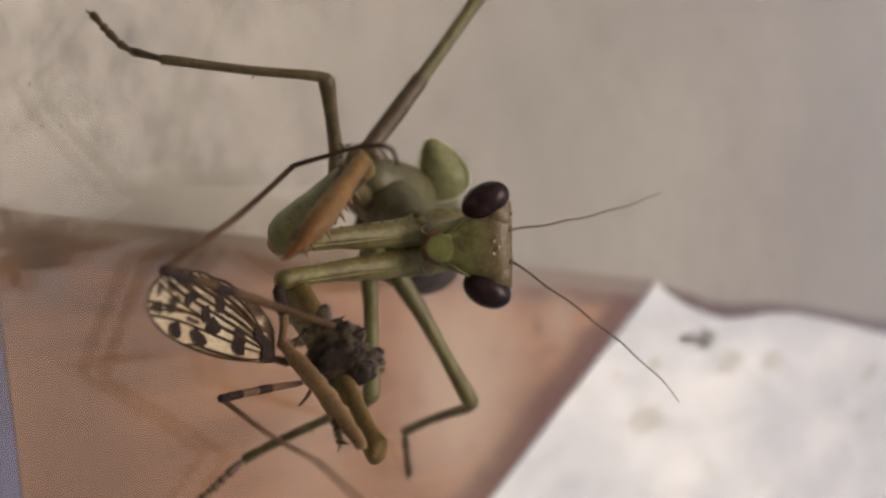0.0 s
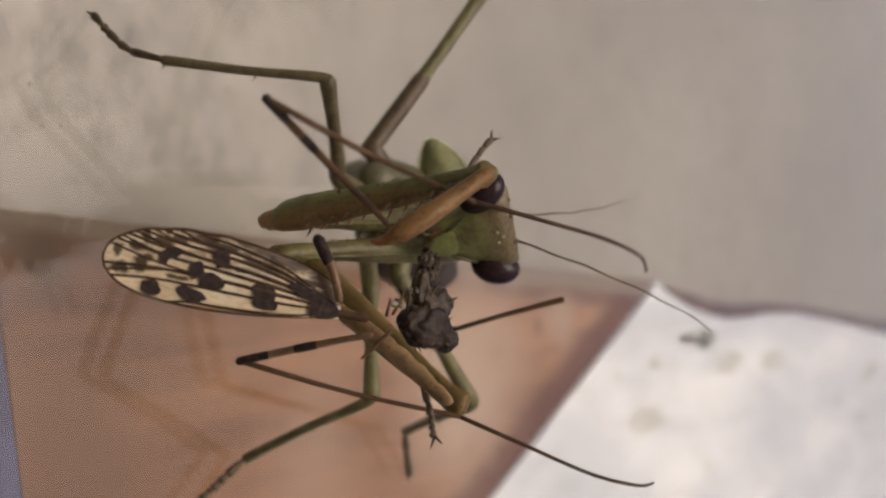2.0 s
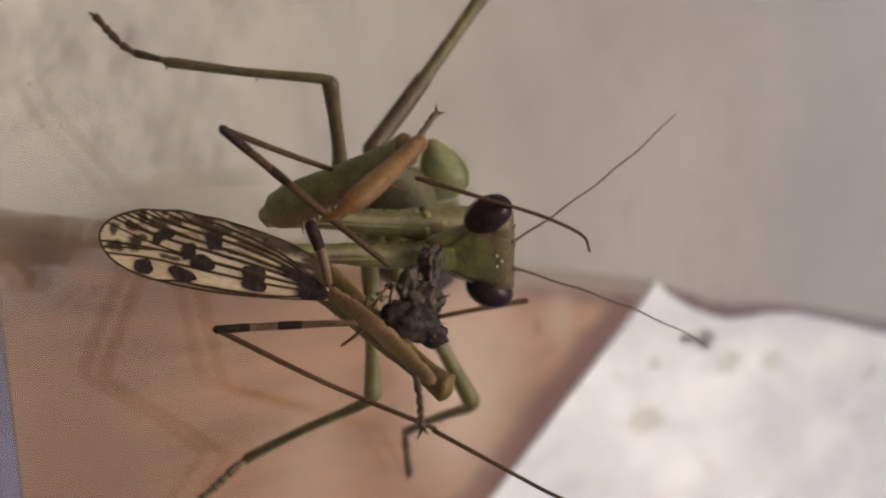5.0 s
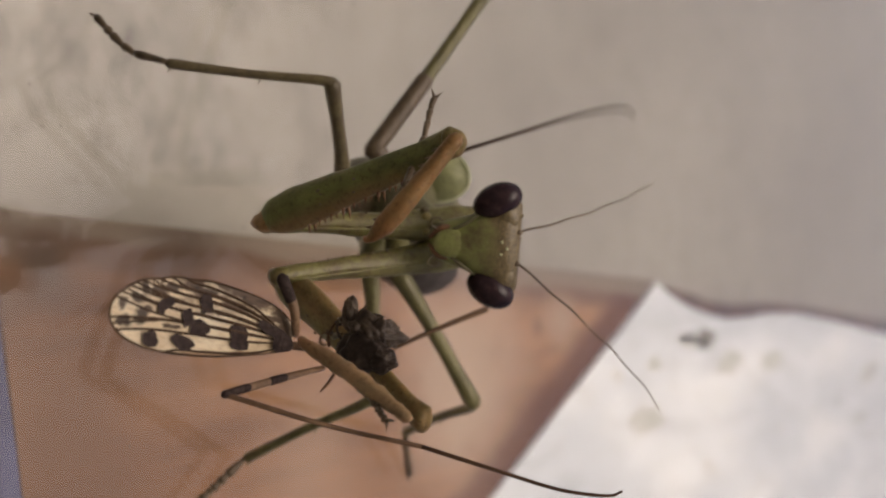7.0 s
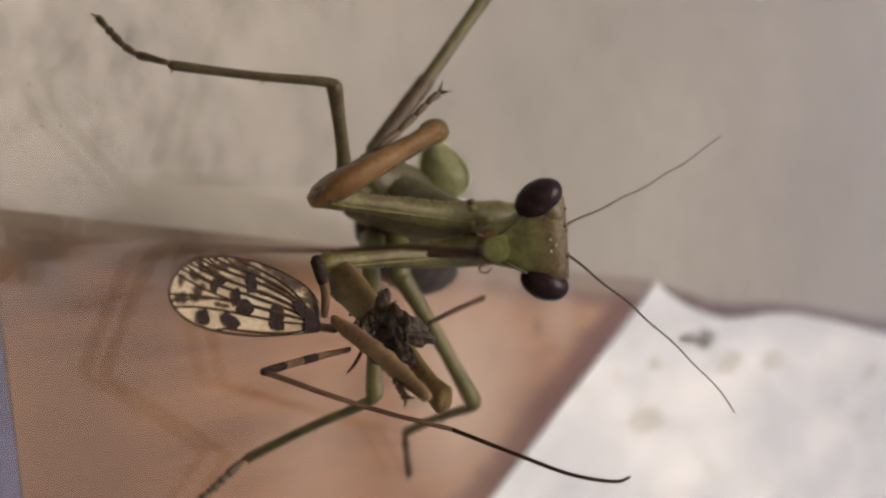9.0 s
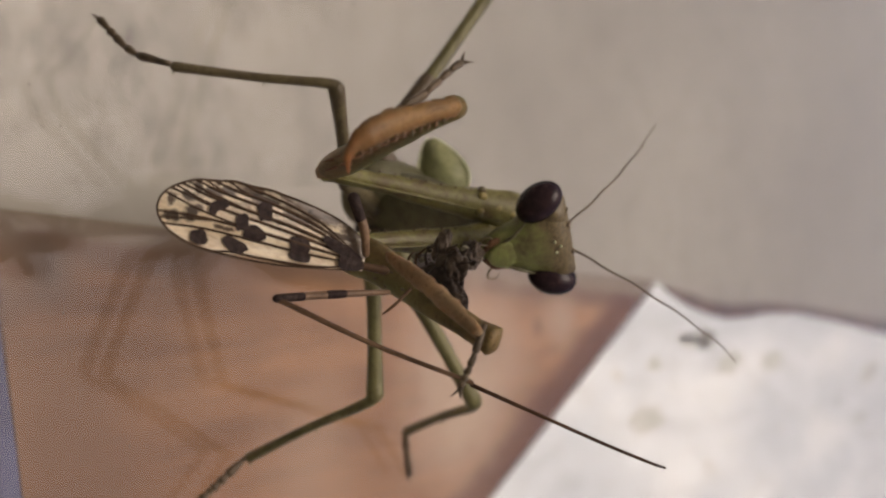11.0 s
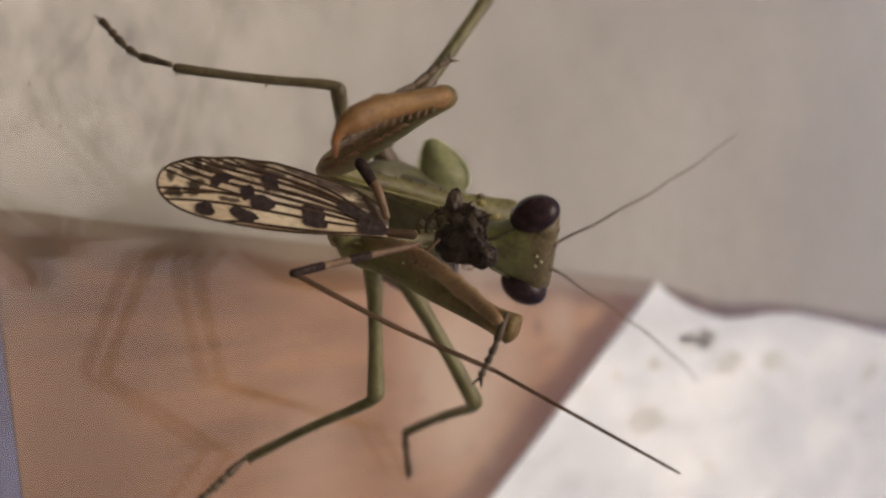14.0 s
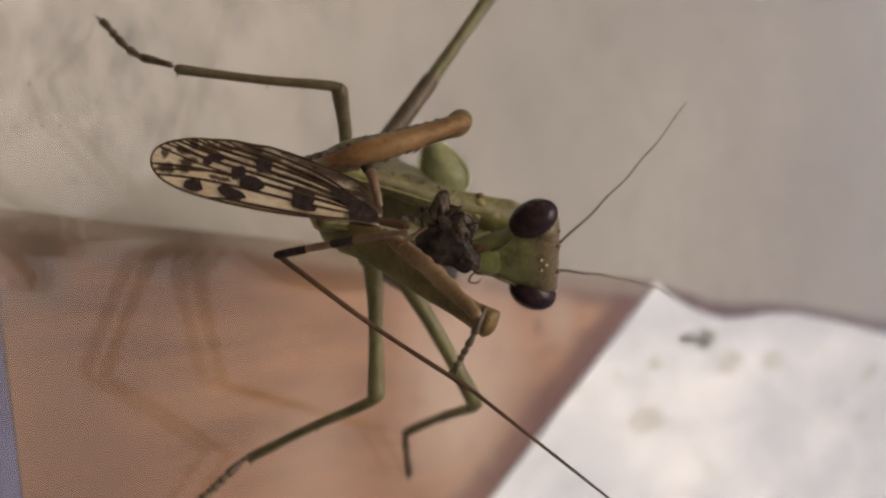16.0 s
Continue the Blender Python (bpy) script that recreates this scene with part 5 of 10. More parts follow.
    walk(ant_low, [
        (0, mm(0.71, -7.24, 23.32, 38.5, -35.8, 39.8)),
        (0.4, mm(0.71, -7.24, 23.32, 38.5, -35.8, 39.8)),
        (0.48, mm(1.36, -7.06, 23.17, 19.9, -17.2, 69.4)),
        (0.5, mm(1.36, -7.06, 23.17, 19.9, -17.2, 69.4)),
        (0.52, mm(1.36, -7.06, 23.17, 19.9, -17.2, 69.4)),
        (0.6, mm(1.95, -6.97, 23.20, 24.0, -18.4, 64.3)),
        (1, mm(1.95, -6.97, 23.20, 24.0, -18.4, 64.3)),
        (1.5, mm(2.74, -6.65, 23.24, 20.7, -9.4, 70.8)),
        (1.7, mm(2.66, -6.67, 22.90, 20.6, -11.2, 70.4)),
        (1.9, mm(1.28, -6.91, 22.74, 32.5, -38.1, 48.8)),
        (2, mm(-0.50, -6.71, 23.29, 26.2, -43.0, 57.1)),
        (2.2, mm(-0.00, -7.09, 23.18, 26.3, -44.0, 56.9)),
        (2.4, mm(1.75, -6.91, 23.08, 25.6, -15.6, 63.2)),
        (2.5, mm(2.56, -7.08, 22.77, 34.6, -2.1, 58.5)),
        (2.6, mm(2.04, -6.93, 23.24, 28.6, -11.3, 61.1)),
        (2.8, mm(1.00, -6.53, 23.89, 35.3, -18.4, 48.9)),
        (3, mm(0.84, -6.91, 23.86, 35.8, -28.8, 45.1)),
        (3.5, mm(0.70, -6.94, 23.70, 36.6, -39.6, 42.6)),
        (4, mm(0.72, -6.98, 23.67, 35.4, -37.8, 44.4)),
        (4.2, mm(0.74, -6.98, 23.33, 33.1, -41.0, 47.6)),
        (6.3, mm(1.71, -6.72, 23.18, 16.6, -34.9, 70.3)),
        (6.5, mm(1.48, -6.93, 23.18, 30.9, -25.3, 53.3)),
        (6.6, mm(0.58, -6.83, 23.27, 30.2, -27.1, 53.9)),
        (6.7, mm(0.86, -7.04, 23.43, 31.8, -36.1, 49.9)),
        (6.9, mm(0.95, -6.98, 23.51, 37.7, -23.9, 43.3)),
        (7, mm(0.84, -7.01, 23.59, 38.0, -23.8, 42.8)),
        (7.1, mm(0.79, -6.91, 23.71, 36.6, -24.5, 45.0)),
        (7.2, mm(0.74, -6.82, 23.84, 35.1, -25.3, 47.1)),
        (7.4, mm(0.41, -6.16, 24.74, 36.7, -31.6, 43.3)),
        (7.45, mm(0.41, -6.16, 24.74, 36.7, -31.6, 43.3)),
        (7.5, mm(0.41, -6.16, 24.74, 36.7, -31.6, 43.3)),
        (7.53, mm(0.41, -6.16, 24.74, 36.7, -31.6, 43.3)),
        (7.6, mm(0.41, -6.16, 24.74, 36.7, -31.6, 43.3)),
        (7.9, mm(0.15, -5.33, 25.73, 50.0, -50.5, 23.5)),
        (7.97, mm(0.15, -5.33, 25.73, 50.0, -50.5, 23.5)),
        (8, mm(0.15, -5.33, 25.73, 50.0, -50.5, 23.5)),
        (8.03, mm(0.15, -5.33, 25.73, 50.0, -50.5, 23.5)),
        (8.3, mm(0.34, -5.18, 25.89, 47.1, -48.0, 27.3)),
        (8.5, mm(0.34, -5.18, 25.89, 47.1, -48.0, 27.3)),
        (8.8, mm(0.34, -5.16, 25.86, 52.4, -45.9, 18.3)),
        (9, mm(0.34, -5.16, 25.86, 52.4, -45.9, 18.3)),
        (9.1, mm(0.34, -5.16, 25.86, 52.4, -45.9, 18.3)),
        (9.2, mm(0.34, -5.16, 25.86, 52.4, -45.9, 18.3)),
        (10.25, mm(0.20, -4.93, 25.93, 34.2, -33.7, 46.8)),
        (11.3, mm(0.02, -4.75, 26.01, 25.6, -29.6, 59.6)),
        (11.5, mm(0.43, -4.78, 25.94, 19.5, -32.3, 67.0)),
        (11.6, mm(1.41, -5.06, 25.26, 23.9, -16.6, 65.0)),
        (11.8, mm(0.43, -4.78, 25.94, 21.0, -33.7, 64.9)),
        (12, mm(0.86, -5.30, 25.74, 32.9, -26.5, 50.1)),
        (12.5, mm(0.51, -5.21, 25.78, 34.2, -33.7, 46.8)),
        (12.7, mm(0.07, -5.44, 25.52, 35.1, -50.0, 44.9)),
        (12.9, mm(1.63, -5.58, 24.64, 33.7, -12.9, 53.7)),
        (13, mm(1.02, -5.26, 25.49, 28.9, -26.1, 55.9)),
        (13.2, mm(0.84, -5.56, 25.25, 34.8, -25.6, 47.5)),
        (13.5, mm(0.58, -5.59, 25.25, 28.3, -37.6, 54.7)),
        (13.7, mm(0.58, -5.59, 25.25, 32.7, -41.3, 48.2)),
        (14, mm(1.15, -5.44, 24.96, 30.8, -22.3, 54.3)),
        (14.1, mm(1.78, -5.96, 24.05, 37.9, 2.9, 57.9)),
        (14.3, mm(0.61, -5.66, 25.14, 30.4, -31.4, 52.7)),
        (14.4, mm(0.44, -5.60, 25.35, 35.8, -23.8, 46.4)),
        (14.43, mm(0.46, -5.69, 25.11, 40.3, -18.1, 40.7)),
        (14.45, mm(0.40, -5.93, 24.90, 44.8, -13.8, 33.6)),
        (14.48, mm(0.20, -6.32, 24.82, 49.1, -11.1, 24.1)),
        (14.5, mm(0.20, -6.32, 24.82, 49.1, -11.1, 24.1)),
        (14.53, mm(0.20, -6.32, 24.82, 49.1, -11.1, 24.1)),
        (14.7, mm(-0.14, -6.59, 24.05, 49.5, -14.5, 21.5)),
        (14.9, mm(0.08, -6.24, 24.20, 49.1, -20.6, 21.2)),
        (15, mm(0.03, -6.85, 24.09, 48.9, -13.9, 23.5)),
        (15.3, mm(0.33, -6.77, 23.83, 48.4, -10.7, 26.4)),
        (15.4, mm(0.69, -6.46, 23.61, 33.5, -31.1, 48.2)),
        (15.44, mm(0.89, -5.86, 24.43, 26.4, -28.6, 58.7)),
        (15.47, mm(1.07, -5.29, 25.26, 19.4, -27.6, 67.8)),
        (15.5, mm(1.07, -5.29, 25.26, 19.4, -27.6, 67.8)),
        (15.53, mm(1.07, -5.29, 25.26, 19.4, -27.6, 67.8)),
        (15.77, mm(1.16, -5.27, 25.25, 14.4, -15.3, 75.8)),
        (16, mm(1.25, -5.25, 25.25, 9.2, -4.8, 82.5)),
    ])
    walk(coxa_up, [
        (0, mm(-1.34, -7.18, 17.76, 6.3, 12.1, -84.2)),
        (0.4, mm(-1.34, -7.18, 17.76, 6.3, 12.1, -84.2)),
        (0.48, mm(-1.68, -7.08, 17.90, -2.0, 18.7, -92.0)),
        (0.5, mm(-1.68, -7.08, 17.90, -2.0, 18.7, -92.0)),
        (0.52, mm(-1.68, -7.08, 17.90, -2.0, 18.7, -92.0)),
        (0.6, mm(-1.34, -6.68, 18.46, -0.7, 27.1, -90.7)),
        (1, mm(-1.34, -6.68, 18.46, -0.7, 27.1, -90.7)),
        (1.5, mm(-1.68, -6.47, 18.73, -2.2, 29.6, -92.5)),
        (1.7, mm(-1.68, -6.47, 18.73, -2.2, 29.6, -92.5)),
        (1.9, mm(-2.02, -6.68, 18.46, 1.2, 25.8, -88.7)),
        (2, mm(-2.02, -6.68, 18.46, 2.0, 25.8, -87.8)),
        (2.2, mm(-2.02, -6.68, 18.46, 2.0, 25.8, -87.8)),
        (2.4, mm(-1.34, -6.47, 18.73, 0.1, 31.2, -89.9)),
        (2.5, mm(-1.34, -6.47, 18.73, 0.1, 31.2, -89.9)),
        (2.6, mm(-1.34, -6.47, 18.73, 0.1, 31.2, -89.9)),
        (2.8, mm(-1.34, -6.68, 18.46, 1.8, 22.9, -88.1)),
        (3, mm(-1.34, -6.68, 18.46, 1.8, 22.9, -88.1)),
        (3.5, mm(-1.34, -6.88, 18.18, 1.1, 19.6, -88.9)),
        (4, mm(-1.51, -6.98, 18.04, 1.1, 19.5, -88.8)),
        (4.2, mm(-1.51, -6.98, 18.04, 1.1, 19.5, -88.8)),
        (6.3, mm(-1.68, -6.68, 18.46, -6.2, 26.5, -96.8)),
        (6.5, mm(-1.68, -6.68, 18.46, -6.2, 26.5, -96.8)),
        (6.6, mm(-1.51, -6.78, 18.32, -2.1, 23.5, -92.3)),
        (6.7, mm(-1.51, -6.78, 18.32, -1.3, 23.5, -91.4)),
        (6.9, mm(-1.51, -6.78, 18.32, 0.2, 27.9, -89.8)),
        (7, mm(-1.51, -6.78, 18.32, 0.2, 27.9, -89.8)),
        (7.1, mm(-1.51, -6.78, 18.32, 0.2, 24.5, -89.7)),
        (7.2, mm(-1.51, -6.78, 18.32, 0.3, 21.6, -89.7)),
        (7.4, mm(-1.51, -5.97, 19.43, -10.9, 22.7, -101.7)),
        (7.45, mm(-1.51, -5.97, 19.43, -10.9, 22.7, -101.7)),
        (7.5, mm(-1.51, -5.97, 19.43, -10.9, 22.7, -101.7)),
        (7.53, mm(-1.51, -5.97, 19.43, -10.9, 22.7, -101.7)),
        (7.6, mm(-1.51, -5.97, 19.43, -10.9, 22.7, -101.7)),
        (7.9, mm(-1.85, -5.47, 20.12, -6.0, 20.5, -96.2)),
        (7.97, mm(-1.85, -5.47, 20.12, -6.0, 20.5, -96.2)),
        (8, mm(-1.85, -5.47, 20.12, -6.0, 20.5, -96.2)),
        (8.03, mm(-1.85, -5.47, 20.12, -6.0, 20.5, -96.2)),
        (8.3, mm(-1.85, -5.27, 20.40, -5.2, 22.4, -95.5)),
        (8.5, mm(-1.85, -5.27, 20.40, -5.2, 22.4, -95.5)),
        (8.8, mm(-1.85, -5.27, 20.40, -5.2, 22.4, -95.5)),
        (9, mm(-1.85, -5.27, 20.40, -5.2, 22.4, -95.5)),
        (9.1, mm(-1.85, -5.27, 20.40, -5.2, 22.4, -95.5)),
        (9.2, mm(-1.85, -5.27, 20.40, -5.2, 22.4, -95.5)),
        (10.25, mm(-2.19, -5.06, 20.67, -7.5, 24.1, -98.1)),
        (11.3, mm(-2.54, -4.86, 20.95, -9.9, 26.0, -100.9)),
        (11.5, mm(-2.54, -4.86, 20.95, -9.9, 26.0, -100.9)),
        (11.6, mm(-2.54, -4.86, 20.95, -9.9, 26.0, -100.9)),
        (11.8, mm(-2.36, -4.86, 20.95, -10.7, 24.3, -101.6)),
        (12, mm(-2.36, -4.86, 20.95, -10.7, 24.3, -101.6)),
        (12.5, mm(-2.36, -4.86, 20.95, -9.0, 23.8, -99.7)),
        (12.7, mm(-2.36, -4.86, 20.95, -9.0, 23.8, -99.7)),
        (12.9, mm(-2.02, -4.96, 20.81, -9.9, 22.1, -100.5)),
        (13, mm(-2.02, -4.96, 20.81, -9.9, 22.1, -100.5)),
        (13.2, mm(-2.02, -4.96, 20.81, -9.9, 22.1, -100.5)),
        (13.5, mm(-2.02, -5.16, 20.54, -14.2, 13.8, -103.7)),
        (13.7, mm(-2.02, -5.16, 20.54, -14.2, 13.8, -103.7)),
        (14, mm(-2.02, -4.96, 20.81, -12.4, 24.8, -103.6)),
        (14.1, mm(-2.02, -4.96, 20.81, -12.4, 24.8, -103.6)),
        (14.3, mm(-2.02, -4.96, 20.81, -12.4, 24.8, -103.6)),
        (14.4, mm(-2.02, -5.16, 20.54, -14.2, 13.8, -103.7)),
        (14.43, mm(-1.79, -5.27, 20.40, -7.1, 15.2, -96.9)),
        (14.45, mm(-1.57, -5.37, 20.26, -0.1, 17.7, -90.1)),
        (14.48, mm(-1.34, -5.47, 20.12, 6.6, 21.7, -83.1)),
        (14.5, mm(-1.34, -5.47, 20.12, 6.6, 21.7, -83.1)),
        (14.53, mm(-1.34, -5.47, 20.12, 6.6, 21.7, -83.1)),
        (14.7, mm(-2.36, -5.47, 20.12, 15.7, 27.9, -72.2)),
        (14.9, mm(-2.02, -5.47, 20.12, 14.8, 27.3, -73.4)),
        (15, mm(-2.02, -5.47, 20.12, 15.6, 25.5, -72.7)),
        (15.3, mm(-2.02, -5.47, 20.12, 18.0, 28.0, -69.4)),
        (15.4, mm(-2.02, -5.47, 20.12, 18.0, 28.0, -69.4)),
        (15.44, mm(-2.02, -5.16, 20.54, 6.0, 32.0, -83.1)),
        (15.47, mm(-2.02, -4.86, 20.95, -8.0, 47.2, -99.9)),
        (15.5, mm(-2.02, -4.86, 20.95, -8.0, 47.2, -99.9)),
        (15.53, mm(-2.02, -4.86, 20.95, -8.0, 47.2, -99.9)),
        (15.77, mm(-2.02, -4.91, 20.88, -10.9, 35.7, -102.9)),
        (16, mm(-2.02, -4.96, 20.81, -14.2, 27.7, -106.0)),
    ])
    walk(femur_up, [
        (0, mm(-0.19, -18.46, 15.34, -126.9, -56.0, -116.5)),
        (0.4, mm(-0.19, -18.46, 15.34, -126.9, -56.0, -116.5)),
        (0.48, mm(-2.07, -18.06, 14.19, -145.8, -73.1, -159.2)),
        (0.5, mm(-2.07, -18.06, 14.19, -145.8, -73.1, -159.2)),
        (0.52, mm(-2.07, -18.06, 14.19, -145.8, -73.1, -159.2)),
        (0.6, mm(-1.47, -17.00, 13.17, -152.6, -77.9, -156.4)),
        (1, mm(-1.47, -17.00, 13.17, -152.6, -77.9, -156.4)),
        (1.5, mm(-2.12, -16.55, 13.00, -148.6, -70.0, -153.7)),
        (1.7, mm(-2.12, -16.55, 13.00, -148.6, -70.0, -153.7)),
        (1.9, mm(-1.78, -17.12, 13.42, -157.7, -74.8, -149.0)),
        (2, mm(-1.62, -17.11, 13.41, -114.1, -81.2, 161.7)),
        (2.2, mm(-1.62, -17.11, 13.41, -146.7, -79.3, -163.3)),
        (2.4, mm(-1.32, -16.39, 12.72, -109.2, -74.5, -149.2)),
        (2.5, mm(-1.32, -16.39, 12.72, -109.2, -74.5, -149.2)),
        (2.6, mm(-1.32, -16.39, 12.72, -137.7, -70.1, -120.7)),
        (2.8, mm(-0.98, -17.36, 13.95, -151.1, -61.8, -106.1)),
        (3, mm(-0.98, -17.36, 13.95, -151.1, -61.8, -106.1)),
        (3.5, mm(-1.13, -17.80, 14.28, -153.7, -60.4, -103.9)),
        (4, mm(-1.29, -17.91, 14.17, -156.0, -62.7, -103.7)),
        (4.2, mm(-1.29, -17.91, 14.17, -147.6, -65.0, -110.2)),
        (6.3, mm(-2.91, -16.99, 13.29, -132.6, -72.9, -126.8)),
        (6.5, mm(-2.91, -16.99, 13.29, -135.2, -75.4, -126.3)),
        (6.6, mm(-1.93, -17.40, 13.69, -109.5, -77.4, -151.3)),
        (6.7, mm(-1.77, -17.41, 13.69, -107.8, -74.1, -150.2)),
        (6.9, mm(-1.47, -17.03, 12.89, -94.4, -74.4, -163.8)),
        (7, mm(-1.47, -17.03, 12.89, -89.7, -74.1, -168.3)),
        (7.1, mm(-1.46, -17.33, 13.51, -153.9, -71.9, -147.3)),
        (7.2, mm(-1.45, -17.56, 14.06, 150.3, -68.6, -134.4)),
        (7.4, mm(-3.68, -16.45, 14.95, 132.4, -70.6, -121.1)),
        (7.45, mm(-3.68, -16.45, 14.95, 132.4, -70.6, -121.1)),
        (7.5, mm(-3.68, -16.45, 14.95, 132.4, -70.6, -121.1)),
        (7.53, mm(-3.68, -16.45, 14.95, 132.4, -70.6, -121.1)),
        (7.6, mm(-3.68, -16.45, 14.95, 132.4, -70.6, -121.1)),
        (7.9, mm(-3.02, -16.27, 16.05, 125.0, -63.0, -110.7)),
        (7.97, mm(-3.02, -16.27, 16.05, 125.0, -63.0, -110.7)),
        (8, mm(-3.02, -16.27, 16.05, 125.0, -63.0, -110.7)),
        (8.03, mm(-3.02, -16.27, 16.05, 125.0, -63.0, -110.7)),
        (8.3, mm(-2.88, -15.94, 15.97, 127.2, -61.8, -111.3)),
        (8.5, mm(-2.88, -15.94, 15.97, 127.2, -61.8, -111.3)),
        (8.8, mm(-2.88, -15.94, 15.97, 127.4, -62.3, -111.7)),
        (9, mm(-2.88, -15.94, 15.97, 127.4, -62.3, -111.7)),
        (9.1, mm(-2.88, -15.94, 15.97, 127.4, -62.3, -111.7)),
        (9.2, mm(-2.88, -15.94, 15.97, 127.4, -62.3, -111.7)),
        (10.25, mm(-3.68, -15.55, 15.94, 125.0, -63.6, -111.1)),
        (11.3, mm(-4.50, -15.10, 15.86, 122.9, -64.9, -110.4)),
        (11.5, mm(-4.50, -15.10, 15.86, 122.9, -64.9, -110.4)),
        (11.6, mm(-4.50, -15.10, 15.86, 122.9, -64.9, -110.4)),
        (11.8, mm(-4.49, -15.22, 16.18, 127.2, -61.0, -110.7)),
        (12, mm(-4.49, -15.22, 16.18, 127.2, -61.0, -110.7)),
        (12.5, mm(-4.16, -15.32, 16.27, 135.0, -59.3, -114.3)),
        (12.7, mm(-4.16, -15.32, 16.27, 135.0, -59.3, -114.3)),
        (12.9, mm(-3.99, -15.53, 16.45, 133.5, -58.0, -112.3)),
        (13, mm(-3.99, -15.53, 16.45, 133.5, -58.0, -112.3)),
        (13.2, mm(-3.99, -15.53, 16.45, 133.5, -58.0, -112.3)),
        (13.5, mm(-4.69, -16.11, 17.78, 119.4, -60.3, -105.6)),
        (13.7, mm(-4.69, -16.11, 17.78, 119.4, -60.3, -105.6)),
        (14, mm(-4.49, -15.20, 15.95, 127.6, -62.2, -111.8)),
        (14.1, mm(-4.49, -15.20, 15.95, 127.6, -62.2, -111.8)),
        (14.3, mm(-4.49, -15.20, 15.95, 127.6, -62.2, -111.8)),
        (14.4, mm(-4.69, -16.11, 17.78, 119.4, -60.3, -105.6)),
        (14.43, mm(-3.14, -16.38, 17.35, 172.2, -67.0, -126.2)),
        (14.45, mm(-1.59, -16.42, 16.73, -118.5, -69.6, -166.0)),
        (14.48, mm(-0.03, -16.17, 15.84, -37.2, -51.2, 137.9)),
        (14.5, mm(-0.03, -16.17, 15.84, -37.2, -51.2, 137.9)),
        (14.53, mm(-0.03, -16.17, 15.84, -37.2, -51.2, 137.9)),
        (14.7, mm(0.77, -15.23, 14.70, -42.4, -46.7, 145.9)),
        (14.9, mm(0.93, -15.34, 14.80, -52.2, -54.2, 158.6)),
        (15, mm(1.09, -15.46, 15.12, -44.2, -45.1, 148.8)),
        (15.3, mm(1.58, -15.05, 14.67, -46.3, -47.5, 151.6)),
        (15.4, mm(1.58, -15.05, 14.67, -45.0, -43.4, 150.2)),
        (15.44, mm(-0.84, -14.93, 14.38, -74.0, -66.6, -179.8)),
        (15.47, mm(-3.37, -12.63, 12.45, -114.8, -77.1, -146.0)),
        (15.5, mm(-3.37, -12.63, 12.45, -114.8, -77.1, -146.0)),
        (15.53, mm(-3.37, -12.63, 12.45, -114.8, -77.1, -146.0)),
        (15.77, mm(-4.13, -14.10, 14.12, -176.1, -73.4, -116.0)),
        (16, mm(-4.85, -14.83, 15.42, 137.0, -67.8, -101.2)),
    ])
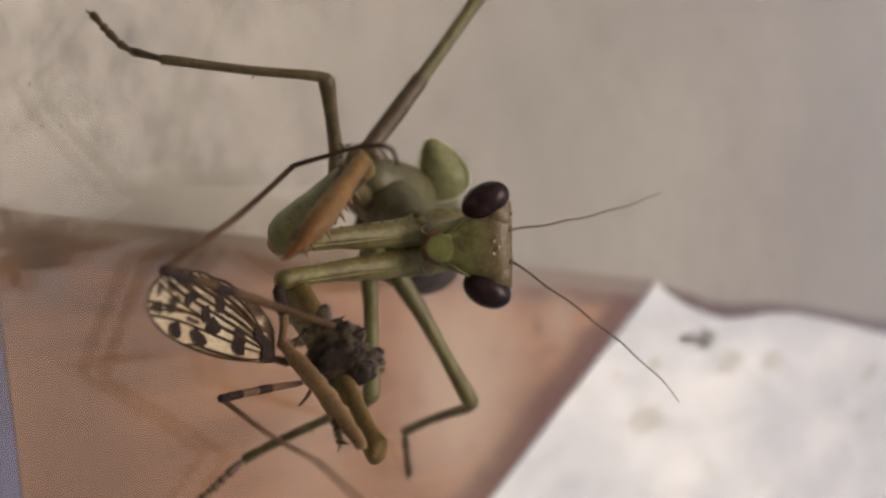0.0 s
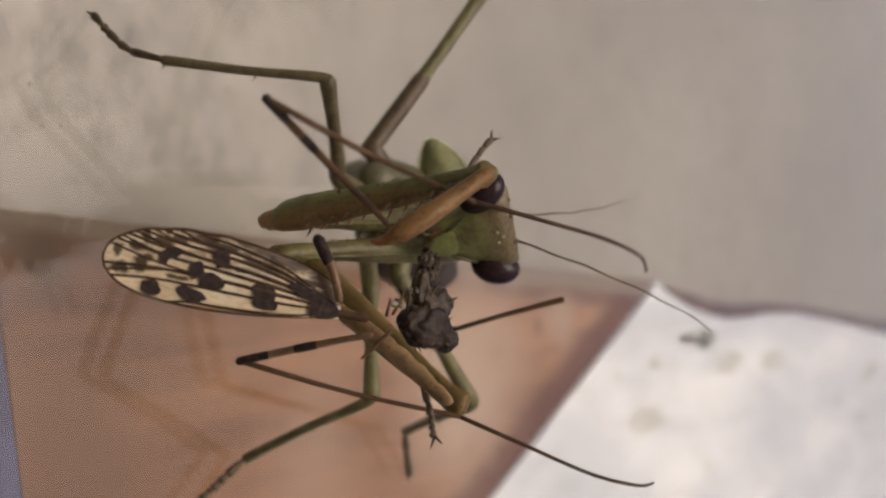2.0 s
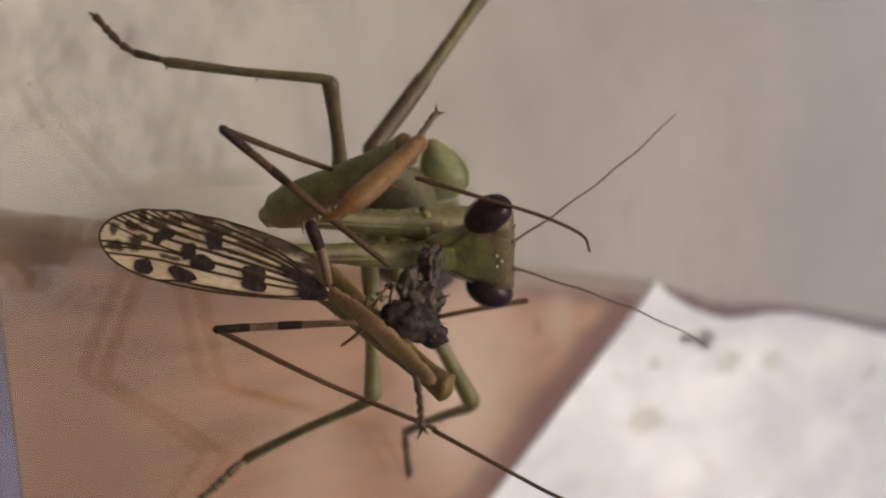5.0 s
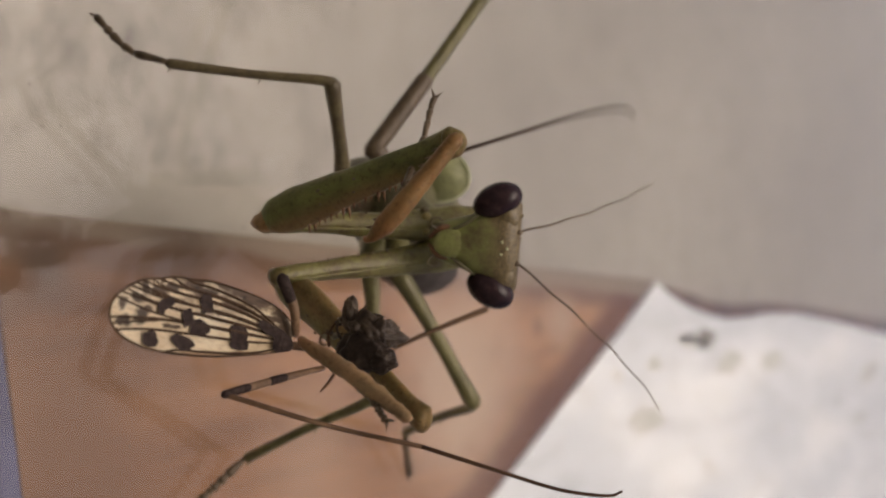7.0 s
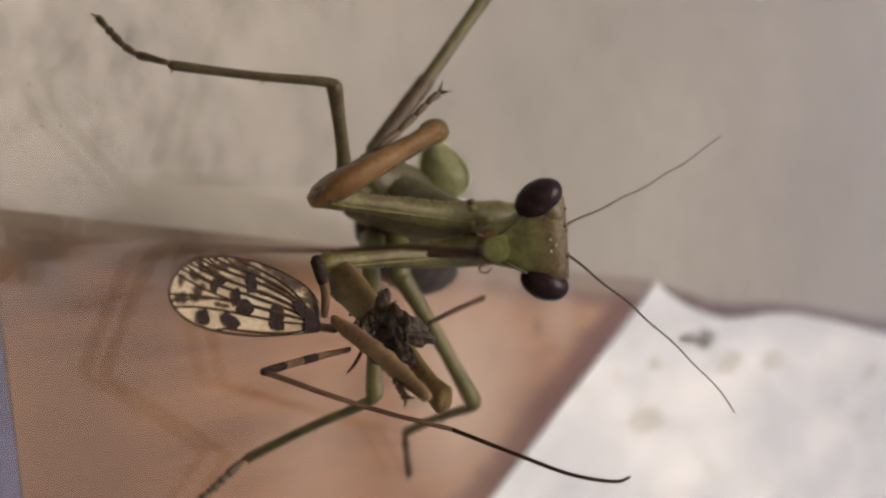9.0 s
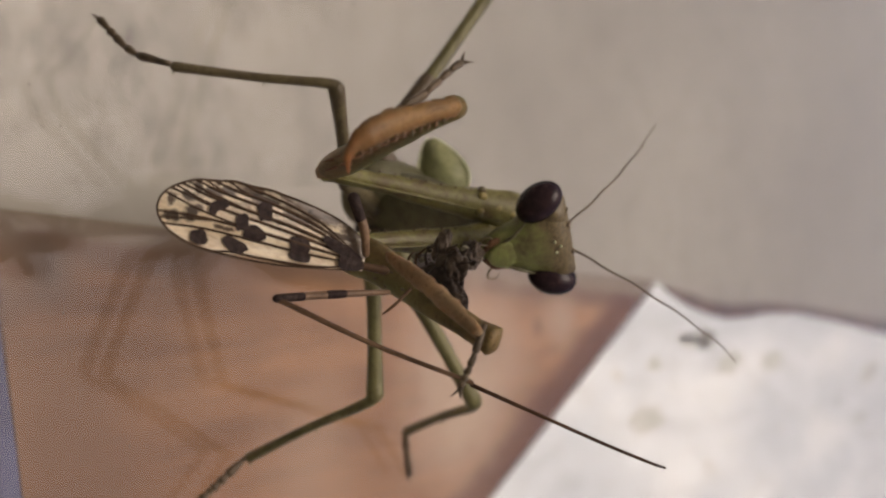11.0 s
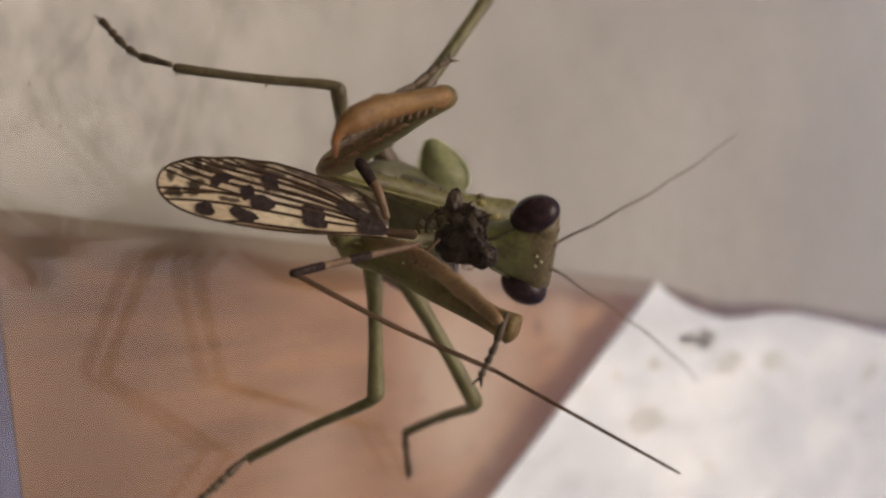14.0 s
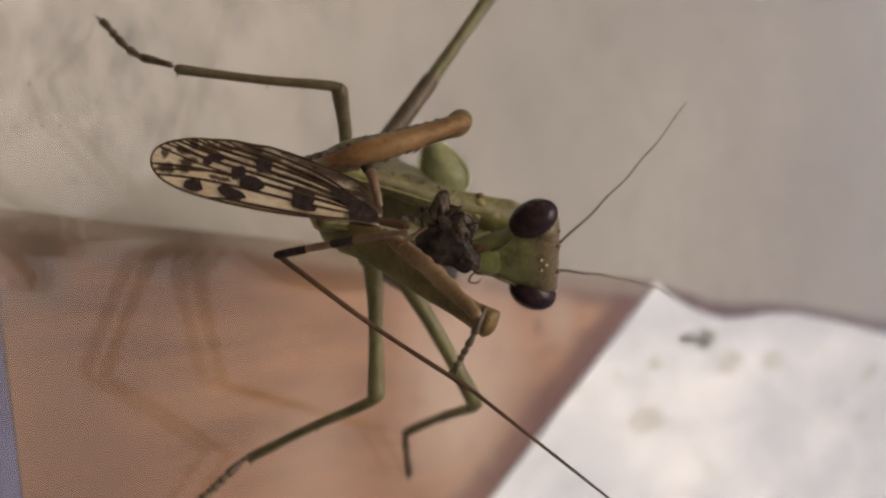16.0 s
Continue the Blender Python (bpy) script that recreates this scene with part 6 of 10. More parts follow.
    walk(tibia_up, [
        (0, mm(-3.80, -26.34, 27.79, 116.7, -12.9, -56.3)),
        (0.4, mm(-3.80, -26.34, 27.79, 116.7, -12.9, -56.3)),
        (0.48, mm(-6.01, -20.17, 28.50, 100.7, 15.9, -56.6)),
        (0.5, mm(-6.01, -20.17, 28.50, 100.7, 15.9, -56.6)),
        (0.52, mm(-6.01, -20.17, 28.50, 100.7, 15.9, -56.6)),
        (0.6, mm(-4.26, -18.83, 27.79, 101.3, 24.4, -53.0)),
        (1, mm(-4.26, -18.83, 27.79, 101.3, 24.4, -53.0)),
        (1.5, mm(-6.57, -19.35, 27.07, 107.1, 16.0, -47.1)),
        (1.7, mm(-6.57, -19.35, 27.07, 107.1, 16.0, -47.1)),
        (1.9, mm(-5.04, -19.68, 27.85, 103.3, 13.2, -54.2)),
        (2, mm(-3.72, -17.03, 28.18, 100.1, 21.3, -55.5)),
        (2.2, mm(-4.21, -18.49, 28.09, 101.0, 18.5, -55.1)),
        (2.4, mm(-4.64, -18.98, 27.14, 105.2, 19.0, -48.9)),
        (2.5, mm(-4.64, -18.98, 27.14, 105.2, 19.0, -48.9)),
        (2.6, mm(-3.84, -21.25, 26.80, 103.4, 7.9, -56.6)),
        (2.8, mm(-2.88, -24.56, 27.16, 104.8, -6.7, -64.6)),
        (3, mm(-2.88, -24.56, 27.16, 104.8, -6.7, -64.6)),
        (3.5, mm(-2.85, -25.37, 27.33, 106.6, -10.2, -65.8)),
        (4, mm(-2.86, -24.98, 27.50, 103.4, -7.8, -66.9)),
        (4.2, mm(-3.40, -24.26, 27.76, 104.6, -5.9, -64.2)),
        (6.3, mm(-5.45, -21.00, 27.59, 101.8, 4.8, -60.4)),
        (6.5, mm(-5.07, -20.54, 27.76, 97.4, 8.3, -63.9)),
        (6.6, mm(-4.70, -19.53, 28.28, 105.9, 25.2, -45.9)),
        (6.7, mm(-5.23, -20.00, 28.08, 105.8, 18.4, -48.2)),
        (6.9, mm(-5.21, -18.72, 27.29, 115.8, 28.9, -27.7)),
        (7, mm(-5.37, -18.44, 27.27, 115.7, 29.0, -27.9)),
        (7.1, mm(-5.25, -20.37, 27.74, 121.2, 35.1, -37.3)),
        (7.2, mm(-5.15, -21.95, 28.00, 124.8, 39.7, -48.1)),
        (7.4, mm(-6.17, -21.18, 29.06, 114.0, 35.8, -63.3)),
        (7.45, mm(-6.17, -21.18, 29.06, 114.0, 35.8, -63.3)),
        (7.5, mm(-6.17, -21.18, 29.06, 114.0, 35.8, -63.3)),
        (7.53, mm(-6.17, -21.18, 29.06, 114.0, 35.8, -63.3)),
        (7.6, mm(-6.17, -21.18, 29.06, 114.0, 35.8, -63.3)),
        (7.9, mm(-5.35, -23.02, 29.42, 115.7, 27.7, -62.4)),
        (7.97, mm(-5.35, -23.02, 29.42, 115.7, 27.7, -62.4)),
        (8, mm(-5.35, -23.02, 29.42, 115.7, 27.7, -62.4)),
        (8.03, mm(-5.35, -23.02, 29.42, 115.7, 27.7, -62.4)),
        (8.3, mm(-5.36, -22.93, 29.19, 116.8, 43.6, -58.9)),
        (8.5, mm(-5.36, -22.93, 29.19, 116.8, 43.6, -58.9)),
        (8.8, mm(-5.37, -22.80, 29.25, 119.1, 18.6, -60.3)),
        (9, mm(-5.37, -22.80, 29.25, 119.1, 18.6, -60.3)),
        (9.1, mm(-5.37, -22.80, 29.25, 119.1, 18.6, -60.3)),
        (9.2, mm(-5.37, -22.80, 29.25, 119.1, 18.6, -60.3)),
        (10.25, mm(-6.00, -22.18, 29.37, 146.6, 16.4, -62.9)),
        (11.3, mm(-6.65, -21.48, 29.43, 166.9, 10.8, -74.2)),
        (11.5, mm(-6.65, -21.48, 29.43, 166.9, 10.8, -74.2)),
        (11.6, mm(-6.65, -21.48, 29.43, 166.9, 10.8, -74.2)),
        (11.8, mm(-6.97, -22.41, 29.30, 167.9, 7.8, -74.0)),
        (12, mm(-6.97, -22.41, 29.30, 167.9, 7.8, -74.0)),
        (12.5, mm(-7.21, -22.68, 29.17, 169.7, 6.3, -72.8)),
        (12.7, mm(-7.21, -22.68, 29.17, 169.7, 6.3, -72.8)),
        (12.9, mm(-6.90, -23.24, 29.19, 167.5, 5.7, -75.0)),
        (13, mm(-6.90, -23.24, 29.19, 167.5, 5.7, -75.0)),
        (13.2, mm(-6.90, -23.24, 29.19, 167.5, 5.7, -75.0)),
        (13.5, mm(-6.62, -23.64, 30.82, 164.8, 10.1, -76.5)),
        (13.7, mm(-6.62, -23.64, 30.82, 164.8, 10.1, -76.5)),
        (14, mm(-7.00, -22.09, 29.22, 166.0, 11.1, -75.0)),
        (14.1, mm(-7.00, -22.09, 29.22, 166.0, 11.1, -75.0)),
        (14.3, mm(-7.00, -22.09, 29.22, 166.0, 11.1, -75.0)),
        (14.4, mm(-6.62, -23.64, 30.82, 164.8, 10.1, -76.5)),
        (14.43, mm(-6.49, -21.56, 31.14, 130.0, -1.0, -65.8)),
        (14.45, mm(-6.49, -18.25, 30.76, 95.4, -8.5, -52.3)),
        (14.48, mm(-6.78, -10.68, 27.57, 54.0, 2.1, -1.7)),
        (14.5, mm(-6.78, -10.68, 27.57, 54.0, 2.1, -1.7)),
        (14.53, mm(-6.78, -10.68, 27.57, 54.0, 2.1, -1.7)),
        (14.7, mm(-7.45, -10.26, 25.70, 44.2, -41.4, 30.7)),
        (14.9, mm(-6.97, -12.85, 27.00, 93.5, -11.9, -37.9)),
        (15, mm(-7.67, -10.76, 25.83, 47.4, -35.2, 24.7)),
        (15.3, mm(-7.04, -11.00, 25.80, 37.4, -49.8, 41.7)),
        (15.4, mm(-7.57, -10.42, 25.07, 41.0, -45.3, 36.1)),
        (15.44, mm(-6.61, -15.55, 28.13, 100.8, -27.7, -51.6)),
        (15.47, mm(-6.06, -15.05, 27.02, 97.6, 15.3, -60.9)),
        (15.5, mm(-6.06, -15.05, 27.02, 97.6, 15.3, -60.9)),
        (15.53, mm(-6.06, -15.05, 27.02, 97.6, 15.3, -60.9)),
        (15.77, mm(-5.94, -18.43, 28.46, 92.3, 19.3, -66.1)),
        (16, mm(-5.92, -20.81, 29.29, 87.6, 25.8, -70.3)),
    ])
    walk(tarsus_up, [
        (0, mm(-1.31, -29.60, 28.47, -67.0, 29.2, 119.8)),
        (0.4, mm(-1.31, -29.60, 28.47, -67.0, 29.2, 119.8)),
        (0.48, mm(-3.57, -23.39, 26.88, -43.4, 9.6, 123.1)),
        (0.5, mm(-3.57, -23.39, 26.88, -43.4, 9.6, 123.1)),
        (0.52, mm(-3.57, -23.39, 26.88, -43.4, 9.6, 123.1)),
        (0.6, mm(-1.73, -21.70, 25.52, -39.6, 1.5, 125.7)),
        (1, mm(-1.73, -21.70, 25.52, -39.6, 1.5, 125.7)),
        (1.5, mm(-3.55, -22.12, 25.44, -47.4, 9.4, 130.0)),
        (1.7, mm(-3.55, -22.12, 25.44, -47.4, 9.4, 130.0)),
        (1.9, mm(-2.41, -22.85, 26.45, -43.3, 7.1, 125.7)),
        (2, mm(-1.28, -20.09, 26.15, -37.3, 0.0, 123.6)),
        (2.2, mm(-1.71, -21.60, 26.27, -40.7, 3.5, 125.5)),
        (2.4, mm(-1.77, -21.79, 25.28, -45.3, 7.3, 129.1)),
        (2.5, mm(-1.77, -21.79, 25.28, -45.3, 7.3, 129.1)),
        (2.6, mm(-1.32, -24.58, 25.81, -47.3, 12.1, 125.9)),
        (2.8, mm(-0.92, -28.22, 27.34, -57.3, 22.7, 122.5)),
        (3, mm(-0.92, -28.22, 27.34, -57.3, 22.7, 122.5)),
        (3.5, mm(-0.98, -29.03, 27.79, -56.8, 22.0, 123.5)),
        (4, mm(-1.06, -28.70, 27.77, -57.6, 23.9, 119.3)),
        (4.2, mm(-1.40, -27.92, 27.88, -52.1, 19.5, 120.8)),
        (6.3, mm(-3.18, -24.52, 26.86, -37.9, 5.6, 119.7)),
        (6.5, mm(-3.06, -24.16, 26.74, -39.3, 6.1, 121.1)),
        (6.6, mm(-1.79, -22.04, 25.96, -41.8, 1.3, 129.4)),
        (6.7, mm(-2.31, -22.78, 26.27, -42.9, 3.8, 128.8)),
        (6.9, mm(-1.63, -20.12, 24.71, -50.6, 6.6, 142.5)),
        (7, mm(-1.80, -19.84, 24.68, -51.2, 8.3, 141.4)),
        (7.1, mm(-0.57, -23.54, 23.27, -49.1, -34.1, 158.6)),
        (7.2, mm(-1.47, -25.69, 23.05, -42.7, -42.2, 146.8)),
        (7.4, mm(-3.64, -25.88, 24.63, -31.1, -34.0, 128.8)),
        (7.45, mm(-3.64, -25.88, 24.63, -31.1, -34.0, 128.8)),
        (7.5, mm(-3.64, -25.88, 24.63, -31.1, -34.0, 128.8)),
        (7.53, mm(-3.64, -25.88, 24.63, -31.1, -34.0, 128.8)),
        (7.6, mm(-3.64, -25.88, 24.63, -31.1, -34.0, 128.8)),
        (7.9, mm(-2.50, -28.14, 25.82, -33.3, -31.6, 131.6)),
        (7.97, mm(-2.50, -28.14, 25.82, -33.3, -31.6, 131.6)),
        (8, mm(-2.50, -28.14, 25.82, -33.3, -31.6, 131.6)),
        (8.03, mm(-2.50, -28.14, 25.82, -33.3, -31.6, 131.6)),
        (8.3, mm(-2.72, -26.98, 23.90, -38.3, -46.0, 139.8)),
        (8.5, mm(-2.72, -26.98, 23.90, -38.3, -46.0, 139.8)),
        (8.8, mm(-2.11, -28.19, 26.69, -35.0, -19.5, 131.0)),
        (9, mm(-2.11, -28.19, 26.69, -35.0, -19.5, 131.0)),
        (9.1, mm(-2.11, -28.19, 26.69, -35.0, -19.5, 131.0)),
        (9.2, mm(-2.11, -28.19, 26.69, -35.0, -19.5, 131.0)),
        (10.25, mm(-2.97, -27.78, 27.06, -34.4, -18.5, 129.7)),
        (11.3, mm(-4.63, -27.42, 28.19, -31.5, -8.1, 121.1)),
        (11.5, mm(-4.63, -27.42, 28.19, -31.5, -8.1, 121.1)),
        (11.6, mm(-4.63, -27.42, 28.19, -31.5, -8.1, 121.1)),
        (11.8, mm(-4.91, -28.42, 28.40, -30.9, -6.2, 119.3)),
        (12, mm(-4.91, -28.42, 28.40, -30.9, -6.2, 119.3)),
        (12.5, mm(-5.01, -28.67, 28.46, -30.3, -4.0, 117.4)),
        (12.7, mm(-5.01, -28.67, 28.46, -30.3, -4.0, 117.4)),
        (12.9, mm(-4.96, -29.32, 28.55, -31.5, -4.6, 119.1)),
        (13, mm(-4.96, -29.32, 28.55, -31.5, -4.6, 119.1)),
        (13.2, mm(-4.96, -29.32, 28.55, -31.5, -4.6, 119.1)),
        (13.5, mm(-4.87, -29.68, 29.63, -29.4, -4.7, 116.7)),
        (13.7, mm(-4.87, -29.68, 29.63, -29.4, -4.7, 116.7)),
        (14, mm(-5.08, -28.06, 27.93, -29.6, -6.0, 117.6)),
        (14.1, mm(-5.08, -28.06, 27.93, -29.6, -6.0, 117.6)),
        (14.3, mm(-5.08, -28.06, 27.93, -29.6, -6.0, 117.6)),
        (14.4, mm(-4.87, -29.68, 29.63, -29.4, -4.7, 116.7)),
        (14.43, mm(-3.46, -27.27, 31.34, -43.5, 6.1, 127.3)),
        (14.45, mm(-5.22, -19.40, 30.72, -66.1, 28.4, 122.7)),
        (14.48, mm(-4.69, -10.26, 27.14, -67.1, 28.7, 136.1)),
        (14.5, mm(-4.69, -10.26, 27.14, -67.1, 28.7, 136.1)),
        (14.53, mm(-4.69, -10.26, 27.14, -67.1, 28.7, 136.1)),
        (14.7, mm(-6.10, -8.97, 26.73, -97.3, 52.5, 137.5)),
        (14.9, mm(-5.35, -13.63, 27.08, -117.2, 59.7, 127.9)),
        (15, mm(-6.11, -9.56, 26.69, -88.5, 47.3, 139.9)),
        (15.3, mm(-6.03, -9.62, 27.05, -123.4, 63.5, 126.6)),
        (15.4, mm(-4.94, -8.02, 28.00, -77.9, 67.3, 175.8)),
        (15.44, mm(-4.07, -18.27, 29.92, -102.3, 68.1, 150.2)),
        (15.47, mm(-3.89, -18.46, 25.45, -102.3, 68.8, 151.0)),
        (15.5, mm(-3.89, -18.46, 25.45, -102.3, 68.8, 151.0)),
        (15.53, mm(-3.89, -18.46, 25.45, -102.3, 68.8, 151.0)),
        (15.77, mm(-4.18, -21.93, 26.57, -141.0, 70.0, 118.1)),
        (16, mm(-4.51, -24.24, 26.92, -176.4, 67.8, 92.4)),
    ])
    walk(coxa_low, [
        (0, mm(0.45, -6.88, 17.33, 7.0, 8.6, -83.9)),
        (0.4, mm(0.45, -6.88, 17.33, 7.0, 8.6, -83.9)),
        (0.48, mm(0.10, -6.78, 17.47, 6.3, 8.7, -84.5)),
        (0.5, mm(0.10, -6.78, 17.47, 6.3, 8.7, -84.5)),
        (0.52, mm(0.10, -6.78, 17.47, 6.3, 8.7, -84.5)),
        (0.6, mm(0.45, -6.37, 18.03, 3.3, 14.3, -86.9)),
        (1, mm(0.45, -6.37, 18.03, 3.3, 14.3, -86.9)),
        (1.5, mm(0.10, -6.17, 18.31, 6.8, 3.8, -84.6)),
        (1.7, mm(0.10, -6.17, 18.31, 6.8, 3.8, -84.6)),
        (1.9, mm(-0.24, -6.37, 18.03, 2.7, 17.3, -87.3)),
        (2, mm(-0.24, -6.37, 18.03, 2.7, 17.3, -87.3)),
        (2.2, mm(-0.24, -6.37, 18.03, 2.7, 17.3, -87.3)),
        (2.4, mm(0.45, -6.17, 18.31, 2.4, 17.6, -87.6)),
        (2.5, mm(0.45, -6.17, 18.31, 2.4, 17.6, -87.6)),
        (2.6, mm(0.45, -6.17, 18.31, 2.4, 17.6, -87.6)),
        (2.8, mm(0.45, -6.37, 18.03, 2.4, 17.3, -87.6)),
        (3, mm(0.45, -6.37, 18.03, 2.4, 17.3, -87.6)),
        (3.5, mm(0.45, -6.57, 17.75, 1.6, 16.9, -88.4)),
        (4, mm(0.28, -6.67, 17.61, 1.7, 15.3, -88.4)),
        (4.2, mm(0.28, -6.67, 17.61, 1.7, 15.3, -88.4)),
        (6.3, mm(0.10, -6.37, 18.03, -2.5, 10.3, -92.2)),
        (6.5, mm(0.10, -6.37, 18.03, -2.5, 10.3, -92.2)),
        (6.6, mm(0.28, -6.47, 17.89, 1.7, 14.1, -88.4)),
        (6.7, mm(0.28, -6.47, 17.89, 6.6, 17.6, -83.4)),
        (6.9, mm(0.28, -6.47, 17.89, 6.6, 17.6, -83.4)),
        (7, mm(0.28, -6.47, 17.89, 6.6, 17.6, -83.4)),
        (7.1, mm(0.28, -6.47, 17.89, 6.6, 17.6, -83.4)),
        (7.2, mm(0.28, -6.47, 17.89, 6.6, 17.6, -83.4)),
        (7.4, mm(0.28, -5.66, 19.00, 4.9, 18.5, -85.0)),
        (7.45, mm(0.28, -5.66, 19.00, 4.9, 18.5, -85.0)),
        (7.5, mm(0.28, -5.66, 19.00, 4.9, 18.5, -85.0)),
        (7.53, mm(0.28, -5.66, 19.00, 4.9, 18.5, -85.0)),
        (7.6, mm(0.28, -5.66, 19.00, 4.9, 18.5, -85.0)),
        (7.9, mm(-0.07, -5.15, 19.70, 4.3, 17.6, -85.7)),
        (7.97, mm(-0.07, -5.15, 19.70, 4.3, 17.6, -85.7)),
        (8, mm(-0.07, -5.15, 19.70, 4.3, 17.6, -85.7)),
        (8.03, mm(-0.07, -5.15, 19.70, 4.3, 17.6, -85.7)),
        (8.3, mm(-0.07, -4.95, 19.98, 4.2, 21.2, -85.6)),
        (8.5, mm(-0.07, -4.95, 19.98, 4.2, 21.2, -85.6)),
        (8.8, mm(-0.07, -4.95, 19.98, 4.3, 17.9, -85.7)),
        (9, mm(-0.07, -4.95, 19.98, 4.3, 17.9, -85.7)),
        (9.1, mm(-0.07, -4.95, 19.98, 4.3, 17.9, -85.7)),
        (9.2, mm(-0.07, -4.95, 19.98, 4.3, 17.9, -85.7)),
        (10.25, mm(-0.41, -4.75, 20.26, 3.2, 18.1, -86.8)),
        (11.3, mm(-0.76, -4.55, 20.54, 2.1, 18.4, -87.9)),
        (11.5, mm(-0.76, -4.55, 20.54, 2.1, 18.4, -87.9)),
        (11.6, mm(-0.76, -4.55, 20.54, 2.1, 18.4, -87.9)),
        (11.8, mm(-0.59, -4.55, 20.54, -1.2, 16.9, -91.2)),
        (12, mm(-0.59, -4.55, 20.54, -1.2, 16.9, -91.2)),
        (12.5, mm(-0.59, -4.55, 20.54, -0.4, 16.8, -90.4)),
        (12.7, mm(-0.59, -4.55, 20.54, -0.4, 16.8, -90.4)),
        (12.9, mm(-0.24, -4.65, 20.40, -0.5, 13.9, -90.5)),
        (13, mm(-0.24, -4.65, 20.40, -0.5, 13.9, -90.5)),
        (13.2, mm(-0.24, -4.65, 20.40, -0.5, 13.9, -90.5)),
        (13.5, mm(-0.24, -4.85, 20.12, -5.5, 16.7, -95.4)),
        (13.7, mm(-0.24, -4.85, 20.12, -5.5, 16.7, -95.4)),
        (14, mm(-0.24, -4.65, 20.40, -2.2, 14.0, -92.1)),
        (14.1, mm(-0.24, -4.65, 20.40, -2.2, 14.0, -92.1)),
        (14.3, mm(-0.24, -4.65, 20.40, -2.2, 14.0, -92.1)),
        (14.4, mm(-0.24, -4.85, 20.12, -5.5, 16.7, -95.4)),
        (14.43, mm(-0.01, -4.95, 19.98, -2.6, 14.5, -92.5)),
        (14.45, mm(0.22, -5.05, 19.84, 0.3, 12.5, -89.7)),
        (14.48, mm(0.45, -5.15, 19.70, 3.4, 10.8, -87.0)),
        (14.5, mm(0.45, -5.15, 19.70, 3.4, 10.8, -87.0)),
        (14.53, mm(0.45, -5.15, 19.70, 3.4, 10.8, -87.0)),
        (14.7, mm(-0.59, -5.15, 19.70, 13.4, 29.8, -74.6)),
        (14.9, mm(-0.24, -5.15, 19.70, 14.0, 27.7, -74.2)),
        (15, mm(-0.24, -5.15, 19.70, 14.0, 27.7, -74.2)),
        (15.3, mm(-0.24, -5.15, 19.70, 15.6, 26.3, -72.6)),
        (15.4, mm(-0.24, -5.15, 19.70, 15.6, 26.3, -72.6)),
        (15.44, mm(-0.24, -4.85, 20.12, 9.1, 25.0, -80.1)),
        (15.47, mm(-0.24, -4.55, 20.54, 2.7, 25.3, -87.1)),
        (15.5, mm(-0.24, -4.55, 20.54, 2.7, 25.3, -87.1)),
        (15.53, mm(-0.24, -4.55, 20.54, 2.7, 25.3, -87.1)),
        (15.77, mm(-0.24, -4.60, 20.47, -2.2, 24.2, -92.3)),
        (16, mm(-0.24, -4.65, 20.40, -7.0, 23.8, -97.5)),
    ])
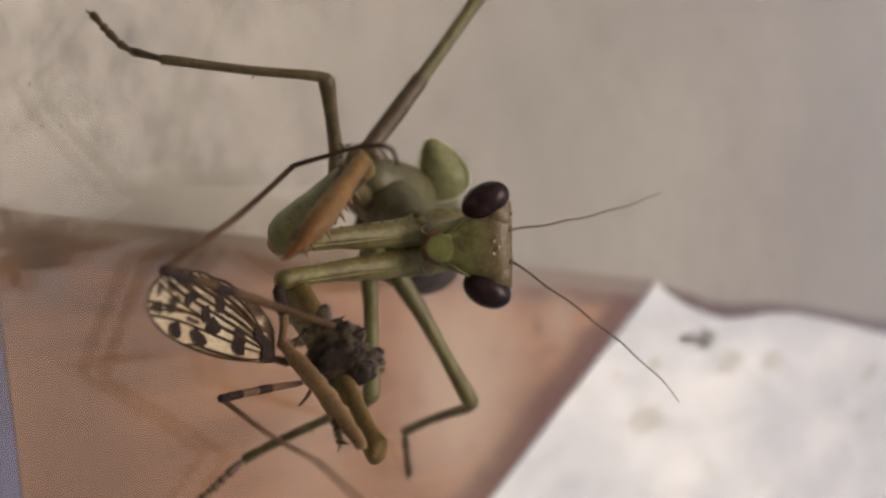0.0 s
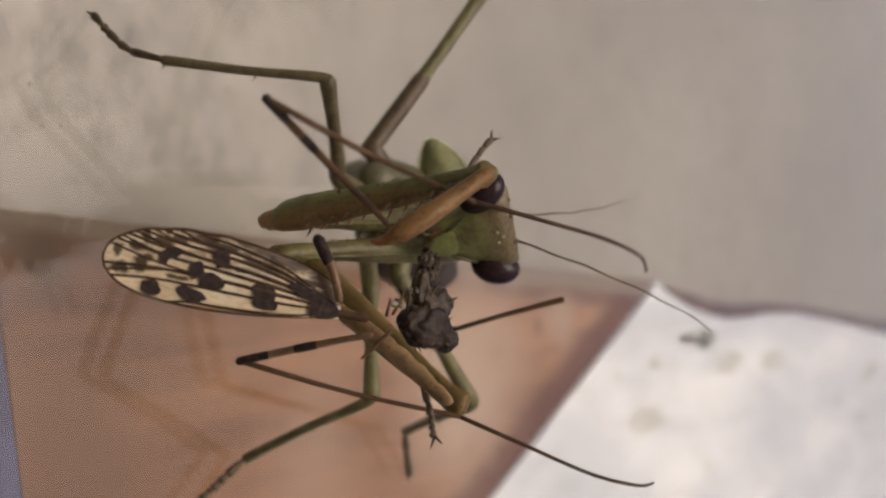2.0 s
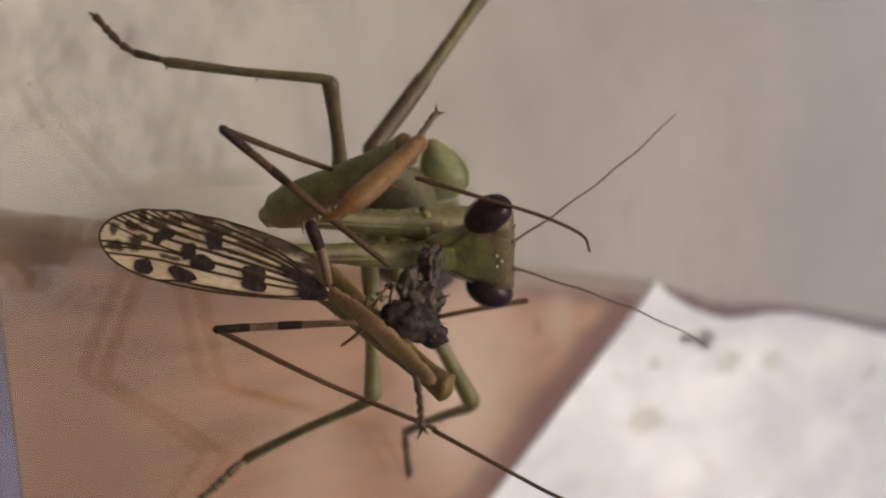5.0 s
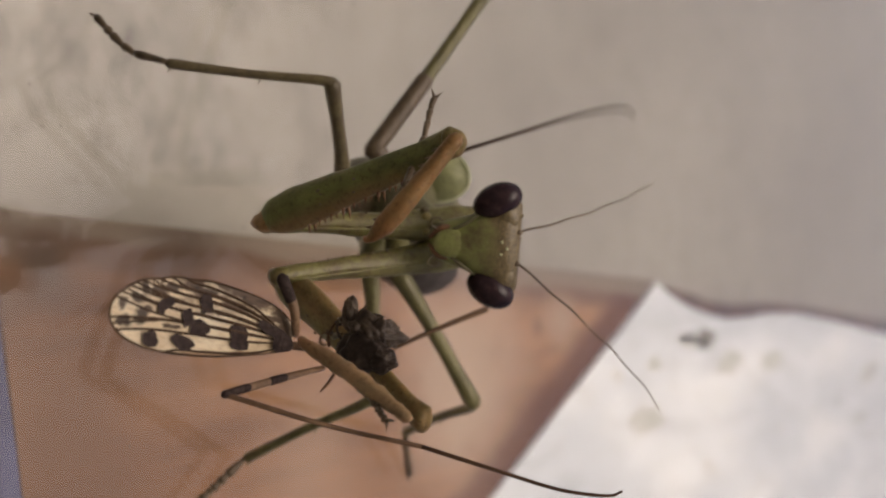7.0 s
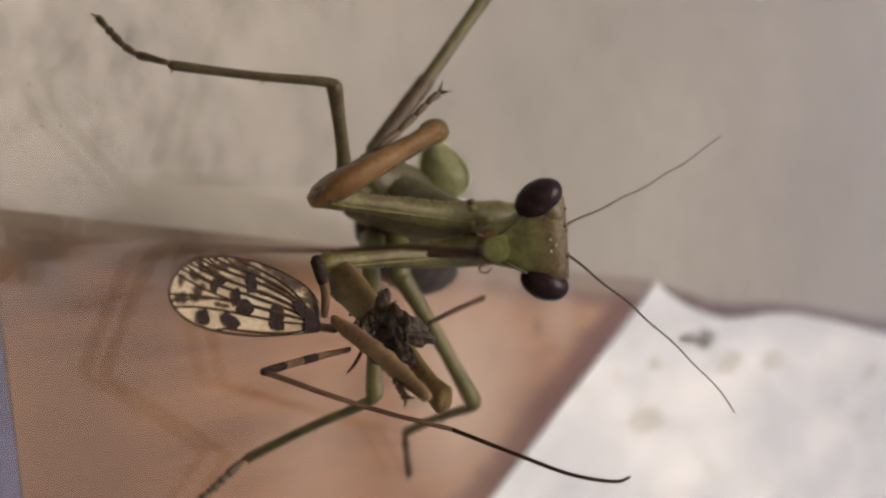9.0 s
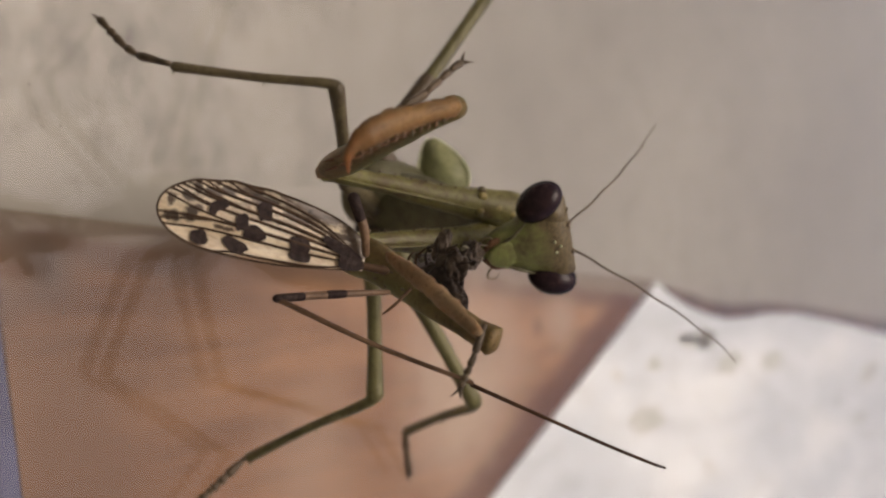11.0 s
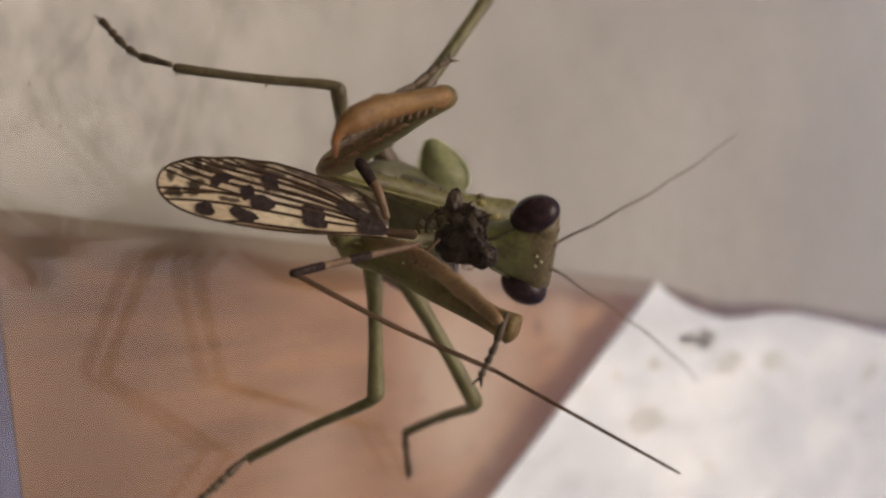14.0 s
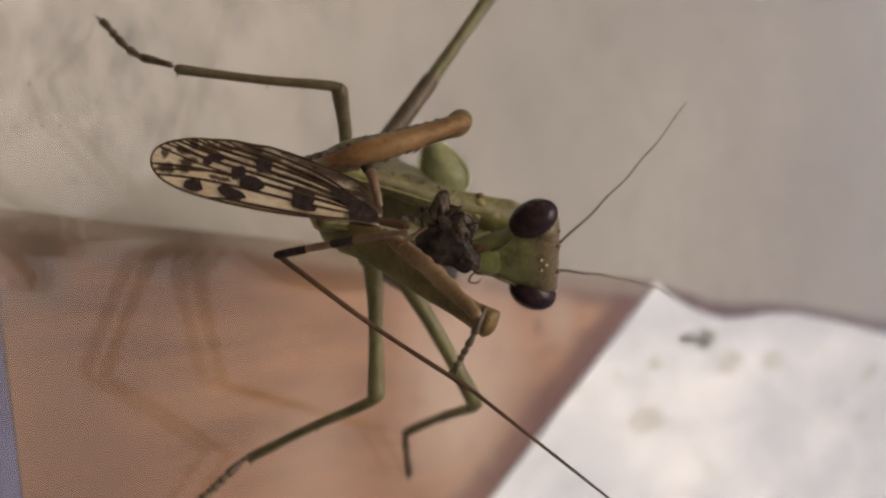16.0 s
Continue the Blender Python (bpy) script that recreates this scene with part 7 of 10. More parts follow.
    walk(femur_low, [
        (0, mm(1.74, -16.21, 13.64, 123.7, -49.7, -36.4)),
        (0.4, mm(1.74, -16.21, 13.64, 123.7, -49.7, -36.4)),
        (0.48, mm(1.25, -16.12, 13.78, 122.3, -65.8, -30.9)),
        (0.5, mm(1.25, -16.12, 13.78, 122.3, -65.8, -30.9)),
        (0.52, mm(1.25, -16.12, 13.78, 122.3, -65.8, -30.9)),
        (0.6, mm(1.10, -15.49, 13.20, 90.4, -70.0, -15.7)),
        (1, mm(1.10, -15.49, 13.20, 90.4, -70.0, -15.7)),
        (1.5, mm(1.24, -15.60, 15.67, 133.8, -66.7, -58.8)),
        (1.7, mm(1.24, -15.60, 15.67, 133.8, -66.7, -58.8)),
        (1.9, mm(0.29, -15.33, 12.60, 89.6, -62.4, -9.5)),
        (2, mm(0.29, -15.33, 12.60, 89.7, -59.2, -3.5)),
        (2.2, mm(0.29, -15.33, 12.60, 89.7, -59.2, -3.5)),
        (2.4, mm(0.95, -15.11, 12.83, 82.8, -67.7, -9.4)),
        (2.5, mm(0.95, -15.11, 12.83, 82.8, -67.7, -9.4)),
        (2.6, mm(0.95, -15.11, 12.83, 115.5, -61.6, -28.2)),
        (2.8, mm(0.95, -15.34, 12.60, 126.2, -55.8, -31.1)),
        (3, mm(0.95, -15.34, 12.60, 126.2, -55.8, -31.1)),
        (3.5, mm(0.78, -15.58, 12.38, 125.4, -56.2, -29.6)),
        (4, mm(0.61, -15.77, 12.57, 123.1, -57.4, -25.5)),
        (4.2, mm(0.61, -15.77, 12.57, 120.7, -60.6, -23.2)),
        (6.3, mm(-0.35, -15.69, 14.03, 89.9, -59.2, -25.5)),
        (6.5, mm(-0.35, -15.69, 14.03, 89.9, -59.2, -25.5)),
        (6.6, mm(0.61, -15.63, 13.10, 116.1, -55.5, -27.7)),
        (6.7, mm(1.60, -15.36, 12.41, 128.0, -59.1, -29.2)),
        (6.9, mm(1.60, -15.36, 12.41, 126.2, -59.6, -26.5)),
        (7, mm(1.60, -15.36, 12.41, 126.2, -59.6, -26.5)),
        (7.1, mm(1.60, -15.36, 12.41, 126.1, -59.2, -26.9)),
        (7.2, mm(1.60, -15.36, 12.41, 126.0, -58.8, -27.2)),
        (7.4, mm(1.28, -14.48, 13.36, 134.8, -57.7, -38.3)),
        (7.45, mm(1.28, -14.48, 13.36, 134.8, -57.7, -38.3)),
        (7.5, mm(1.28, -14.48, 13.36, 134.8, -57.7, -38.3)),
        (7.53, mm(1.28, -14.48, 13.36, 134.8, -57.7, -38.3)),
        (7.6, mm(1.28, -14.48, 13.36, 134.8, -57.7, -38.3)),
        (7.9, mm(0.79, -14.03, 14.27, 132.0, -56.4, -36.9)),
        (7.97, mm(0.79, -14.03, 14.27, 132.0, -56.4, -36.9)),
        (8, mm(0.79, -14.03, 14.27, 132.0, -56.4, -36.9)),
        (8.03, mm(0.79, -14.03, 14.27, 132.0, -56.4, -36.9)),
        (8.3, mm(0.79, -13.57, 13.86, 131.6, -56.0, -37.0)),
        (8.5, mm(0.79, -13.57, 13.86, 131.6, -56.0, -37.0)),
        (8.8, mm(0.79, -13.80, 14.51, 134.1, -55.8, -39.9)),
        (9, mm(0.79, -13.80, 14.51, 134.1, -55.8, -39.9)),
        (9.1, mm(0.79, -13.80, 14.51, 134.1, -55.8, -39.9)),
        (9.2, mm(0.79, -13.80, 14.51, 134.1, -55.8, -39.9)),
        (10.25, mm(0.21, -13.59, 14.76, 123.5, -60.8, -40.9)),
        (11.3, mm(-0.36, -13.37, 15.00, 112.0, -65.9, -41.2)),
        (11.5, mm(-0.36, -13.37, 15.00, 112.0, -65.9, -41.2)),
        (11.6, mm(-0.36, -13.37, 15.00, 112.0, -65.9, -41.2)),
        (11.8, mm(-0.85, -13.48, 15.30, 121.1, -67.8, -47.5)),
        (12, mm(-0.85, -13.48, 15.30, 121.1, -67.8, -47.5)),
        (12.5, mm(-0.69, -13.48, 15.31, 119.9, -66.1, -48.0)),
        (12.7, mm(-0.69, -13.48, 15.31, 119.9, -66.1, -48.0)),
        (12.9, mm(-0.35, -13.75, 15.74, 128.8, -66.5, -54.9)),
        (13, mm(-0.35, -13.75, 15.74, 128.8, -66.5, -54.9)),
        (13.2, mm(-0.35, -13.75, 15.74, 119.5, -64.1, -49.6)),
        (13.5, mm(-1.34, -13.75, 14.89, 90.2, -59.3, -25.8)),
        (13.7, mm(-1.34, -13.75, 14.89, 90.2, -59.3, -25.8)),
        (14, mm(-0.69, -13.74, 15.74, 110.7, -67.5, -38.4)),
        (14.1, mm(-0.69, -13.74, 15.74, 110.7, -67.5, -38.4)),
        (14.3, mm(-0.69, -13.74, 15.74, 110.7, -67.5, -38.4)),
        (14.4, mm(-1.34, -13.75, 14.89, 91.0, -56.8, -29.6)),
        (14.43, mm(-0.52, -14.02, 15.20, 103.5, -59.0, -30.6)),
        (14.45, mm(0.29, -14.24, 15.46, 115.8, -61.1, -31.5)),
        (14.48, mm(1.09, -14.39, 15.67, 127.9, -63.3, -32.1)),
        (14.5, mm(1.09, -14.39, 15.67, 127.9, -63.3, -32.1)),
        (14.53, mm(1.09, -14.39, 15.67, 127.9, -63.3, -32.1)),
        (14.7, mm(2.16, -12.65, 11.93, 121.3, -67.8, -13.2)),
        (14.9, mm(2.66, -12.84, 12.32, 130.2, -69.4, -21.3)),
        (15, mm(2.66, -12.84, 12.32, 121.2, -68.2, -12.7)),
        (15.3, mm(2.98, -12.88, 12.58, 128.7, -67.1, -21.9)),
        (15.4, mm(2.98, -12.88, 12.58, 128.7, -67.1, -21.9)),
        (15.44, mm(1.63, -13.01, 13.26, 115.1, -67.6, -25.5)),
        (15.47, mm(0.30, -12.82, 13.64, 100.5, -68.0, -28.0)),
        (15.5, mm(0.30, -12.82, 13.64, 100.5, -68.0, -28.0)),
        (15.53, mm(0.30, -12.82, 13.64, 100.5, -68.0, -28.0)),
        (15.77, mm(-0.70, -12.98, 13.78, 100.7, -66.8, -29.4)),
        (16, mm(-1.70, -12.98, 13.78, 100.3, -65.6, -30.1)),
    ])
    walk(tibia_low, [
        (0, mm(8.70, -26.00, 27.56, -79.8, 55.1, 154.4)),
        (0.4, mm(8.70, -26.00, 27.56, -79.8, 55.1, 154.4)),
        (0.48, mm(5.97, -23.52, 29.86, -91.3, 66.7, 160.0)),
        (0.5, mm(5.97, -23.52, 29.86, -91.3, 66.7, 160.0)),
        (0.52, mm(5.97, -23.52, 29.86, -91.3, 66.7, 160.0)),
        (0.6, mm(5.30, -21.33, 29.87, -86.5, 61.9, 168.7)),
        (1, mm(5.30, -21.33, 29.87, -86.5, 61.9, 168.7)),
        (1.5, mm(3.70, -24.79, 31.67, -120.6, 61.5, 136.1)),
        (1.7, mm(3.70, -24.79, 31.67, -120.6, 61.5, 136.1)),
        (1.9, mm(6.41, -20.93, 28.57, -75.2, 58.0, 175.2)),
        (2, mm(7.25, -20.32, 28.19, -66.8, 56.9, -177.0)),
        (2.2, mm(7.25, -20.32, 28.19, -66.8, 56.9, -177.0)),
        (2.4, mm(5.77, -20.54, 29.37, -81.2, 59.5, 172.5)),
        (2.5, mm(5.77, -20.54, 29.37, -81.2, 59.5, 172.5)),
        (2.6, mm(6.58, -22.77, 28.55, -86.2, 62.0, 161.2)),
        (2.8, mm(7.54, -23.89, 27.50, -80.3, 61.4, 161.3)),
        (3, mm(7.54, -23.89, 27.50, -80.3, 61.4, 161.3)),
        (3.5, mm(7.42, -23.91, 27.36, -79.2, 61.7, 163.1)),
        (4, mm(7.33, -23.52, 27.71, -76.0, 62.6, 168.1)),
        (4.2, mm(6.85, -22.98, 28.15, -77.0, 64.6, 170.2)),
        (6.3, mm(5.68, -23.22, 29.54, -87.4, 51.1, 157.7)),
        (6.5, mm(5.68, -23.22, 29.54, -87.4, 51.1, 157.7)),
        (6.6, mm(7.43, -23.79, 27.99, -79.5, 58.1, 162.5)),
        (6.7, mm(7.73, -23.37, 27.75, -80.7, 64.9, 164.3)),
        (6.9, mm(7.80, -23.03, 27.83, -78.3, 65.2, 167.6)),
        (7, mm(7.80, -23.03, 27.83, -78.3, 65.2, 167.6)),
        (7.1, mm(7.86, -23.11, 27.77, -78.4, 64.7, 167.1)),
        (7.2, mm(7.90, -23.20, 27.73, -78.5, 64.3, 166.5)),
        (7.4, mm(7.00, -23.65, 28.44, -89.5, 64.3, 153.1)),
        (7.45, mm(7.00, -23.65, 28.44, -89.5, 64.3, 153.1)),
        (7.5, mm(7.00, -23.65, 28.44, -89.5, 64.3, 153.1)),
        (7.53, mm(7.00, -23.65, 28.44, -89.5, 64.3, 153.1)),
        (7.6, mm(7.00, -23.65, 28.44, -89.5, 64.3, 153.1)),
        (7.9, mm(6.84, -23.26, 29.11, -86.8, 62.7, 154.6)),
        (7.97, mm(6.84, -23.26, 29.11, -86.8, 62.7, 154.6)),
        (8, mm(6.84, -23.26, 29.11, -86.8, 62.7, 154.6)),
        (8.03, mm(6.84, -23.26, 29.11, -86.8, 62.7, 154.6)),
        (8.3, mm(6.90, -22.88, 28.68, -86.5, 62.3, 154.4)),
        (8.5, mm(6.90, -22.88, 28.68, -86.5, 62.3, 154.4)),
        (8.8, mm(6.68, -23.43, 29.23, -89.5, 62.3, 150.9)),
        (9, mm(6.68, -23.43, 29.23, -89.5, 62.3, 150.9)),
        (9.1, mm(6.68, -23.43, 29.23, -89.5, 62.3, 150.9)),
        (9.2, mm(6.68, -23.43, 29.23, -89.5, 62.3, 150.9)),
        (10.25, mm(5.14, -22.65, 30.20, -98.6, 60.7, 147.7)),
        (11.3, mm(3.59, -21.77, 31.05, -103.8, 58.8, 148.2)),
        (11.5, mm(3.59, -21.77, 31.05, -103.8, 58.8, 148.2)),
        (11.6, mm(3.59, -21.77, 31.05, -103.8, 58.8, 148.2)),
        (11.8, mm(2.44, -22.01, 31.49, -110.1, 61.3, 144.8)),
        (12, mm(2.44, -22.01, 31.49, -110.1, 61.3, 144.8)),
        (12.5, mm(2.79, -22.31, 31.33, -109.8, 59.6, 143.4)),
        (12.7, mm(2.79, -22.31, 31.33, -109.8, 59.6, 143.4)),
        (12.9, mm(2.53, -22.90, 31.75, -116.7, 60.8, 138.7)),
        (13, mm(2.53, -22.90, 31.75, -116.7, 60.8, 138.7)),
        (13.2, mm(3.23, -22.97, 31.54, -110.3, 57.6, 141.2)),
        (13.5, mm(4.74, -21.44, 30.35, -87.6, 51.2, 157.5)),
        (13.7, mm(4.74, -21.44, 30.35, -87.6, 51.2, 157.5)),
        (14, mm(3.19, -21.67, 31.91, -102.2, 60.4, 151.2)),
        (14.1, mm(3.19, -21.67, 31.91, -102.2, 60.4, 151.2)),
        (14.3, mm(3.19, -21.67, 31.91, -102.2, 60.4, 151.2)),
        (14.4, mm(4.93, -22.09, 30.02, -88.5, 48.7, 153.7)),
        (14.43, mm(5.38, -22.26, 30.50, -89.3, 54.7, 155.3)),
        (14.45, mm(5.83, -22.33, 30.93, -89.5, 60.8, 157.2)),
        (14.48, mm(6.29, -22.31, 31.32, -89.0, 66.9, 159.7)),
        (14.5, mm(6.29, -22.31, 31.32, -89.0, 66.9, 159.7)),
        (14.53, mm(6.29, -22.31, 31.32, -89.0, 66.9, 159.7)),
        (14.7, mm(7.27, -18.58, 28.32, -65.7, 72.3, -171.6)),
        (14.9, mm(7.18, -19.33, 28.82, -74.3, 75.0, -179.7)),
        (15, mm(7.65, -18.70, 28.74, -65.0, 72.7, -170.6)),
        (15.3, mm(7.93, -19.62, 28.84, -75.4, 72.6, 177.3)),
        (15.4, mm(7.93, -19.62, 28.84, -75.4, 72.6, 177.3)),
        (15.44, mm(6.20, -20.00, 29.59, -87.9, 66.7, 165.0)),
        (15.47, mm(4.55, -19.99, 30.06, -94.4, 60.2, 158.9)),
        (15.5, mm(4.55, -19.99, 30.06, -94.4, 60.2, 158.9)),
        (15.53, mm(4.55, -19.99, 30.06, -94.4, 60.2, 158.9)),
        (15.77, mm(3.78, -20.37, 30.07, -94.8, 59.1, 157.4)),
        (16, mm(3.03, -20.54, 29.96, -94.8, 57.9, 156.3)),
    ])
    walk(tarsus_low, [
        (0, mm(6.84, -24.93, 24.31, 88.9, -44.7, -36.6)),
        (0.4, mm(6.84, -24.93, 24.31, 88.9, -44.7, -36.6)),
        (0.48, mm(5.25, -22.78, 27.51, 97.3, -39.4, -26.6)),
        (0.5, mm(5.25, -22.78, 27.51, 97.3, -39.4, -26.6)),
        (0.52, mm(5.25, -22.78, 27.51, 97.3, -39.4, -26.6)),
        (0.6, mm(4.92, -20.23, 29.49, 89.3, 11.0, -19.9)),
        (1, mm(4.92, -20.23, 29.49, 89.3, 11.0, -19.9)),
        (1.5, mm(3.41, -23.60, 31.54, 105.4, 9.2, -19.4)),
        (1.7, mm(3.41, -23.60, 31.54, 105.4, 9.2, -19.4)),
        (1.9, mm(5.73, -20.19, 27.22, 85.5, -10.3, -21.7)),
        (2, mm(6.22, -19.91, 26.23, 81.1, -26.2, -17.0)),
        (2.2, mm(6.22, -19.91, 26.23, 81.1, -26.2, -17.0)),
        (2.4, mm(5.39, -19.45, 28.96, 86.2, 12.9, -21.3)),
        (2.5, mm(5.39, -19.45, 28.96, 86.2, 12.9, -21.3)),
        (2.6, mm(5.69, -22.01, 26.27, 93.8, -35.1, -27.8)),
        (2.8, mm(5.91, -23.18, 24.04, 91.1, -50.8, -30.9)),
        (3, mm(5.91, -23.18, 24.04, 91.1, -50.8, -30.9)),
        (3.5, mm(5.79, -23.26, 23.88, 90.4, -51.2, -29.6)),
        (4, mm(5.70, -23.02, 24.20, 88.4, -52.4, -25.8)),
        (4.2, mm(5.51, -22.54, 24.88, 89.8, -51.5, -23.9)),
        (6.3, mm(5.45, -22.04, 29.29, 88.1, 21.7, -30.4)),
        (6.5, mm(5.45, -22.04, 29.29, 88.1, 21.7, -30.4)),
        (6.6, mm(6.03, -23.06, 25.18, 89.2, -41.6, -29.3)),
        (6.7, mm(6.26, -22.80, 24.19, 92.6, -54.1, -28.8)),
        (6.9, mm(6.33, -22.56, 24.25, 91.0, -54.6, -26.4)),
        (7, mm(6.33, -22.56, 24.25, 91.0, -54.6, -26.4)),
        (7.1, mm(6.36, -22.62, 24.21, 90.9, -54.2, -26.7)),
        (7.2, mm(6.39, -22.68, 24.16, 90.8, -53.8, -27.1)),
        (7.4, mm(5.63, -22.77, 24.90, 98.7, -52.8, -36.8)),
        (7.45, mm(5.63, -22.77, 24.90, 98.7, -52.8, -36.8)),
        (7.5, mm(5.63, -22.77, 24.90, 98.7, -52.8, -36.8)),
        (7.53, mm(5.63, -22.77, 24.90, 98.7, -52.8, -36.8)),
        (7.6, mm(5.63, -22.77, 24.90, 98.7, -52.8, -36.8)),
        (7.9, mm(5.37, -22.37, 25.61, 96.2, -51.4, -35.9)),
        (7.97, mm(5.37, -22.37, 25.61, 96.2, -51.4, -35.9)),
        (8, mm(5.37, -22.37, 25.61, 96.2, -51.4, -35.9)),
        (8.03, mm(5.37, -22.37, 25.61, 96.2, -51.4, -35.9)),
        (8.3, mm(5.40, -21.98, 25.19, 95.9, -51.0, -36.1)),
        (8.5, mm(5.40, -21.98, 25.19, 95.9, -51.0, -36.1)),
        (8.8, mm(5.23, -22.44, 25.75, 98.1, -50.9, -38.7)),
        (9, mm(5.23, -22.44, 25.75, 98.1, -50.9, -38.7)),
        (9.1, mm(5.23, -22.44, 25.75, 98.1, -50.9, -38.7)),
        (9.2, mm(5.23, -22.44, 25.75, 98.1, -50.9, -38.7)),
        (10.25, mm(4.48, -21.61, 28.31, 99.8, -26.8, -33.3)),
        (11.3, mm(3.32, -20.59, 30.86, 98.0, 14.1, -23.4)),
        (11.5, mm(3.32, -20.59, 30.86, 98.0, 14.1, -23.4)),
        (11.6, mm(3.32, -20.59, 30.86, 98.0, 14.1, -23.4)),
        (11.8, mm(2.15, -20.83, 31.30, 100.7, 11.0, -20.7)),
        (12, mm(2.15, -20.83, 31.30, 100.7, 11.0, -20.7)),
        (12.5, mm(2.53, -21.12, 31.16, 101.0, 12.7, -22.3)),
        (12.7, mm(2.53, -21.12, 31.16, 101.0, 12.7, -22.3)),
        (12.9, mm(2.25, -21.71, 31.60, 103.9, 10.5, -20.5)),
        (13, mm(2.25, -21.71, 31.60, 103.9, 10.5, -20.5)),
        (13.2, mm(3.01, -21.77, 31.40, 101.7, 14.5, -24.0)),
        (13.5, mm(4.52, -20.26, 30.10, 88.3, 21.7, -30.4)),
        (13.7, mm(4.52, -20.26, 30.10, 88.3, 21.7, -30.4)),
        (14, mm(2.90, -20.51, 31.68, 97.0, 12.6, -22.0)),
        (14.1, mm(2.90, -20.51, 31.68, 97.0, 12.6, -22.0)),
        (14.3, mm(2.90, -20.51, 31.68, 97.0, 12.6, -22.0)),
        (14.4, mm(4.77, -20.90, 29.82, 88.6, 24.2, -33.4)),
        (14.43, mm(4.84, -21.22, 29.40, 92.3, -2.8, -30.8)),
        (14.45, mm(5.03, -21.46, 28.89, 95.1, -29.5, -29.5)),
        (14.48, mm(5.32, -21.63, 28.32, 97.7, -49.4, -29.5)),
        (14.5, mm(5.32, -21.63, 28.32, 97.7, -49.4, -29.5)),
        (14.53, mm(5.32, -21.63, 28.32, 97.7, -49.4, -29.5)),
        (14.7, mm(6.20, -18.62, 24.57, 86.9, -62.8, -13.9)),
        (14.9, mm(6.28, -19.19, 25.02, 94.2, -64.4, -20.2)),
        (15, mm(6.62, -18.75, 24.98, 86.9, -63.2, -13.5)),
        (15.3, mm(6.88, -19.41, 25.09, 93.1, -62.1, -21.2)),
        (15.4, mm(6.88, -19.41, 25.09, 93.1, -62.1, -21.2)),
        (15.44, mm(5.56, -19.30, 27.55, 95.0, -33.2, -23.1)),
        (15.47, mm(4.23, -18.85, 29.76, 93.0, 13.0, -22.0)),
        (15.5, mm(4.23, -18.85, 29.76, 93.0, 13.0, -22.0)),
        (15.53, mm(4.23, -18.85, 29.76, 93.0, 13.0, -22.0)),
        (15.77, mm(3.47, -19.21, 29.80, 93.2, 14.1, -23.1)),
        (16, mm(2.75, -19.38, 29.70, 93.2, 15.3, -24.2)),
    ])
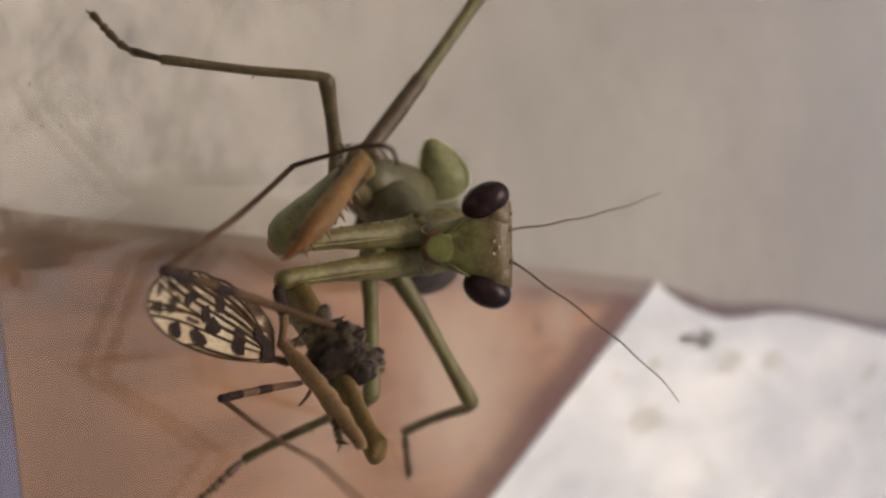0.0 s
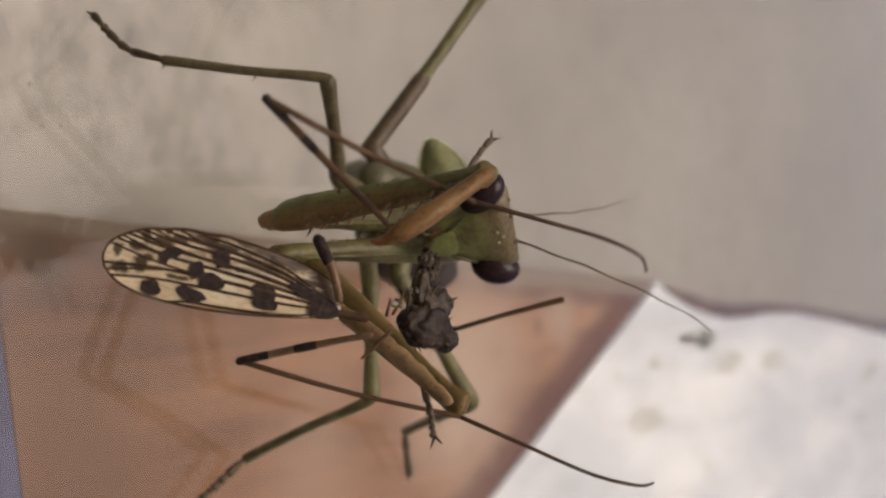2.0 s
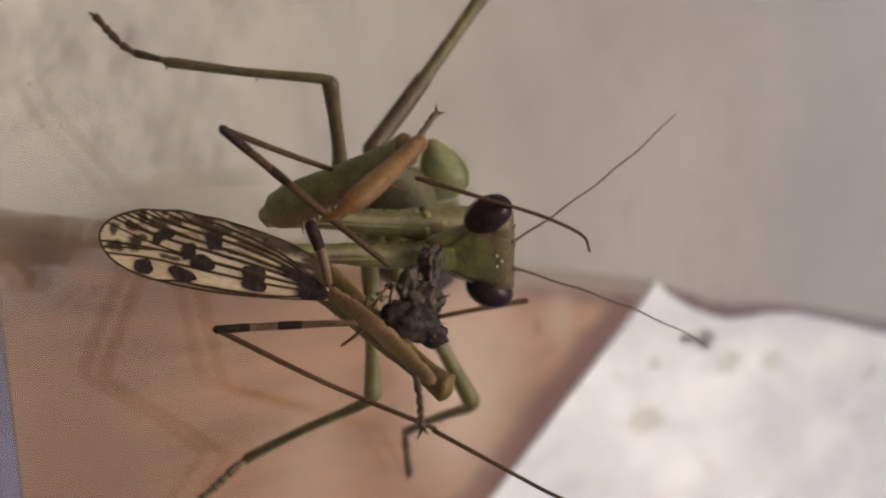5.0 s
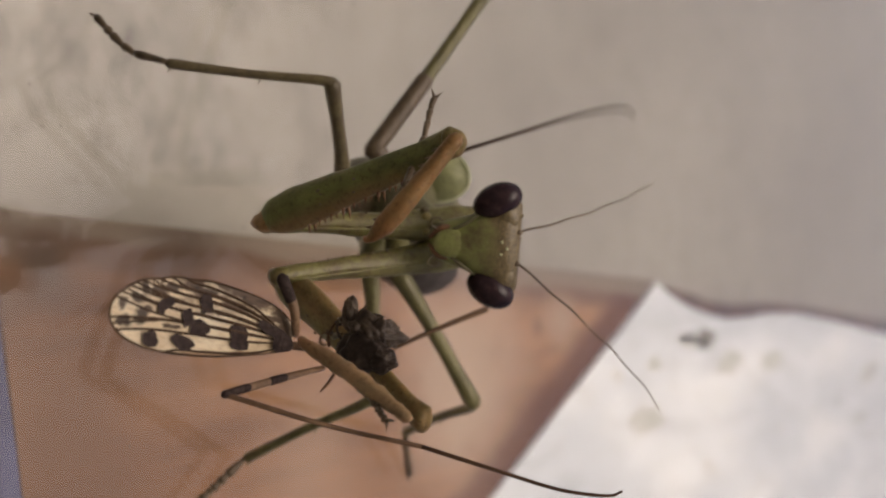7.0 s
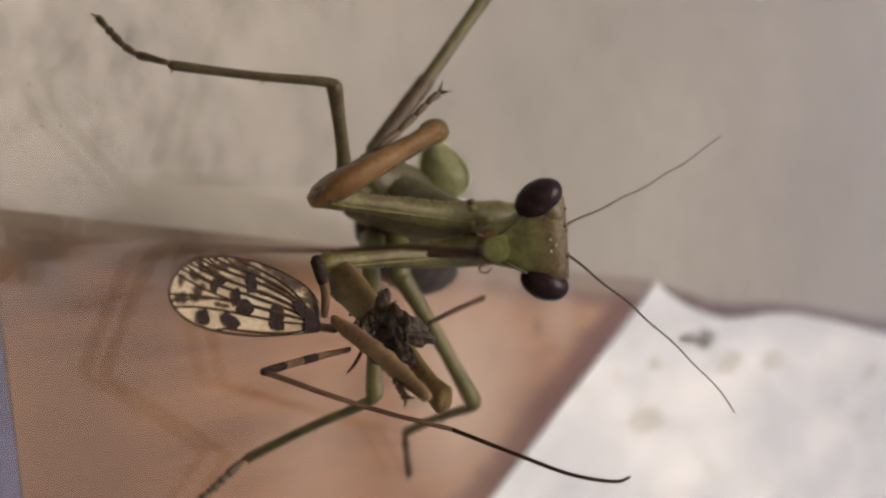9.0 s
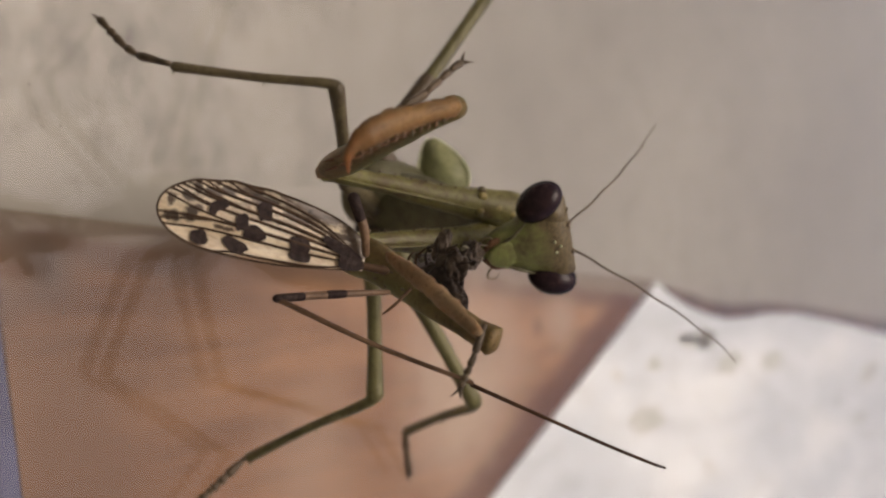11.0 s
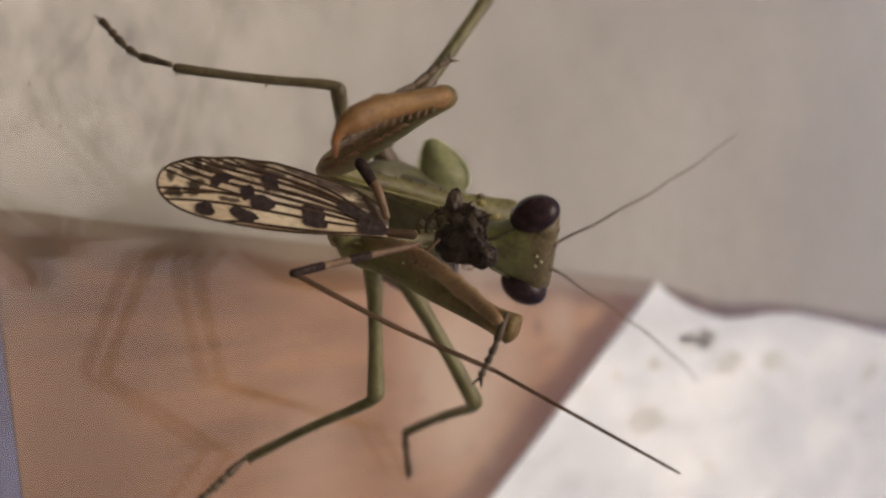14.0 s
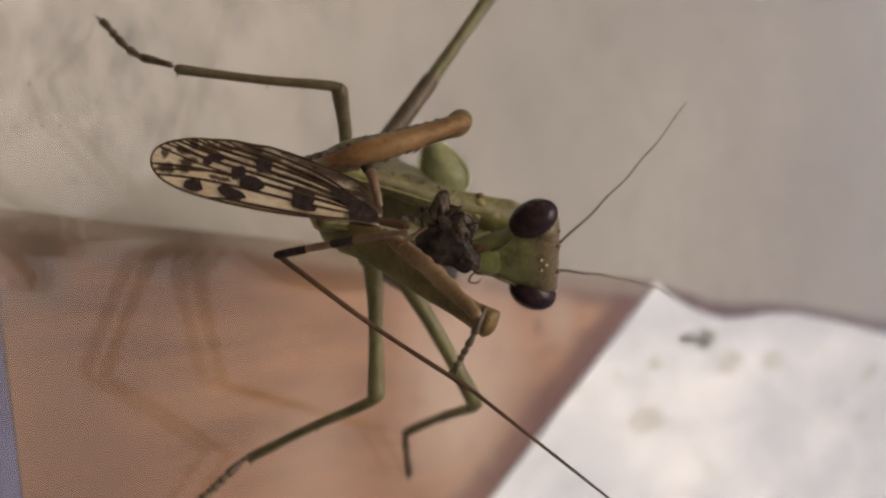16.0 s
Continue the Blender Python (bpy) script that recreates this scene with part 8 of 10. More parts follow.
    walk(prey, [
        (0, mm(5.51, -21.56, 18.03, 1.4, -12.6, -109.0)),
        (0.48, mm(3.65, -20.31, 19.66, -3.1, 14.6, -93.6)),
        (0.5, mm(3.65, -20.31, 19.66, -3.1, 14.6, -93.6)),
        (0.52, mm(3.65, -20.31, 19.66, -3.1, 14.6, -93.6)),
        (0.6, mm(3.26, -20.29, 21.36, -12.2, 27.8, -90.4)),
        (1, mm(2.98, -21.03, 21.98, -8.0, 34.2, -91.9)),
        (1.5, mm(1.61, -20.45, 20.97, -15.8, 27.6, -92.7)),
        (1.7, mm(1.54, -20.45, 21.32, -11.4, 29.0, -90.6)),
        (1.9, mm(2.53, -20.48, 21.15, -20.8, 27.2, -101.1)),
        (2, mm(3.04, -22.62, 23.43, 0.9, 32.5, -107.2)),
        (2.2, mm(3.07, -20.81, 21.62, -27.3, 31.9, -106.1)),
        (2.4, mm(2.19, -21.49, 22.79, 15.6, 44.9, -103.5)),
        (2.5, mm(2.38, -22.99, 24.47, 6.6, 40.0, -103.9)),
        (2.6, mm(2.83, -20.67, 20.77, -21.9, 25.2, -104.9)),
        (2.8, mm(3.66, -20.68, 18.41, 2.8, 8.2, -107.4)),
        (3, mm(3.57, -21.45, 19.13, -8.7, 5.4, -106.2)),
        (3.5, mm(3.48, -21.57, 18.92, -8.8, 3.8, -105.4)),
        (4, mm(3.47, -21.43, 19.37, -8.0, 8.3, -104.6)),
        (4.2, mm(2.84, -21.31, 20.62, -8.8, 20.5, -105.4)),
        (6.3, mm(1.59, -22.36, 22.80, -23.0, 46.6, -120.3)),
        (6.5, mm(1.31, -22.73, 23.68, -8.6, 40.3, -119.1)),
        (6.6, mm(3.44, -21.04, 19.74, 6.6, 20.5, -112.9)),
        (6.7, mm(3.82, -20.84, 19.04, 7.1, 15.0, -107.9)),
        (6.9, mm(4.68, -20.51, 18.67, 9.3, 9.8, -102.7)),
        (7, mm(4.82, -21.44, 19.20, -1.0, 3.0, -101.3)),
        (7.1, mm(4.70, -20.39, 18.49, 8.6, 7.2, -101.0)),
        (7.2, mm(4.70, -20.35, 18.45, 8.2, 6.3, -101.0)),
        (7.4, mm(4.07, -19.96, 18.66, 4.4, 3.1, -102.5)),
        (7.45, mm(4.10, -20.65, 19.17, -4.6, -0.2, -103.3)),
        (7.5, mm(4.10, -20.65, 19.17, -4.6, -0.2, -103.3)),
        (7.53, mm(4.10, -20.65, 19.17, -4.6, -0.2, -103.3)),
        (7.6, mm(4.07, -19.96, 18.66, 4.4, 3.1, -102.5)),
        (7.9, mm(4.16, -19.42, 19.36, 2.0, 2.0, -104.3)),
        (7.97, mm(3.89, -20.11, 19.80, -3.1, -1.6, -103.3)),
        (8, mm(3.89, -20.11, 19.80, -3.1, -1.6, -103.3)),
        (8.03, mm(3.89, -20.11, 19.80, -3.1, -1.6, -103.3)),
        (8.3, mm(4.20, -19.29, 19.06, 2.3, -2.4, -103.3)),
        (8.5, mm(3.95, -20.01, 19.64, -1.7, -4.8, -103.4)),
        (8.8, mm(4.03, -19.24, 19.22, 1.3, -1.7, -103.7)),
        (9, mm(3.91, -19.98, 19.76, -1.0, -5.1, -101.8)),
        (9.1, mm(4.03, -19.24, 19.22, 1.3, -1.7, -103.7)),
        (9.2, mm(3.94, -19.86, 19.97, -3.0, -1.8, -101.9)),
        (10.25, mm(1.56, -18.86, 21.47, -15.9, 12.8, -102.4)),
        (11.3, mm(0.01, -18.83, 22.36, -1.7, 31.1, -110.8)),
        (11.5, mm(-0.68, -20.33, 24.42, 7.3, 38.7, -113.1)),
        (11.6, mm(-0.86, -20.31, 24.21, 4.3, 43.3, -109.8)),
        (11.8, mm(-1.16, -19.18, 22.80, -13.3, 26.1, -103.3)),
        (12, mm(-1.14, -19.09, 22.96, 6.2, 39.3, -100.5)),
        (12.5, mm(-0.89, -18.87, 22.19, -16.0, 27.8, -99.4)),
        (12.7, mm(-1.00, -20.24, 24.18, 9.5, 44.0, -102.1)),
        (12.9, mm(-0.92, -19.51, 22.96, -23.0, 30.7, -101.3)),
        (13, mm(-0.76, -19.25, 22.40, -12.7, 31.0, -97.5)),
        (13.2, mm(-0.93, -19.47, 22.93, -26.9, 28.7, -108.0)),
        (13.5, mm(-0.99, -19.10, 23.89, 10.4, 25.7, -118.1)),
        (13.7, mm(-0.86, -20.43, 24.56, -2.6, 41.5, -120.3)),
        (14, mm(-0.92, -19.85, 24.20, 14.7, 36.0, -104.5)),
        (14.1, mm(-1.14, -20.25, 24.18, 7.1, 43.5, -106.5)),
        (14.3, mm(-1.16, -20.43, 24.15, 6.7, 43.7, -108.3)),
        (14.4, mm(-0.06, -18.61, 21.71, -38.3, 33.2, -112.2)),
        (14.48, mm(3.80, -19.94, 22.15, 9.5, 23.8, -93.4)),
        (14.5, mm(3.80, -19.94, 22.15, 9.5, 23.8, -93.4)),
        (14.53, mm(3.80, -19.94, 22.15, 9.5, 23.8, -93.4)),
        (14.7, mm(5.12, -19.27, 20.82, 18.6, 14.9, -95.8)),
        (14.9, mm(4.91, -19.43, 21.12, 19.2, 18.5, -97.1)),
        (15, mm(5.61, -19.14, 20.96, 18.5, 11.5, -90.1)),
        (15.3, mm(6.34, -18.90, 20.60, 17.8, 9.0, -95.4)),
        (15.4, mm(5.69, -19.40, 21.80, 24.8, 13.8, -87.7)),
        (15.47, mm(0.57, -20.97, 24.48, 3.4, 44.7, -109.9)),
        (15.5, mm(0.57, -20.97, 24.48, 3.4, 44.7, -109.9)),
        (15.53, mm(0.57, -20.97, 24.48, 3.4, 44.7, -109.9)),
        (15.77, mm(-0.59, -20.51, 24.30, 9.4, 44.2, -109.6)),
        (16, mm(-1.45, -20.98, 24.65, 11.0, 49.3, -113.8)),
    ])
    walk(thorax, [
        (0, mm(-0.60, -0.64, 3.66, 32.0, 76.6, 46.9)),
        (0.48, mm(-4.02, -1.28, 4.38, 13.0, 46.1, 17.6)),
        (0.5, mm(-4.02, -1.28, 4.38, 13.0, 46.1, 17.6)),
        (0.52, mm(-4.02, -1.28, 4.38, 13.0, 46.1, 17.6)),
        (0.6, mm(-4.15, -0.96, 1.62, 18.4, 20.8, 13.0)),
        (1, mm(-4.74, -0.93, 0.25, 11.9, 3.0, 11.1)),
        (1.5, mm(-4.55, -1.68, 1.77, 20.8, 20.0, 20.3)),
        (1.7, mm(-4.60, -0.06, 1.77, 11.9, 21.0, 0.8)),
        (1.9, mm(-4.81, -0.88, 1.91, 16.8, 21.3, 10.4)),
        (2, mm(-5.57, -1.15, -1.55, -9.2, -15.2, 11.6)),
        (2.2, mm(-5.09, -1.45, 0.67, 20.8, 7.2, 15.9)),
        (2.4, mm(-5.12, -0.88, -1.21, -24.2, -13.1, 9.8)),
        (2.5, mm(-5.26, -1.74, -3.07, -15.0, -29.0, 18.4)),
        (2.6, mm(-4.71, -1.69, 1.97, 18.5, 21.5, 19.7)),
        (2.8, mm(-3.20, -0.10, 5.13, 44.5, 95.7, 58.7)),
        (3, mm(-2.92, 0.04, 3.28, -18.0, 83.0, -7.4)),
        (3.5, mm(-2.91, -0.15, 3.56, 9.1, 85.5, 19.8)),
        (4, mm(-3.26, -0.08, 3.20, -0.4, 79.5, 9.2)),
        (4.2, mm(-3.90, -0.05, 1.65, -2.3, 57.8, 7.3)),
        (6.3, mm(-5.64, -0.48, -2.64, 2.0, -25.0, 4.9)),
        (6.5, mm(-5.63, -0.87, -2.84, -13.3, -26.5, 8.8)),
        (6.6, mm(-4.88, -1.16, 3.91, -13.6, 37.9, 13.3)),
        (6.7, mm(-4.00, -0.67, 4.57, -10.9, 48.4, 9.5)),
        (6.9, mm(-2.23, -0.37, 4.29, -7.3, 62.2, 9.3)),
        (7, mm(-2.36, -0.52, 3.16, 78.0, 81.2, 86.5)),
        (7.1, mm(-1.67, 0.41, 3.97, 15.4, 104.0, 23.2)),
        (7.2, mm(-1.65, 0.34, 4.14, 9.7, 104.7, 18.0)),
        (7.4, mm(-1.26, 0.63, 4.17, 17.5, 111.1, 25.1)),
        (7.45, mm(-1.79, -0.30, 3.82, -29.5, 101.3, -19.1)),
        (7.5, mm(-1.79, -0.30, 3.82, -29.5, 101.3, -19.1)),
        (7.53, mm(-1.79, -0.30, 3.82, -29.5, 101.3, -19.1)),
        (7.6, mm(-1.40, 0.55, 4.37, 15.5, 109.8, 23.6)),
        (7.9, mm(-0.93, 0.32, 3.99, 3.4, 113.4, 14.1)),
        (7.97, mm(-1.55, 0.08, 3.71, -3.3, 103.0, 6.4)),
        (8, mm(-1.55, 0.08, 3.71, -3.3, 103.0, 6.4)),
        (8.03, mm(-1.55, 0.08, 3.71, -3.3, 103.0, 6.4)),
        (8.3, mm(-0.55, 0.36, 4.50, 2.1, 119.2, 11.5)),
        (8.5, mm(-1.26, 0.16, 4.03, -0.1, 108.5, 9.8)),
        (8.8, mm(-0.65, 0.45, 4.39, 5.6, 118.2, 15.1)),
        (9, mm(-1.23, 0.25, 3.96, 1.8, 108.6, 10.0)),
        (9.1, mm(-0.66, 0.42, 4.42, 4.8, 118.1, 14.4)),
        (9.2, mm(-1.34, 0.12, 3.65, -5.3, 105.6, 3.3)),
        (10.25, mm(-2.01, -0.27, 3.03, 5.5, 78.5, 9.4)),
        (11.3, mm(-4.69, -0.76, -0.29, -58.0, 68.6, -41.5)),
        (11.5, mm(-4.71, -2.13, -3.15, -37.6, 33.0, -7.5)),
        (11.6, mm(-4.67, -1.69, -3.49, -31.1, 31.7, -6.9)),
        (11.8, mm(-5.30, -0.58, -0.32, 3.5, 73.7, 14.5)),
        (12, mm(-4.98, -1.04, -1.29, -28.5, 60.6, -16.3)),
        (12.5, mm(-5.14, -0.77, 0.14, 46.3, 75.1, 54.3)),
        (12.7, mm(-4.64, -1.71, -3.38, -24.7, 33.8, -5.8)),
        (12.9, mm(-5.41, -0.58, -1.23, 32.3, 58.8, 39.1)),
        (13, mm(-5.54, -0.74, -0.44, 29.3, 69.3, 35.3)),
        (13.2, mm(-5.67, -0.62, -0.97, 21.5, 62.1, 33.2)),
        (13.5, mm(-5.37, -1.02, -0.85, -74.2, 44.7, -43.2)),
        (13.7, mm(-5.00, -2.20, -3.66, -34.4, 30.5, -1.8)),
        (14, mm(-5.15, -1.81, -2.17, -38.8, 43.8, -17.1)),
        (14.1, mm(-4.93, -1.53, -3.41, -32.3, 32.9, -10.6)),
        (14.3, mm(-4.69, -1.35, -3.70, -37.0, 27.7, -12.7)),
        (14.4, mm(-3.80, -2.26, 1.85, 55.2, 60.3, 71.5)),
        (14.48, mm(-3.49, -0.12, 1.70, 3.4, 74.8, 5.8)),
        (14.5, mm(-3.49, -0.12, 1.70, 3.4, 74.8, 5.8)),
        (14.53, mm(-3.49, -0.12, 1.70, 3.4, 74.8, 5.8)),
        (14.7, mm(-2.64, 0.02, 3.85, 5.5, 102.8, 8.2)),
        (14.9, mm(-2.84, 0.59, 2.96, 61.7, 103.2, 65.1)),
        (15, mm(-2.16, 0.50, 3.49, 11.3, 106.2, 6.8)),
        (15.3, mm(-1.73, -0.07, 4.28, -7.2, 114.3, -6.8)),
        (15.4, mm(-2.43, 0.66, 2.44, 70.9, 98.4, 64.8)),
        (15.47, mm(-4.35, -3.04, -5.11, -14.9, 26.0, 9.7)),
        (15.5, mm(-4.35, -3.04, -5.11, -14.9, 26.0, 9.7)),
        (15.53, mm(-4.35, -3.04, -5.11, -14.9, 26.0, 9.7)),
        (15.77, mm(-4.38, -2.64, -4.58, -33.2, 27.0, -5.0)),
        (16, mm(-3.96, -3.20, -5.45, -42.9, 13.7, -4.1)),
    ])
    walk(morsel, [
        (0, mm(-1.40, -0.70, 4.35, 7.2, -40.4, -175.7)),
        (0.24, mm(-4.75, -1.70, 1.77, 53.5, -81.2, 134.8)),
        (0.48, mm(-8.11, -2.69, -0.80, 166.2, -50.1, 19.1)),
        (0.5, mm(-8.11, -2.69, -0.80, 166.2, -50.1, 19.1)),
        (0.52, mm(-8.11, -2.69, -0.80, 166.2, -50.1, 19.1)),
        (0.6, mm(-7.11, -0.91, -4.42, -179.9, -63.9, -0.8)),
        (1, mm(-6.89, -1.09, -6.06, 178.0, -71.1, 4.4)),
        (1.5, mm(-7.74, -0.06, -3.82, -149.0, -57.4, -26.9)),
        (1.7, mm(-7.59, -0.07, -4.28, -177.5, -63.7, -0.0)),
        (1.9, mm(-7.00, -1.67, -4.67, 164.4, -70.5, 19.7)),
        (2, mm(-6.97, -5.44, -7.13, 117.1, -51.1, 72.0)),
        (2.2, mm(-6.58, -1.42, -6.01, -169.4, -77.4, -0.9)),
        (2.4, mm(-5.34, -5.19, -6.50, 106.1, -50.8, 87.0)),
        (2.5, mm(-6.08, -5.52, -8.79, 111.6, -56.0, 77.7)),
        (2.6, mm(-7.48, -2.82, -4.28, 159.9, -64.4, 22.3)),
        (2.8, mm(-6.94, -4.21, 2.66, -101.1, -23.0, -93.7)),
        (3, mm(-7.20, -3.98, 0.66, -103.1, -16.1, -99.3)),
        (3.5, mm(-7.31, -3.78, 1.00, -104.5, -17.1, -100.5)),
        (4, mm(-7.38, -3.44, 0.16, -100.8, -14.8, -100.7)),
        (4.2, mm(-6.94, -2.94, -2.50, -99.8, -8.3, -97.7)),
        (5.25, mm(-6.06, -2.37, -5.89, -99.9, 35.3, -92.3)),
        (6.3, mm(-5.17, -1.80, -9.27, -81.6, 78.1, -70.4)),
        (6.5, mm(-5.64, -4.07, -8.93, -103.1, 62.3, -90.1)),
        (6.6, mm(-7.39, -5.98, -0.54, 54.1, 140.7, 62.5)),
        (6.7, mm(-5.04, -0.73, 4.72, 36.9, -171.7, 3.2)),
        (6.9, mm(-3.21, -0.37, 4.68, 34.1, -157.8, 0.1)),
        (7, mm(-3.26, -1.09, 3.45, 32.9, -164.4, 2.5)),
        (7.1, mm(-2.49, -0.04, 4.56, 34.6, -151.4, -4.5)),
        (7.2, mm(-2.46, -0.12, 4.75, 33.8, -150.3, -3.7)),
        (7.4, mm(-1.99, 0.26, 4.81, 36.8, -145.6, -10.0)),
        (7.45, mm(-2.61, -0.82, 4.25, 34.3, -153.0, -0.0)),
        (7.5, mm(-2.61, -0.82, 4.25, 34.3, -153.0, -0.0)),
        (7.53, mm(-2.61, -0.82, 4.25, 34.3, -153.0, -0.0)),
        (7.6, mm(-2.15, 0.16, 5.00, 36.0, -146.5, -8.6)),
        (7.9, mm(-1.62, -0.14, 4.66, 32.6, -141.4, -4.5)),
        (7.97, mm(-2.34, -0.37, 4.20, 29.3, -150.5, -4.4)),
        (8, mm(-2.34, -0.37, 4.20, 29.3, -150.5, -4.4)),
        (8.03, mm(-2.34, -0.37, 4.20, 29.3, -150.5, -4.4)),
        (8.3, mm(-1.18, -0.07, 5.25, 33.9, -135.7, -6.8)),
        (8.5, mm(-2.00, -0.27, 4.60, 31.2, -145.5, -5.4)),
        (8.8, mm(-1.28, 0.05, 5.12, 35.1, -137.0, -8.7)),
        (9, mm(-1.98, -0.17, 4.53, 32.1, -145.5, -7.3)),
        (9.1, mm(-1.29, 0.01, 5.14, 34.7, -137.1, -8.1)),
        (9.2, mm(-2.12, -0.33, 4.17, 28.8, -148.0, -5.3)),
        (10.25, mm(-7.85, -2.25, -0.96, 29.6, 146.8, 19.0)),
        (11.3, mm(-8.48, -3.10, -5.76, 36.5, 127.8, 32.3)),
        (11.5, mm(-7.62, -4.75, -8.95, 42.1, 122.9, 43.1)),
        (11.6, mm(-6.64, -3.95, -9.74, 44.4, 114.7, 50.9)),
        (11.8, mm(-9.69, 0.38, -5.75, -14.0, 128.5, -13.1)),
        (12, mm(-7.60, -2.08, -7.61, 22.4, 112.8, 22.8)),
        (12.5, mm(-9.12, 0.45, -5.40, -16.4, 125.8, -18.1)),
        (12.7, mm(-6.56, -3.46, -9.76, 42.6, 111.1, 44.5)),
        (12.9, mm(-8.57, 0.72, -7.18, -18.8, 118.7, -24.1)),
        (13, mm(-8.99, 0.58, -6.30, -20.6, 121.0, -22.0)),
        (13.2, mm(-8.74, 0.48, -6.98, -15.4, 117.5, -21.6)),
        (13.5, mm(-7.94, -5.08, -5.74, 55.8, 133.5, 58.7)),
        (13.7, mm(-6.05, -4.91, -9.85, 63.4, 114.3, 71.0)),
        (14, mm(-7.45, -4.52, -8.03, 45.8, 120.2, 51.5)),
        (14.1, mm(-6.19, -4.51, -9.48, 63.6, 117.5, 69.5)),
        (14.3, mm(-6.30, -3.92, -9.85, 53.5, 115.5, 60.2)),
        (14.4, mm(-6.68, -0.42, -4.12, -35.4, 119.2, -34.7)),
        (14.48, mm(-4.59, -0.64, 1.52, -8.0, 167.0, -1.1)),
        (14.5, mm(-4.59, -0.64, 1.52, -8.0, 167.0, -1.1)),
        (14.53, mm(-4.59, -0.64, 1.52, -8.0, 167.0, -1.1)),
        (14.7, mm(-3.70, -0.55, 4.29, -4.6, -164.4, 3.0)),
        (14.9, mm(-3.93, 0.11, 3.25, -8.3, -173.2, -2.5)),
        (15, mm(-3.25, 0.09, 3.97, -4.4, -162.0, -6.6)),
        (15.3, mm(-2.72, -0.64, 4.93, -8.7, -152.4, 3.1)),
        (15.4, mm(-3.60, 0.28, 2.74, -9.3, -174.6, -6.7)),
        (15.47, mm(-6.22, -5.42, -11.33, 26.0, 114.8, 54.2)),
        (15.5, mm(-6.22, -5.42, -11.33, 26.0, 114.8, 54.2)),
        (15.53, mm(-6.22, -5.42, -11.33, 26.0, 114.8, 54.2)),
        (15.77, mm(-6.42, -5.28, -10.67, 25.1, 117.7, 54.6)),
        (16, mm(-5.42, -6.15, -11.59, 30.6, 117.5, 66.1)),
    ])
